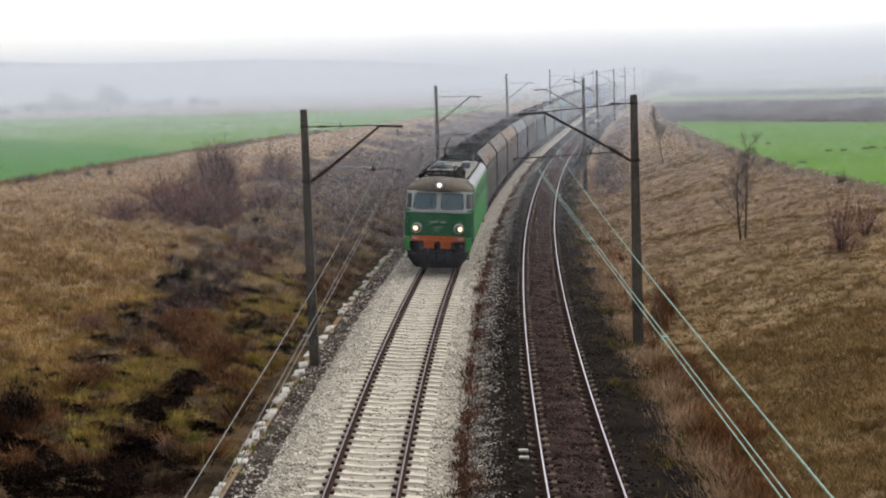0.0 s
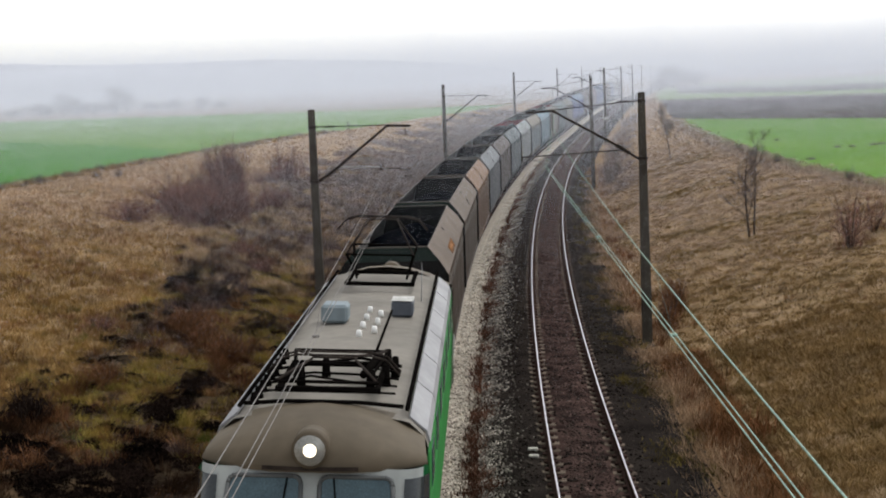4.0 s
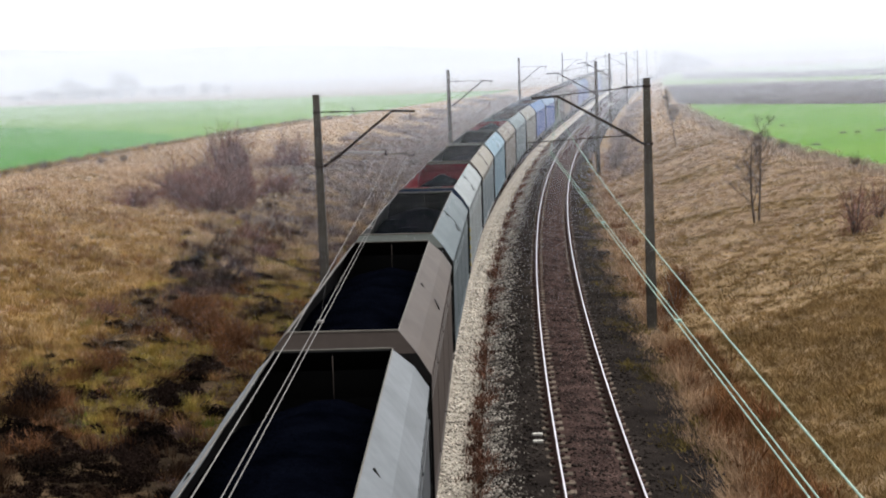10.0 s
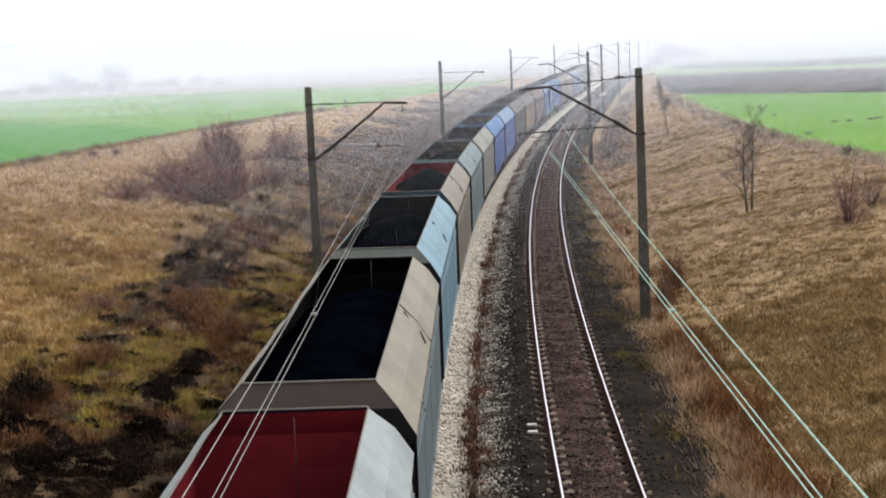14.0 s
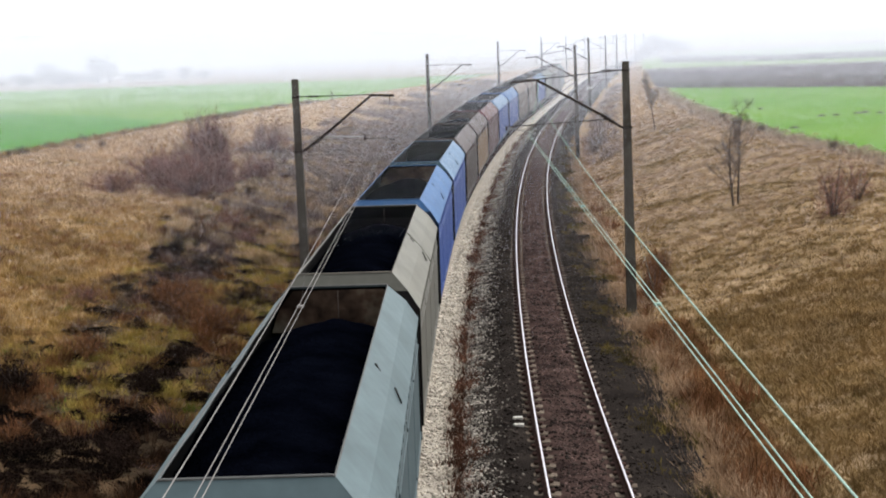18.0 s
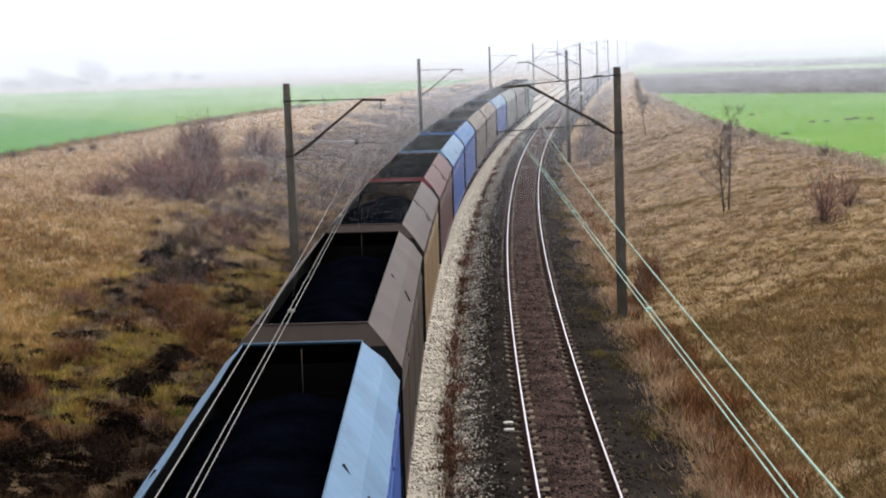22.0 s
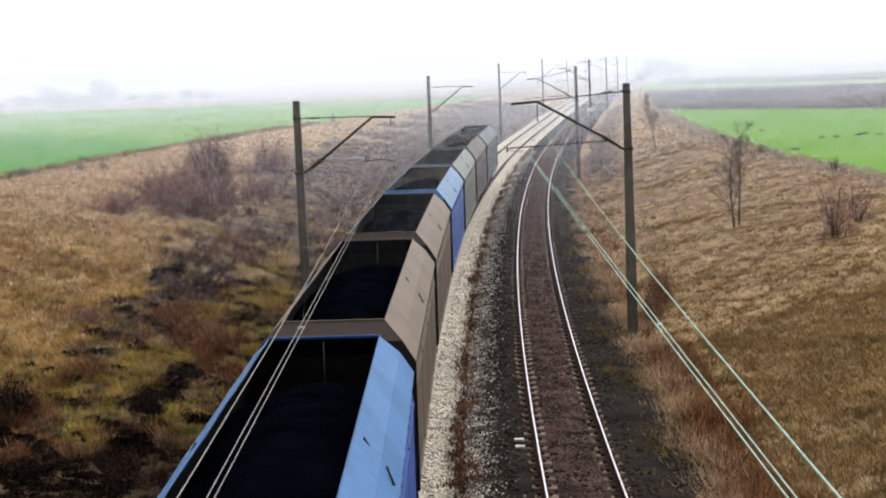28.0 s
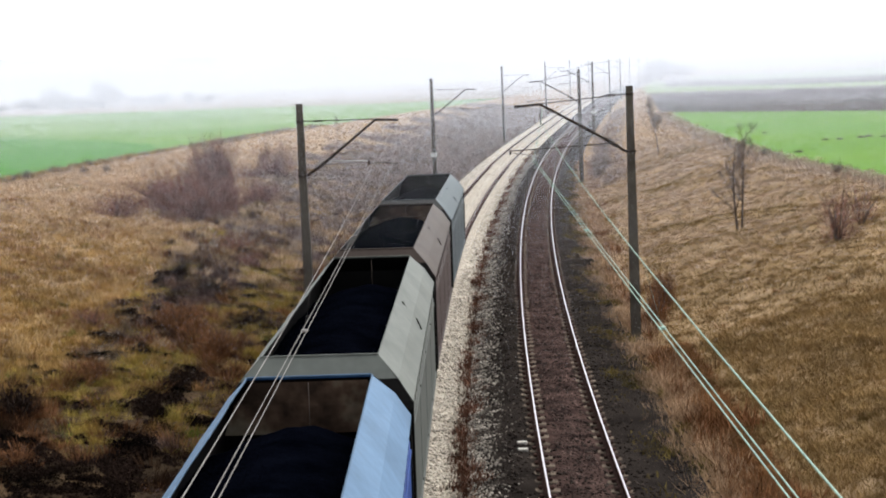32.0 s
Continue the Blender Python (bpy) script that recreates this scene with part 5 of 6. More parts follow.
M_YELLOWGREEN = mat("yellow_green_grass", (0.42, 0.315, 0.080), (0.20, 0.158, 0.042), scale=0.8, fine=4, bump=0, random=0.35, island=True)
M_RUSTWEED = mat("rust_brown_weed", (0.21, 0.098, 0.045), (0.075, 0.036, 0.019), scale=0.6, fine=5, bump=0, random=0.6, island=True)
M_REDTWIG = mat("red_brown_twig", (0.22, 0.112, 0.088), (0.11, 0.058, 0.047), scale=1, fine=6, bump=0, random=0.5, island=True)
M_GREYTWIG = mat("grey_brown_twig", (0.255, 0.20, 0.178), (0.12, 0.092, 0.083), scale=1, fine=6, bump=0, random=0.5, island=True)
M_BARK = mat("dark_bark", (0.06, 0.045, 0.037), (0.09, 0.07, 0.06), scale=4, fine=30, bump=0.4)
M_PURPLE = mat("purplish_bramble", (0.14, 0.092, 0.082), (0.045, 0.030, 0.028), scale=0.8, fine=5, bump=0, random=0.6, island=True)
M_GREYSTALK = mat("grey_dead_stalk", (0.16, 0.125, 0.10), (0.05, 0.036, 0.03), scale=0.9, fine=5, bump=0, random=0.5, island=True)
M_RUSTGRASS = mat("rusty_grass", (0.25, 0.125, 0.055), (0.12, 0.065, 0.03), scale=0.7, fine=3, bump=0, random=0.25, island=True)
M_HAY = mat("olive_hay_grass", (0.255, 0.165, 0.072), (0.165, 0.108, 0.046), scale=0.7, fine=3, bump=0, random=0.12, island=True)
M_PALE = mat("pale_straw_grass", (0.56, 0.40, 0.20), (0.30, 0.20, 0.10), scale=0.7, fine=3, bump=0, random=0.2, island=True)
M_FRINGE = mat("brown_straw_grass", (0.46, 0.32, 0.205), (0.22, 0.14, 0.085), scale=0.8, fine=3, bump=0, random=0.3, island=True)
M_PALESTALK = mat("pale_dead_stalk", (0.34, 0.27, 0.205), (0.19, 0.145, 0.115), scale=0.9, fine=4, bump=0, random=0.3, island=True)
M_OLIVEHAY = mat("olive_brown_grass", (0.195, 0.132, 0.052), (0.12, 0.083, 0.032), scale=0.5, fine=3, bump=0, random=0.3, island=True)
M_GREENWEED = mat("green_weed", (0.12, 0.17, 0.028), (0.07, 0.11, 0.02), scale=1, fine=6, bump=0, random=0.5, island=True)


# patches of the near scrub: place along and across the line, their reach, what grows there
PATCHES = [(23.6, -6.3, 2.6, 0.55, "hole"), (20.8, -6.3, 1.3, 0.4, "hole"), (14.0, -5.9, 2.4, 0.8, "hole"), (11.6, -7.0, 1.8, 0.8, "hole"), (14.6, -7.6, 1.3, 0.5, "hole"), (10.0, -9.8, 1.8, 0.8, "hole"), (12.6, -8.2, 2.6, 1.2, "brown"), (16.4, -9.8, 1.4, 0.8, "brown"), (10.0, -6.0, 2.0, 1.0, "brown"), (15.6, -8.8, 1.6, 0.6, "hole"), (11.5, -8.9, 1.6, 0.6, "hole"), (17.2, -6.0, 1.6, 0.4, "hole"), (13.0, -10.3, 1.4, 0.5, "hole"), (42.5, -10.6, 2.2, 0.5, "hole"),
           (19.0, -4.9, 3.0, 0.42, "green"), (22.3, -8.1, 3.0, 1.0, "yellow"), (26.0, -7.6, 2.0, 0.7, "yellow"), (20.2, -9.3, 1.6, 0.8, "straw"), (24.6, -9.6, 2.2, 0.7, "straw"), (18.0, -7.2, 1.4, 0.5, "yellow"), (20.3, -5.3, 1.6, 0.4, "yellow"), (14.5, -5.3, 1.4, 0.4, "yellow"), (37.8, -10.4, 2.0, 0.5, "yellow"), (45.0, -7.4, 3.0, 0.9, "yellow"), (28.6, -10.4, 2.4, 0.4, "straw"), (31.5, -4.7, 2.6, 0.4, "green"), (17.5, -8.0, 1.2, 0.3, "green"), (31.5, -10.5, 1.6, 0.3, "green"), (13.5, -9.4, 1.3, 0.5, "green"),
           (38.5, -6.4, 4.8, 1.2, "yellow"), (43.5, -10.4, 2.4, 0.7, "yellow"), (25.5, -7.2, 2.6, 0.8, "yellow"), (50.5, -7.2, 4.0, 1.0, "yellow"), (15.6, -7.0, 1.2, 0.5, "yellow"), (28.0, -4.9, 2.0, 0.4, "yellow"),
           (28.6, -6.1, 1.9, 0.7, "rust"), (32.6, -8.2, 2.6, 0.9, "rust"), (23.0, -8.5, 1.9, 0.8, "rust"), (14.6, -7.9, 1.9, 0.7, "rust"), (16.6, -6.4, 1.4, 0.5, "rust"), (47.5, -4.9, 3.0, 0.7, "rust"), (54.0, -10.2, 4.0, 1.0, "rust"),
           (40.0, -8.8, 3.8, 1.0, "purple"), (49.5, -6.0, 2.4, 0.6, "purple"), (53.0, -8.6, 3.2, 0.9, "brown"), (56.0, -6.2, 3.0, 0.9, "purple"), (44.0, -5.4, 2.2, 0.5, "brown"), (46.5, -9.2, 3.6, 1.1, "purple"), (35.6, -9.2, 2.0, 0.6, "purple"), (58.0, -8.0, 5.0, 1.6, "purple"), (62.0, -11.0, 4.0, 1.4, "purple"),
           (30.5, -9.8, 3.0, 0.7, "grey"), (26.0, -9.2, 2.0, 0.6, "grey"), (51.0, -11.3, 3.6, 0.7, "grey"),
           (18.6, -9.3, 1.7, 0.55, "brown"), (21.0, -7.3, 1.6, 0.5, "brown"), (20.0, -10.2, 1.6, 0.4, "straw"), (34.4, -6.9, 1.6, 0.5, "straw"), (27.6, -8.2, 1.4, 0.5, "straw")]


def scrub_edge(s):
    """How far up the west slope the scrub reaches."""
    return np.interp(s, [8, 22, 28, 34, 42, 53, 69, 83, 120], [-10.0, -10.7, -10.4, -10.9, -11.4, -12.6, -14.0, -15.2, -16.0])


def scrub(s, u):
    """How much dark scrub grows at a place of the west slope, 0 to 1."""
    belt = np.clip((u - scrub_edge(s) - 0.7 * patch(s, u, 0.9, 4.0)) / 1.1, 0, 1) * np.clip((-3.5 - u) / 0.25, 0, 1)
    return np.clip(belt * (0.72 + 0.5 * patch(s, u, 1.05, 1.0)), 0, 1)


def growth(s, u, rng):
    """The kind that grows at each place of the near scrub, as an index into KINDS."""
    score = np.stack([0.50 + 0.16 * patch(s, u, 0.9, 3.0 * k + 1) + 0.17 * rng.normal(0, 1, len(s)) for k in range(len(KINDS))])
    score[0] -= 0.14
    score[1] -= 0.08
    # fewer pale kinds and more brown below s 19
    for k in (1, 2, 7):
        score[k] -= 0.45 * np.clip((19 - s) / 4, 0, 1)
    score[6] += 0.12 * np.clip((19 - s) / 4, 0, 1)
    for ps, pu, rs, ru, kind in PATCHES:
        w = np.exp(-((s - ps + 0.25 * rng.normal(0, 1, len(s))) / rs) ** 2 - ((u - pu + 0.1 * rng.normal(0, 1, len(s))) / ru) ** 2)
        score[KINDS.index(kind)] += (1.0 if kind == "hole" else 0.62) * w
    return score.argmax(0)


KINDS = ["hole", "green", "yellow", "rust", "purple", "grey", "brown", "straw"]


def build_litter():
    """A thin, ragged sheet of dark leaf litter and dead stalks under the scrub; it also darkens the shaded hollows."""
    ss, uu = np.arange(2, 120, 0.3), np.arange(-15, -3.35, 0.25)
    S, U = np.meshgrid(ss, uu, indexing="ij")
    rng = np.random.default_rng(3)
    S, U = S + rng.uniform(-0.1, 0.1, S.shape), U + rng.uniform(-0.1, 0.1, U.shape)
    # hollows get the dark sheet too, in place of their shade
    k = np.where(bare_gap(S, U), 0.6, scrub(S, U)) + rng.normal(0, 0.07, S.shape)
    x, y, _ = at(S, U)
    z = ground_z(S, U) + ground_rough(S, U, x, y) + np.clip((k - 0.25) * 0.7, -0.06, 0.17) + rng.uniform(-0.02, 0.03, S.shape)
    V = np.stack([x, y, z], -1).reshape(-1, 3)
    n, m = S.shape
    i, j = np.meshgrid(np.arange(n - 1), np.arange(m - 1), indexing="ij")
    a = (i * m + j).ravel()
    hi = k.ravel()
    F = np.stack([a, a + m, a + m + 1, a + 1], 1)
    stuff("leaf_litter", V, F[hi[F].max(1) > 0.25], M_LITTER, "dark dead leaf litter under the scrub, also darkening its shaded hollows")


def stuff(name, V, F, material, label, category="plants"):
    return tagged(new(name, tri_mesh(name, V, F, material)), label, category, kind="stuff")


def build_grass():
    rng = np.random.default_rng(7)
    C, s, u = places(rng, 60000, 3, 112, -31, -4.6, lambda s, u, r: (r.random(len(s)) > scrub(s, u) * 0.6 + 0.7 * np.exp(-((s - 6) / 11) ** 2)) & (u > crest_west(s) + 1.5))
    pick = patch(s, u, 0.3, 3.0) + rng.normal(0, 0.25, len(s)) - np.clip((-11 - u) * 0.12, 0, 0.5)
    # past about s 56 the grass changes to the haze-tinted copy
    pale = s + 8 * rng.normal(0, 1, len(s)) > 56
    V, F = blades(rng, C[(pick < 0.38) & ~pale], 9, 0.2, 0.015, 2.2)
    stuff("dry_grass", V, F, M_STRAW, "matted golden-brown dry grass on the bank")
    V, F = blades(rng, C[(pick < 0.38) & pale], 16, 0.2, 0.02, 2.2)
    stuff("dry_grass", V, F, M_HAZEDGRASS, "matted pale tan dry grass on the bank")
    V, F = blades(rng, C[pick >= 0.38], 9, 0.2, 0.015, 2.2)
    stuff("olive_grass", V, F, M_OLIVE, "olive-green rough grass on the bank")
    C, s, u = places(rng, 44000, 3, 112, 7.6, 23, lambda s, u, r: u < crest_east(s) - 1.6)
    pick = patch(s, u, 0.35, 5.0) + rng.normal(0, 0.25, len(s))
    # past about s 42 paler tan grass carries haze in its colour
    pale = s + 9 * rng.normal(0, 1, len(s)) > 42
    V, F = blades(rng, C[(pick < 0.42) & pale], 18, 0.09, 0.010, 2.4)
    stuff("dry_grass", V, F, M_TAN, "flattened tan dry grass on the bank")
    V, F = blades(rng, C[(pick < 0.42) & ~pale], 18, 0.09, 0.010, 2.4)
    stuff("dry_grass", V, F, M_HAY, "flattened olive-golden dry grass on the bank")
    V, F = blades(rng, C[pick >= 0.42], 18, 0.09, 0.010, 2.4)
    stuff("olive_grass", V, F, M_OLIVEHAY, "olive-green rough grass on the bank")
    # fresh patches near the ditch, and closer turf under the bridge
    C, s, u = places(rng, 10500, 17, 70, -11, -4.3, lambda s, u, r: patch(s, u, 1.3, 9.0) + 0.3 * r.normal(0, 1, len(s)) > 0.55 + 0.05 * np.abs(u + 6))
    V, F = blades(rng, C, 9, 0.26, 0.015, 1.8)
    stuff("fresh_grass", V, F, M_YELLOWGREEN, "yellow-green tufts of grass near the ditch")
    for u0, u1, m in ((-17, -4.6, M_BROWNGRASS), (7.5, 8.6, M_RUSTGRASS), (9, 18, M_HAY)):
        C, s, u = places(rng, 12000, 2, 26, u0, u1, (lambda s, u, r: r.random(len(s)) > scrub(s, u) * 0.95) if u0 < 0 else None, 1.0)
        V, F = blades(rng, C, 10, 0.15, 0.012, 2.4)
        stuff("dry_grass", V, F, m, "matted dry grass low on the bank")
    C, s, u = places(rng, 9000, 3, 60, 9.0, 20, lambda s, u, r: patch(s, u, 0.8, 6.0) + 0.3 * r.normal(0, 1, len(s)) > 0.6)
    V, F = blades(rng, C, 10, 0.13, 0.012, 2.4)
    stuff("olive_grass", V, F, M_OLIVEHAY, "olive-green rough grass on the bank")
    # the pale tall fringe beside the east track
    C, s, u = places(rng, 15000, 4, 110, 6.4, 8.2, lambda s, u, r: r.random(len(s)) < (0.15 + 0.9 * np.exp(-((u - 7.3 - 0.25 * patch(s, 0 * s, 0.8, 1.0)) / 0.45) ** 2)) * (0.5 + patch(s, u, 0.6, 4.0)))
    V, F = blades(rng, C, 14, 0.34, 0.012, 1.4)
    stuff("tall_dry_grass", V, F, M_FRINGE, "tall straw-coloured dry grass beside the old track")
    C, s, u = places(rng, 1900, 4, 75, 7.4, 9.0, lambda s, u, r: patch(s, u, 0.9, 2.0) + 0.5 * np.exp(-((s - 13) / 8) ** 2) > 0.15 + 0.55 * (u - 7.4))
    V, F = blades(rng, C, 9, 0.55, 0.016, 1.2)
    stuff("rusty_weeds", V, F, M_RUSTWEED, "rust-brown dead weeds at the foot of the bank")
    # weeds between the tracks and on the cess
    C, s, u = places(rng, 9000, 4, 130, 1.95, 2.75, lambda s, u, r: (0.5 * patch(s, u * 3, 1.1, 8.0) + 0.35 * patch(s, 0 * u, 2.1, 3.0) + r.normal(0, 0.45, len(s))) > 0.25 + 2.4 * np.abs(u - 2.22 - 0.05 * np.sin(s * 0.7)))
    C[:, 2] = [bed_east_z(float(a), float(b)) for a, b in zip(s, u)]
    V, F = blades(rng, C, 14, 0.16, 0.018, 1.8)
    stuff("dead_weeds", V, F, M_BROWNWEED, "brown dead weeds between the tracks")
    C, s, u = places(rng, 9000, 4, 100, 5.9, 7.3, lambda s, u, r: (patch(s, u * 2, 0.9, 3.0) + r.normal(0, 0.3, len(s))) > 0.38)
    C[:, 2] = [bed_east_z(float(a), float(b)) for a, b in zip(s, u)]
    V, F = blades(rng, C, 8, 0.10, 0.016, 1.8)
    stuff("low_weeds", V, F, M_OLIVE, "low olive weeds on the dark cess")
    C, s, u = places(rng, 900, 8, 60, -4.6, -2.7, lambda s, u, r: (patch(s, u * 2, 0.7, 6.0) + r.normal(0, 0.3, len(s))) > 0.45)
    V, F = blades(rng, C, 9, 0.22, 0.03, 1.4)
    stuff("green_weeds", V, F, M_GREENWEED, "small green weeds along the drain")
    # scrub
    build_litter()
    build_near_scrub(rng)
    C, s, u = places(rng, 9000, 56, 130, -16, -4.2, lambda s, u, r: r.random(len(s)) < scrub(s, u) * 0.9, gaps=False)
    k = 0.45 + 0.28 * patch(s, u, 0.9, 11.0) + 0.22 * rng.normal(0, 1, len(C))
    for nm, sel, m, lab in (("bramble", k < 0.42, M_PURPLE, "dark tangled dead bramble on the slope"), ("rusty_scrub", (k >= 0.42) & (k < 0.66), M_RUSTWEED, "rust-brown scrub on the slope"), ("straw_scrub", k >= 0.66, M_STRAW, "straw-coloured scrub on the slope")):
        V, F = domes(rng, C[sel][:2600], 50, 0.32, 0.045)
        stuff(nm, V, F, m, lab)
    # golden tussocks over the open slope, with rusty and pale ones among them
    for m, n, lab, f, sd, lim, h in ((M_STRAW, 5200, "golden tussocks of dry grass", 0.5, 1.0, -0.6, 0.34), (M_RUSTGRASS, 2600, "rust-brown tussocks of dry grass", 0.42, 8.0, 0.15, 0.34), (M_PALE, 1900, "pale straw tussocks of dry grass", 0.6, 3.0, 0.25, 0.36), (M_OLIVE, 900, "olive tussocks of rough grass", 0.5, 12.0, 0.4, 0.3)):
        C, s, u = places(rng, n * 3, 8, 66, -28, -8.5, lambda s, u, r: (patch(s, u, f, sd) + 0.25 * r.normal(0, 1, len(s)) > lim) & (s + 6 * r.normal(0, 1, len(s)) < 58) & (scrub(s, u) < 0.25) & (u > crest_west(s) + 1.8), 1.3)
        V, F = tussocks(rng, C[:n], 34, h, 0.34, 0.015)
        stuff("grass_tussock", V, F, m, lab)
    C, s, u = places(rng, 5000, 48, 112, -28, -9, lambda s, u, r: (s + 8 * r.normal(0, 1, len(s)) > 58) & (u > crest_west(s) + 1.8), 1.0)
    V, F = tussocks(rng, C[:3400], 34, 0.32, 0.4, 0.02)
    stuff("grass_tussock", V, F, M_HAZEDGRASS, "pale tan tussocks of dry grass")
    for m, n, h, sd, lim, lab in ((M_HAZEDGRASS, 700, 0.6, 6.0, 0.25, "pale straw clumps among the scrub"), (M_YELLOWGREEN, 260, 0.45, 2.0, 0.4, "yellow-green clumps among the scrub"), (M_DARKWEED, 420, 0.6, 10.0, 0.3, "dark brown weed clumps among the scrub")):
        C, s, u = places(rng, n * 5, 42, 90, -13, -4.4, lambda s, u, r: (patch(s, u, 1.1, sd) + 0.2 * r.normal(0, 1, len(s)) > lim) & (u > scrub_edge(s)), 1.0)
        V, F = tussocks(rng, C[:n], 110, h, 0.45, 0.017)
        stuff("clump", V, F, m, lab)
    # pale dead stalks among the grey scrub farther along
    C, s, u = places(rng, 6000, 48, 170, -11.2, -4.3, lambda s, u, r: patch(s, u, 1.5, 3.0) + 0.12 * r.normal(0, 1, len(s)) > 0.45, 1.0)
    V, F = tussocks(rng, C[:2800], 36, 0.7, 0.26, 0.016)
    stuff("clump", V, F, M_PALESTALK, "pale dead stalks among grey scrub")
    for m, n, lab, f, sd, lim in ((M_HAY, 2600, "olive-golden tussocks of dry grass", 0.7, 4.0, -0.3), (M_RUSTGRASS, 300, "rust-brown tussocks of dry grass", 0.5, 9.0, 0.2), (M_OLIVEHAY, 1500, "olive-brown tussocks of rough grass", 0.6, 6.0, 0.15)):
        C, s, u = places(rng, n * 2, 3, 95, 8.2, 20, lambda s, u, r: (patch(s, u, f, sd) + 0.2 * r.normal(0, 1, len(s)) > lim) & (u < crest_east(s) - 2) & ((lim < 0.18) | (lim > 0.19) | (s < 60)), 1.3)
        V, F = tussocks(rng, C[:n], 44, 0.13, 0.38, 0.010)
        stuff("grass_tussock", V, F, m, lab)
    # ragged grass along both field edges
    for m, n, h in ((M_STRAW, 2200, 0.4), (M_DARKWEED, 500, 0.55), (M_OLIVE, 600, 0.4), (M_TAN, 2000, 0.3), (M_PALESTALK, 900, 0.4)):
        s = 8 + 150 * rng.random(n) ** 1.1
        for crest, sg in ((crest_west, 1), (crest_east, -1)):
            if (sg > 0) == (m in (M_TAN, M_PALESTALK)):
                continue
            u = crest(s) + sg * (0.9 + 0.55 * rng.normal(0, 1, n) + 0.5 * patch(s, 0 * s, 0.7, 2.0))
            x, y, _ = at(s, u)
            V, F = tussocks(rng, np.stack([x, y, ground_z(s, u)], 1), 26, h, 0.3, 0.016)
            stuff("edge_grass", V, F, m, "ragged rough grass along the field edge")
    # low dark scrub farther along the west side
    C, s, u = places(rng, 8200, 57, 190, -12, -2.9, lambda s, u, r: (patch(s, u, 0.6, 2.0) > -0.3) & ((u < -4.3) | (s > 62)), 1.0)
    V, F = domes(rng, C[:6500], 50, 0.55, 0.07)
    stuff("grey_scrub", V, F, M_GREYTWIG, "grey-brown leafless scrub along the line")
    C, s, u = places(rng, 14000, 75, 240, -18, -3.4, lambda s, u, r: (u > crest_west(s) + 2.5) & (patch(s, u, 0.35, 4.0) > -0.5 + 0.09 * (-u - 6)), 1.0)
    V, F = domes(rng, C[:8000], 44, 0.8, 0.085)
    stuff("grey_scrub", V, F, M_GREYTWIG, "grey-brown leafless brush on the far slope")
    C, s, u = places(rng, 1200, 82, 210, 7.9, 10.5, lambda s, u, r: patch(s, u, 0.5, 4.0) > 0.0, 1.0)
    V, F = domes(rng, C[:700], 40, 0.6, 0.06)
    stuff("grey_scrub", V, F, M_GREYTWIG, "grey-brown leafless brush along the line")
    # rough grass and hummocks farther off
    C, s, u = places(rng, 12000, 98, 300, -26, -5, lambda s, u, r: u > crest_west(s) + 2.5, 1.0)
    V, F = blades(rng, C, 7, 0.3, 0.04, 2.4)
    stuff("dry_grass", V, F, M_HAZEDGRASS, "matted golden-brown dry grass on the bank")
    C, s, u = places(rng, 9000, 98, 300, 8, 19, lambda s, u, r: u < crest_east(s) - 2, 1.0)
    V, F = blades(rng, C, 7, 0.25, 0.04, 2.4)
    stuff("dry_grass", V, F, M_HAZEDGRASS, "flattened tan dry grass on the bank")


def build_near_scrub(rng):
    """The tangle below the scrub's edge, patch by patch: bare dark holes, grass, bramble and dead weeds."""
    C, s, u = places(rng, 9000, 7, 64, -13.5, -4.15, lambda s, u, r: r.random(len(s)) < 0.25 + scrub(s, u), 1.2, gaps=False)
    k = (u > scrub_edge(s) + 0.6 * rng.normal(0, 1, len(s)))
    C, s, u = C[k], s[k], u[k]
    kind = growth(s, u, rng)
    kind[bare_gap(s, u)] = 0
    # kind, material, second material, how many tufts and tangles, their height, words
    for name, m, m2, nt, nd, h, lab in (("green", M_GREENWEED, M_YELLOWGREEN, 220, 40, 0.26, "fresh green grass and weeds in the ditch"), ("yellow", M_YELLOWGREEN, M_STRAW, 1000, 60, 0.40, "yellow-green rough grass on the slope"),
                                        ("rust", M_RUSTWEED, M_RUSTGRASS, 300, 110, 0.60, "rust-brown dead weeds on the slope"), ("purple", M_PURPLE, M_PURPLE, 220, 560, 0.62, "dark purplish bramble on the slope"),
                                        ("grey", M_GREYSTALK, M_TAN, 200, 70, 0.34, "flattened grey dead stalks on the slope"), ("brown", M_DARKWEED, M_RUSTWEED, 260, 200, 0.60, "dark brown dead weeds on the slope"), ("straw", M_STRAW, M_STRAW, 700, 30, 0.40, "straw-coloured tufts among the scrub")):
        c = C[kind == KINDS.index(name)]
        c = c[rng.permutation(len(c))]
        half = min(nt, len(c)) * 7 // 10
        for mm, cc in ((m, c[:half]), (m2, c[half:nt])):
            V, F = tussocks(rng, cc, 130, h, 0.42, 0.015)
            stuff(name + "_tuft", V, F, mm, lab)
        V, F = domes(rng, c[-nd:], 190, 0.14 + 0.5 * h, 0.032)
        stuff(name + "_tangle", V, F, m, lab)
    # near-black bramble fills the holes and stands in for the ditch's shade
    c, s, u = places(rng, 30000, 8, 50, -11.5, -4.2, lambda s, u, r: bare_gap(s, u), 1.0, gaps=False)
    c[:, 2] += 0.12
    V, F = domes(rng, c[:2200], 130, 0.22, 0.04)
    stuff("dead_bramble", V, F, M_BRAMBLE_SHADE, "near-black bramble standing in for shade in the hollows")


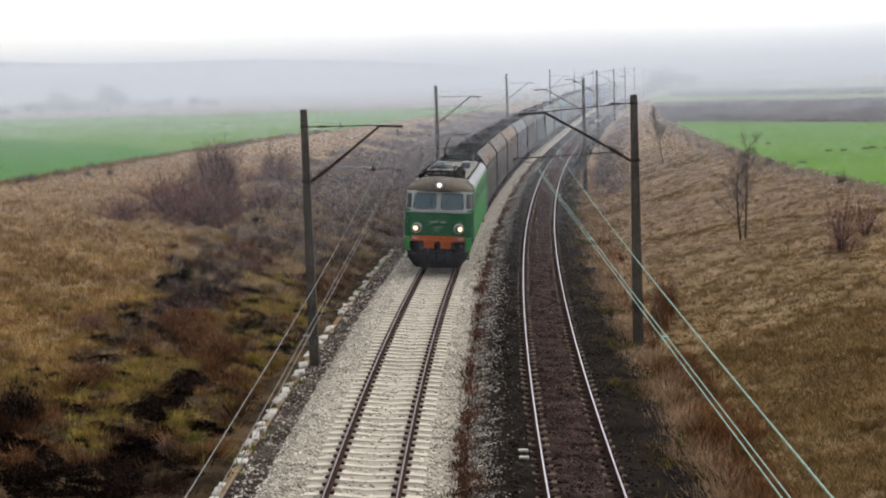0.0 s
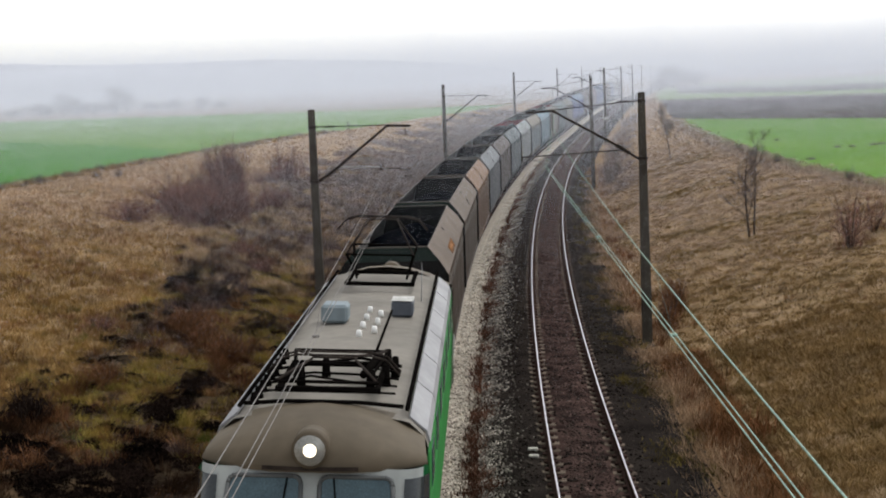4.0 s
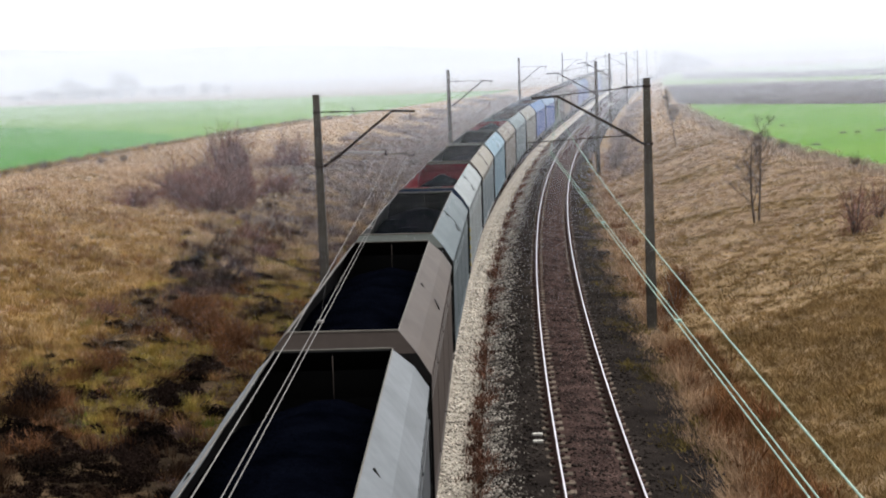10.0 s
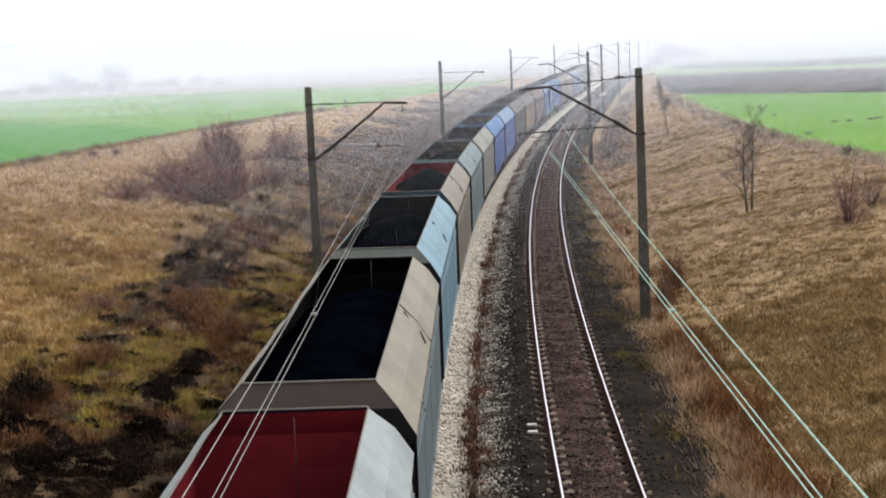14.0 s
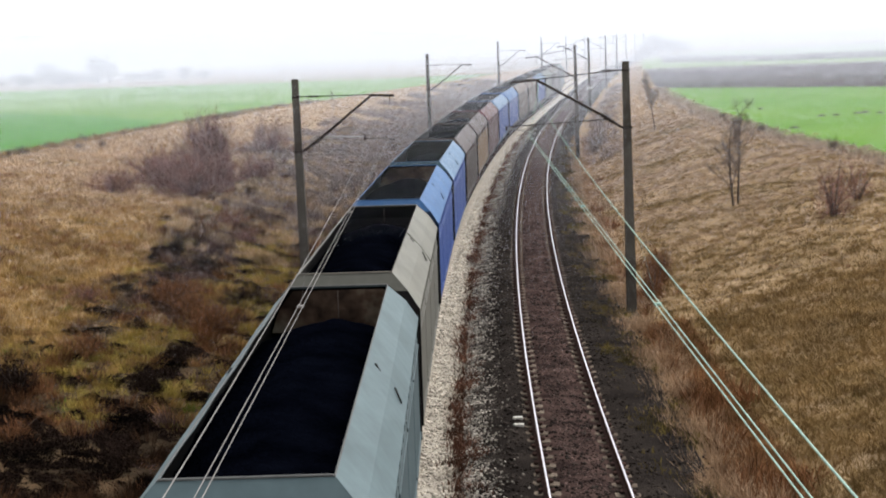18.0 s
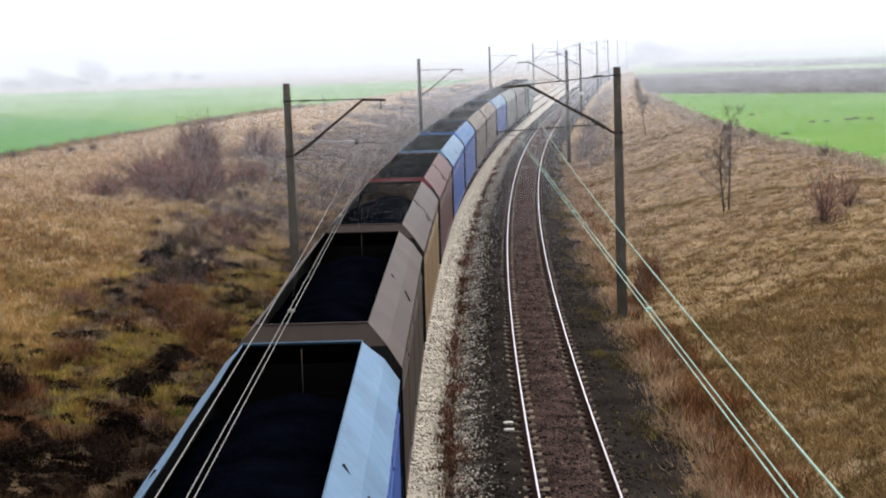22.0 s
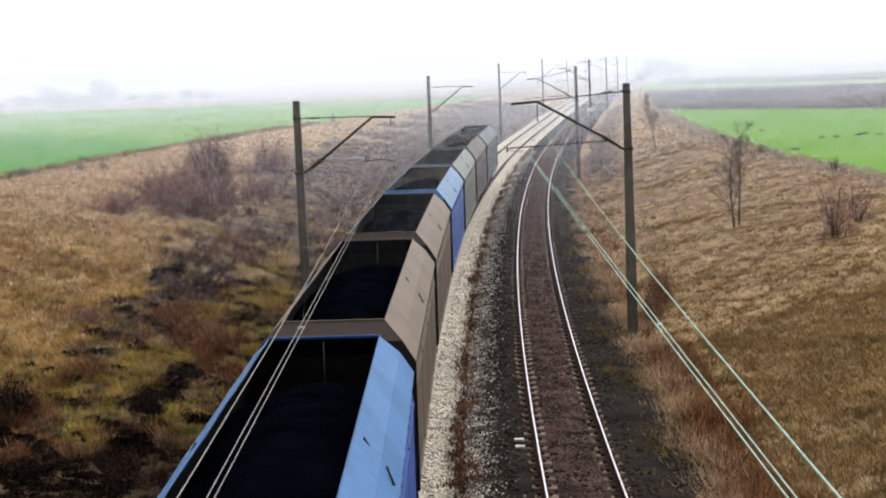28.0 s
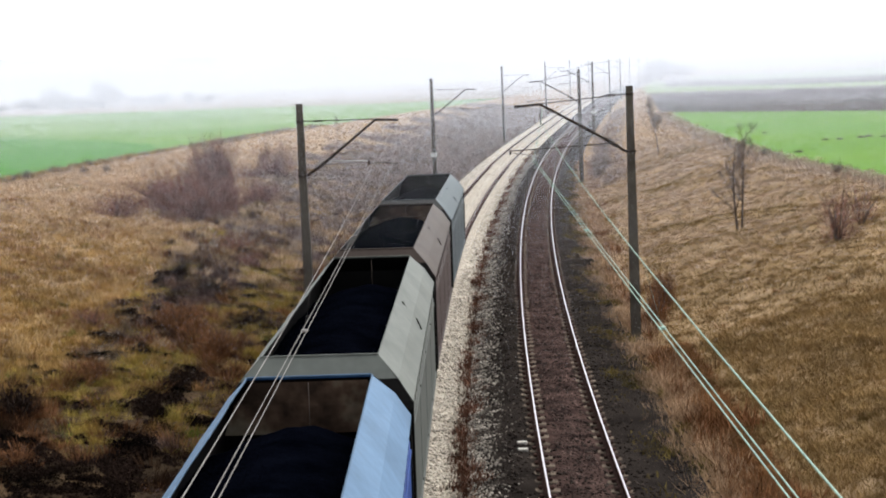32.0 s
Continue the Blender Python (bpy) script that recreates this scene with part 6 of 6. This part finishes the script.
def build_shrub(s, u, height, spread, stems, twigs, material, label, seed, name="shrub"):
    """Several stems from one root, each with many thin twigs."""
    rng = np.random.default_rng(seed)
    th = thing(name, label, "shrub", "bank shrubs", pose(*ground_at(s, u)))
    st, V, n = Shape(), [], 0
    for k in range(stems):
        a = rng.random() * 6.283
        r0 = spread * 0.12 * rng.random()
        reach = spread * (0.25 + 0.75 * rng.random())
        hgt = height * (0.55 + 0.45 * rng.random()) * (1.15 - 0.35 * reach / spread)
        p = [Vector((math.cos(a) * (r0 + reach * f ** 1.3), math.sin(a) * (r0 + reach * f ** 1.3), hgt * f ** 0.85 - 0.1)) + Vector(rng.normal(0, 0.05, 3)) * f for f in (0, 0.35, 0.7, 1)]
        st.tube(p, 0.035 * height / 3, 5, 0.006)
        for j in range(twigs // 3):
            f = 0.2 + 0.8 * rng.random()
            q = p[0].lerp(p[1], f / 0.35) if f < 0.35 else (p[1].lerp(p[2], (f - 0.35) / 0.35) if f < 0.7 else p[2].lerp(p[3], (f - 0.7) / 0.3))
            d = Vector(rng.normal(0, 1, 3))
            d.z = abs(d.z) * 0.8 + 0.2
            d.normalize()
            L = height * (0.10 + 0.16 * rng.random())
            w = d.orthogonal().normalized() * 0.006 * (0.7 + 0.8 * rng.random()) * (1 + height / 5)
            V += [q - w, q + w, q + d * L]
            if j % 2:
                e = q + d * L * 0.6
                d2 = (d + Vector(rng.normal(0, 0.7, 3))).normalized()
                V += [e - w * 0.7, e + w * 0.7, e + d2 * L * 0.6]
    part("stem", st, M_BARK, th, "thin dark stems")
    # a rounded, gappy mass of fine twigs round the stems
    n = int(stems * twigs * 2.2)
    d = rng.normal(0, 1, (n, 3))
    d[:, 2] = np.abs(d[:, 2])
    d /= np.linalg.norm(d, axis=1, keepdims=True)
    az = np.arctan2(d[:, 1], d[:, 0])
    lump = 0.78 + 0.16 * np.sin(az * 3 + seed) + 0.12 * np.sin(az * 5 + d[:, 2] * 4 + seed * 2)
    p = d * (lump * rng.random(n) ** 0.45)[:, None] * np.array([spread, spread, height * 0.9])
    e = d * np.array([0.5, 0.5, 1.0]) + rng.normal(0, 0.45, (n, 3)) + (0, 0, 0.3)
    e *= (height * rng.uniform(0.07, 0.2, n) / np.linalg.norm(e, axis=1))[:, None]
    w = rng.normal(0, 1, (n, 3))
    w *= (0.0075 * (1 + height / 4) / np.linalg.norm(w, axis=1))[:, None]
    V = np.concatenate([np.array([tuple(v) for v in V]), np.stack([p - w, p + w, p + e], 1).reshape(-1, 3)])
    tagged(part("twig_mass", tri_mesh("twig_mass", V, np.arange(len(V)).reshape(-1, 3), material), None, th), kind="stuff")
    return th


def build_tree(s, u, height, trunks, seed, label, name="bare_tree", thick=0.07, foot=None, bushy=1.0):
    """A leafless tree: tapered trunks, limbs, and many fine twigs."""
    rng = np.random.default_rng(seed)
    th = thing(name, label, "tree", "leafless trees", pose(*(foot or ground_at(s, u))))
    tr, tw = Shape(), []
    def limb(p, d, L, r, depth):
        pts, q = [p], p
        k = 4
        for i in range(k):
            d = (d + Vector(rng.normal(0, 0.08, 3)) + Vector((0, 0, 0.06))).normalized()
            q = q + d * (L / k)
            pts.append(q)
        tr.tube(pts, r, 6 if depth == 0 else 4, r * 0.3)
        if depth < 2:
            for i in range(int((13 if depth == 0 else 5) * bushy)):
                f = rng.uniform(0.18 if depth == 0 else 0.25, 0.98)
                j = min(k - 1, int(f * k))
                b = pts[j].lerp(pts[j + 1], f * k - j)
                a = rng.random() * 6.283
                side = Vector((math.cos(a), math.sin(a), 0.3 + 1.3 * f * rng.random())).normalized()
                limb(b, (d * 0.4 + side).normalized(), L * (0.36 if depth == 0 else 0.5) * (1.15 - 0.75 * f), r * 0.30 * (1.2 - 0.6 * f), depth + 1)
        for i in range(int((10 + 6 * depth) * bushy)):
            f = rng.random()
            j = min(k - 1, int(f * k))
            b = pts[j].lerp(pts[j + 1], f * k - j)
            e = (d + Vector(rng.normal(0, 0.8, 3))).normalized()
            w = e.orthogonal().normalized() * 0.0038 * max(1, height / 5)
            tw.extend([b - w, b + w, b + e * height * (0.03 + 0.05 * rng.random())])
    for k in range(trunks):
        a = k * 6.283 / max(1, trunks) + 0.5
        limb(Vector((0.12 * math.cos(a), 0.12 * math.sin(a), -0.15)), Vector((0.10 * math.cos(a) * (trunks > 1), 0.1 * math.sin(a), 1)).normalized(), height * (1 - 0.12 * k), thick, 0)
    part("trunk", tr, M_BARK, th, "dark bare trunk and limbs")
    V = np.array([tuple(v) for v in tw])
    tagged(part("twig_mass", tri_mesh("twig_mass", V, np.arange(len(V)).reshape(-1, 3), M_BARK), None, th), kind="stuff")
    return th


def build_plants():
    build_grass()
    # place along the line, place across it, height, spread, stems, twigs
    red_shrubs = [(62, -14.0, 3.0, 2.8, 34, 90), (65, -16.4, 2.8, 2.6, 30, 90), (68, -14.4, 4.8, 1.8, 46, 95), (60, -17.8, 1.8, 2.2, 20, 70), (72, -12.6, 2.2, 2.0, 20, 70), (90, -15.3, 3.0, 2.0, 24, 80), (88, -16.8, 1.5, 1.4, 12, 50), (110, -14.5, 1.6, 1.4, 10, 40), (36, 15.3, 2.5, 0.9, 10, 32), (38, 16.6, 2.0, 0.8, 7, 30), (47, -8.2, 1.2, 1.0, 12, 50), (52, -9.8, 1.3, 1.2, 12, 50), (31, -10.8, 0.8, 1.0, 12, 50)]
    grey_shrubs = [(93, 8.5, 2.2, 1.1, 12, 50), (99, 8.7, 2.4, 1.3, 12, 50), (118, 8.9, 2.2, 1.4, 12, 40), (50, -6.0, 1.3, 1.1, 16, 60), (56, -7.0, 1.5, 1.3, 16, 60), (63, -6.6, 1.7, 1.4, 16, 60), (72, -7.2, 1.9, 1.7, 18, 60), (80, -6.8, 1.8, 1.6, 16, 60), (90, -7.5, 1.9, 1.8, 16, 60), (101, -8.0, 2.0, 1.9, 16, 60), (113, -8.2, 2.0, 2.0, 16, 60), (57, -10.2, 1.3, 1.3, 12, 50)]
    dead_shrubs = [(34, -6.0, 1.0, 1.0, 16, 60), (44, -10.6, 1.0, 1.1, 12, 50), (18.4, -9.2, 1.2, 0.8, 18, 60), (19.4, -9.5, 1.1, 0.8, 16, 60), (40, -8.6, 1.0, 1.2, 16, 60), (37.5, -9.4, 0.9, 1.0, 14, 50)]
    rusty_shrubs = [(28.6, -6.1, 1.35, 0.8, 18, 60), (32.4, -8.2, 1.2, 1.0, 16, 60), (31.0, -7.4, 1.0, 0.9, 14, 50), (23, -8.6, 1.0, 0.9, 12, 50), (14.4, -8.0, 0.9, 0.8, 12, 50)]
    for k, (s, u, h, sp, n, tw) in enumerate(red_shrubs):
        build_shrub(s, u, h, sp, n, tw, M_REDTWIG, "leafless red-brown shrub in dry grass on the bank", 40 + k)
    for k, (s, u, h, sp, n, tw) in enumerate(grey_shrubs):
        build_shrub(s, u, h, sp, n, tw, M_GREYTWIG, "leafless grey-brown shrub beside the line", 60 + k)
    for k, (s, u, h, sp, n, tw) in enumerate(dead_shrubs):
        build_shrub(s, u, h, sp, n, tw, M_BRAMBLE_SHADE, "dead tangled dark shrub in the ditch", 80 + k)
    for k, (s, u, h, sp, n, tw) in enumerate(rusty_shrubs):
        build_shrub(s, u, h, sp, n, tw, M_RUSTWEED, "dead rust-brown tangled shrub in the ditch", 100 + k)
    for k, (s, u) in enumerate([(30.6, 8.15), (31.8, 8.45), (32.9, 8.8), (29.6, 8.0), (34.2, 8.6)]):
        build_shrub(s, u, 1.35, 0.35, 16, 26, M_RUSTWEED, "upright rust-brown dead weed stalks beside the mast", 290 + k, "weed_clump")
    build_tree(45.2, 13.1, 4.3, 2, 5, "young leafless tree with two slender trunks", thick=0.05, bushy=1.15)
    build_tree(91.0, 12.8, 4.0, 1, 8, "slender leafless tree on the grassy bank", thick=0.04, bushy=1.5)
    build_tree(139, -19.8, 2.2, 1, 9, "thin leafless sapling on the bank", thick=0.03)
    for k, (s, u) in enumerate([(78, -29.3), (82.5, -27.0), (85, -26.2), (57, 19.6), (72, 18.0), (81, 17.7)]):
        build_shrub(s, u, 0.9, 0.5, 8, 26, M_BRAMBLE_SHADE, "small dark leafless bush at the field edge", 120 + k)
    for k, (x, y, h, sp) in enumerate([(-112, 398, 3.4, 8.0), (-106, 402, 5.6, 7.0), (-102, 399, 4.4, 7.0), (-91.5, 400, 6.6, 8.0), (-89, 402, 5.4, 6.5), (-97, 398, 3.0, 7.0), (-83, 402, 2.6, 6.0), (-76, 403, 3.0, 5.5), (-69, 404, 3.2, 4.2), (-109, 397, 2.6, 7.4), (-101, 398, 2.4, 8), (-93, 399, 2.4, 8), (-64, 405, 2.2, 6), (-79, 401, 2.2, 7), (-118, 396, 2.0, 7)]):
        far_tree(x - 2.6, y, PLATEAU, h * 1.2, sp, 200 + k, "distant leafless tree dissolving in fog")
    for k, (s, u, h, sp) in enumerate([(438, 9.5, 5.5, 6), (446, 12.5, 7.0, 8), (455, 16, 6.0, 7), (468, 11, 7.5, 8), (430, 8.5, 3.2, 5), (480, 19, 5, 8)]):
        x, y, _ = at(s, u)
        far_tree(float(x), float(y), float(ground_z(s, u)), h, sp, 230 + k, "distant leafless tree beside the line in fog")


def far_tree(x, y, z, h, spread, seed, label):
    """A leafless tree far off: a short trunk, forking limbs and a rounded, gappy crown of twigs."""
    rng = np.random.default_rng(seed)
    th = thing("distant_tree", label, "tree", "distant trees", pose(x, y, z))
    tr = Shape().tube([(0, 0, -0.3), (0.05, 0, h * 0.2), (0, 0.08, h * 0.35)], 0.05 * h, 6, 0.03 * h)
    for k in range(16):
        a, e = rng.random() * 6.283, rng.uniform(0.1, 1.35)
        d = Vector((math.cos(a) * math.cos(e) * spread * 0.5, math.sin(a) * math.cos(e) * spread * 0.5, math.sin(e) * h * 0.62))
        p0 = Vector((0, 0, h * rng.uniform(0.12, 0.34)))
        p1 = p0 + d * rng.uniform(0.7, 1.0)
        tr.tube([p0, p0.lerp(p1, 0.5) + Vector((0, 0, 0.04 * h)), p1], 0.014 * h, 4, 0.003 * h)
    part("trunk", tr, M_BARK, th, "short forking trunk")
    n = 2600
    d = rng.normal(0, 1, (n, 3))
    d /= np.linalg.norm(d, axis=1, keepdims=True)
    az = np.arctan2(d[:, 1], d[:, 0])
    lump = 0.75 + 0.2 * np.sin(az * 3 + seed) + 0.15 * np.sin(d[:, 2] * 6 + az * 2 + seed)
    p = d * (lump * rng.random(n) ** 0.5)[:, None] * np.array([spread * 0.6, spread * 0.6, h * 0.5]) + (0, 0, h * 0.52)
    e = d + rng.normal(0, 0.6, (n, 3))
    e *= (h * rng.uniform(0.05, 0.12, n) / np.linalg.norm(e, axis=1))[:, None]
    w = rng.normal(0, 1, (n, 3))
    w *= (0.05 / np.linalg.norm(w, axis=1))[:, None]
    V = np.stack([p - w, p + w, p + e], 1).reshape(-1, 3)
    tagged(part("crown", tri_mesh("crown", V, np.arange(len(V)).reshape(-1, 3), M_BARK), None, th), kind="stuff")


# ---- the drain along the west bed, marker blocks, far hills ----
def build_drain():
    th = thing("concrete_drain", "broken pale concrete drain slabs along the track", "drain", kind="structure")
    rng = random.Random(4)
    s = 6.0
    while s < 120:
        L = rng.uniform(0.45, 0.75)
        if rng.random() < 0.74:
            u = -3.52 + 0.12 * noise.noise((s * 0.3, 0, 0)) + rng.uniform(-0.06, 0.06)
            x, y, z = at(s, u)
            zz = float(ground_z(s, u))
            ob = part("slab", Shape().box((0, 0, 0), (rng.uniform(0.16, 0.36), L * 0.9, 0.14), 0.02), M_CONC if rng.random() < 0.7 else M_PALECONC, th)
            ob.matrix_basis = pose(float(x), float(y), zz + 0.02 + rng.uniform(-0.04, 0.05), rng.uniform(-6, 6), rng.uniform(-10, 8), -math.degrees(float(np.interp(s, _S, _PSI))) + rng.uniform(-9, 9))
        s += L + rng.uniform(0.0, 0.12)
    strip("cess_west", list(np.arange(0, 130, 2.0)), lambda s: [-3.35, -2.9, -2.4], lambda s, u: float(np.interp(s, _S, _Z)) + np.interp(u, [-3.35, -2.4], [-0.76, -0.58]), M_CESS, "grey stony strip beside the ballast", "ground")
    stones("cess_stones", 3500, (4, 75), lambda r: r.uniform(-3.3, -2.3), lambda s, u: float(np.interp(s, _S, _Z)) + float(np.interp(u, [-3.35, -2.4], [-0.75, -0.57])), 0.04, M_CESSSTONE, "scattered grey and pale stones")


M_PALECONC = mat("pale_concrete", (0.52, 0.50, 0.45), (0.38, 0.36, 0.32), scale=3, fine=30, bump=0.3)
M_CESS = mat("stony_cess", (0.085, 0.064, 0.054), (0.03, 0.022, 0.019), scale=0.9, fine=22, bump=0.8, dist=0.05)
M_CESSSTONE = mat("cess_stone", (0.46, 0.42, 0.37), (0.10, 0.075, 0.065), scale=2, fine=20, random=0.8, island=True, bump=0.2)
# pale blue-grey: the haze before the hills is put into their colour
M_HAZEHILL = mat("hazed_hill", (0.34, 0.35, 0.39), (0.38, 0.39, 0.42), scale=0.01, fine=0.05, bump=0)
build_drain()
for k in range(2):
    s_ = 13.6 + 0.62 * k
    x_, y_, z_ = at(s_, 3.42)
    tagged(new("marker_block", Shape().box((0, 0, 0), (0.22, 0.12, 0.08), 0.015).mesh("marker_block", M_PALECONC)), "small white painted concrete marker block", "marker", "marker blocks").matrix_basis = pose(float(x_), float(y_), bed_east_z(s_, 3.42) + 0.0, 0, 0, -1)


def build_soil_heaps():
    """Small heaps of dark soil thrown up in the green field."""
    for k, (s, u, r) in enumerate([(87.7, 24.2, 0.5), (87.9, 25.2, 0.45), (89.3, 26.9, 0.6), (90.4, 27.6, 0.6), (89.0, 28.4, 0.5), (75.4, 20.6, 0.6), (103.2, 20.7, 0.4), (100.7, 21.5, 0.4)]):
        x, y, _ = at(s, u)
        rings = [[(0.6 * r * f * (1 + 0.25 * math.sin(3 * a + k)) * math.cos(a), 0.6 * r * f * (1 + 0.2 * math.cos(2 * a + k)) * math.sin(a), 0.6 * z) for a in np.linspace(0, 6.283, 13)[:-1]] for f, z in ((1.0, -0.03), (0.8, 0.07), (0.45, 0.15), (0.1, 0.18))]
        ob = new("soil_heap", Shape().loft(rings, closed=True).mesh("soil_heap", M_PLOUGH))
        ob.matrix_basis = pose(float(x), float(y), PLATEAU + 0.05)
        tagged(ob, "low heap of dark crumbly soil in the green field", "soil heap", "soil heaps")


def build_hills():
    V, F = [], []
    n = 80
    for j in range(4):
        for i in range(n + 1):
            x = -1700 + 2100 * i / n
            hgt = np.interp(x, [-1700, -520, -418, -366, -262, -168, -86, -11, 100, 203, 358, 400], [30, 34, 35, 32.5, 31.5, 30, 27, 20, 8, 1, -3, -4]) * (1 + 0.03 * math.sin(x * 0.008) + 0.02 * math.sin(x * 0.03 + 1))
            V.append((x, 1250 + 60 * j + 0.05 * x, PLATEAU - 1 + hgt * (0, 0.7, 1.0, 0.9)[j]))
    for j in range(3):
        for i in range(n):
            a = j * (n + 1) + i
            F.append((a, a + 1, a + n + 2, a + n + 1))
    tagged(new("far_hills", Shape().add(V, F, True).mesh("far_hills", M_HAZEHILL)), "low wooded hills with haze put into their pale colour", "hills", kind="structure")


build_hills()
build_soil_heaps()
build_plants()


motions()
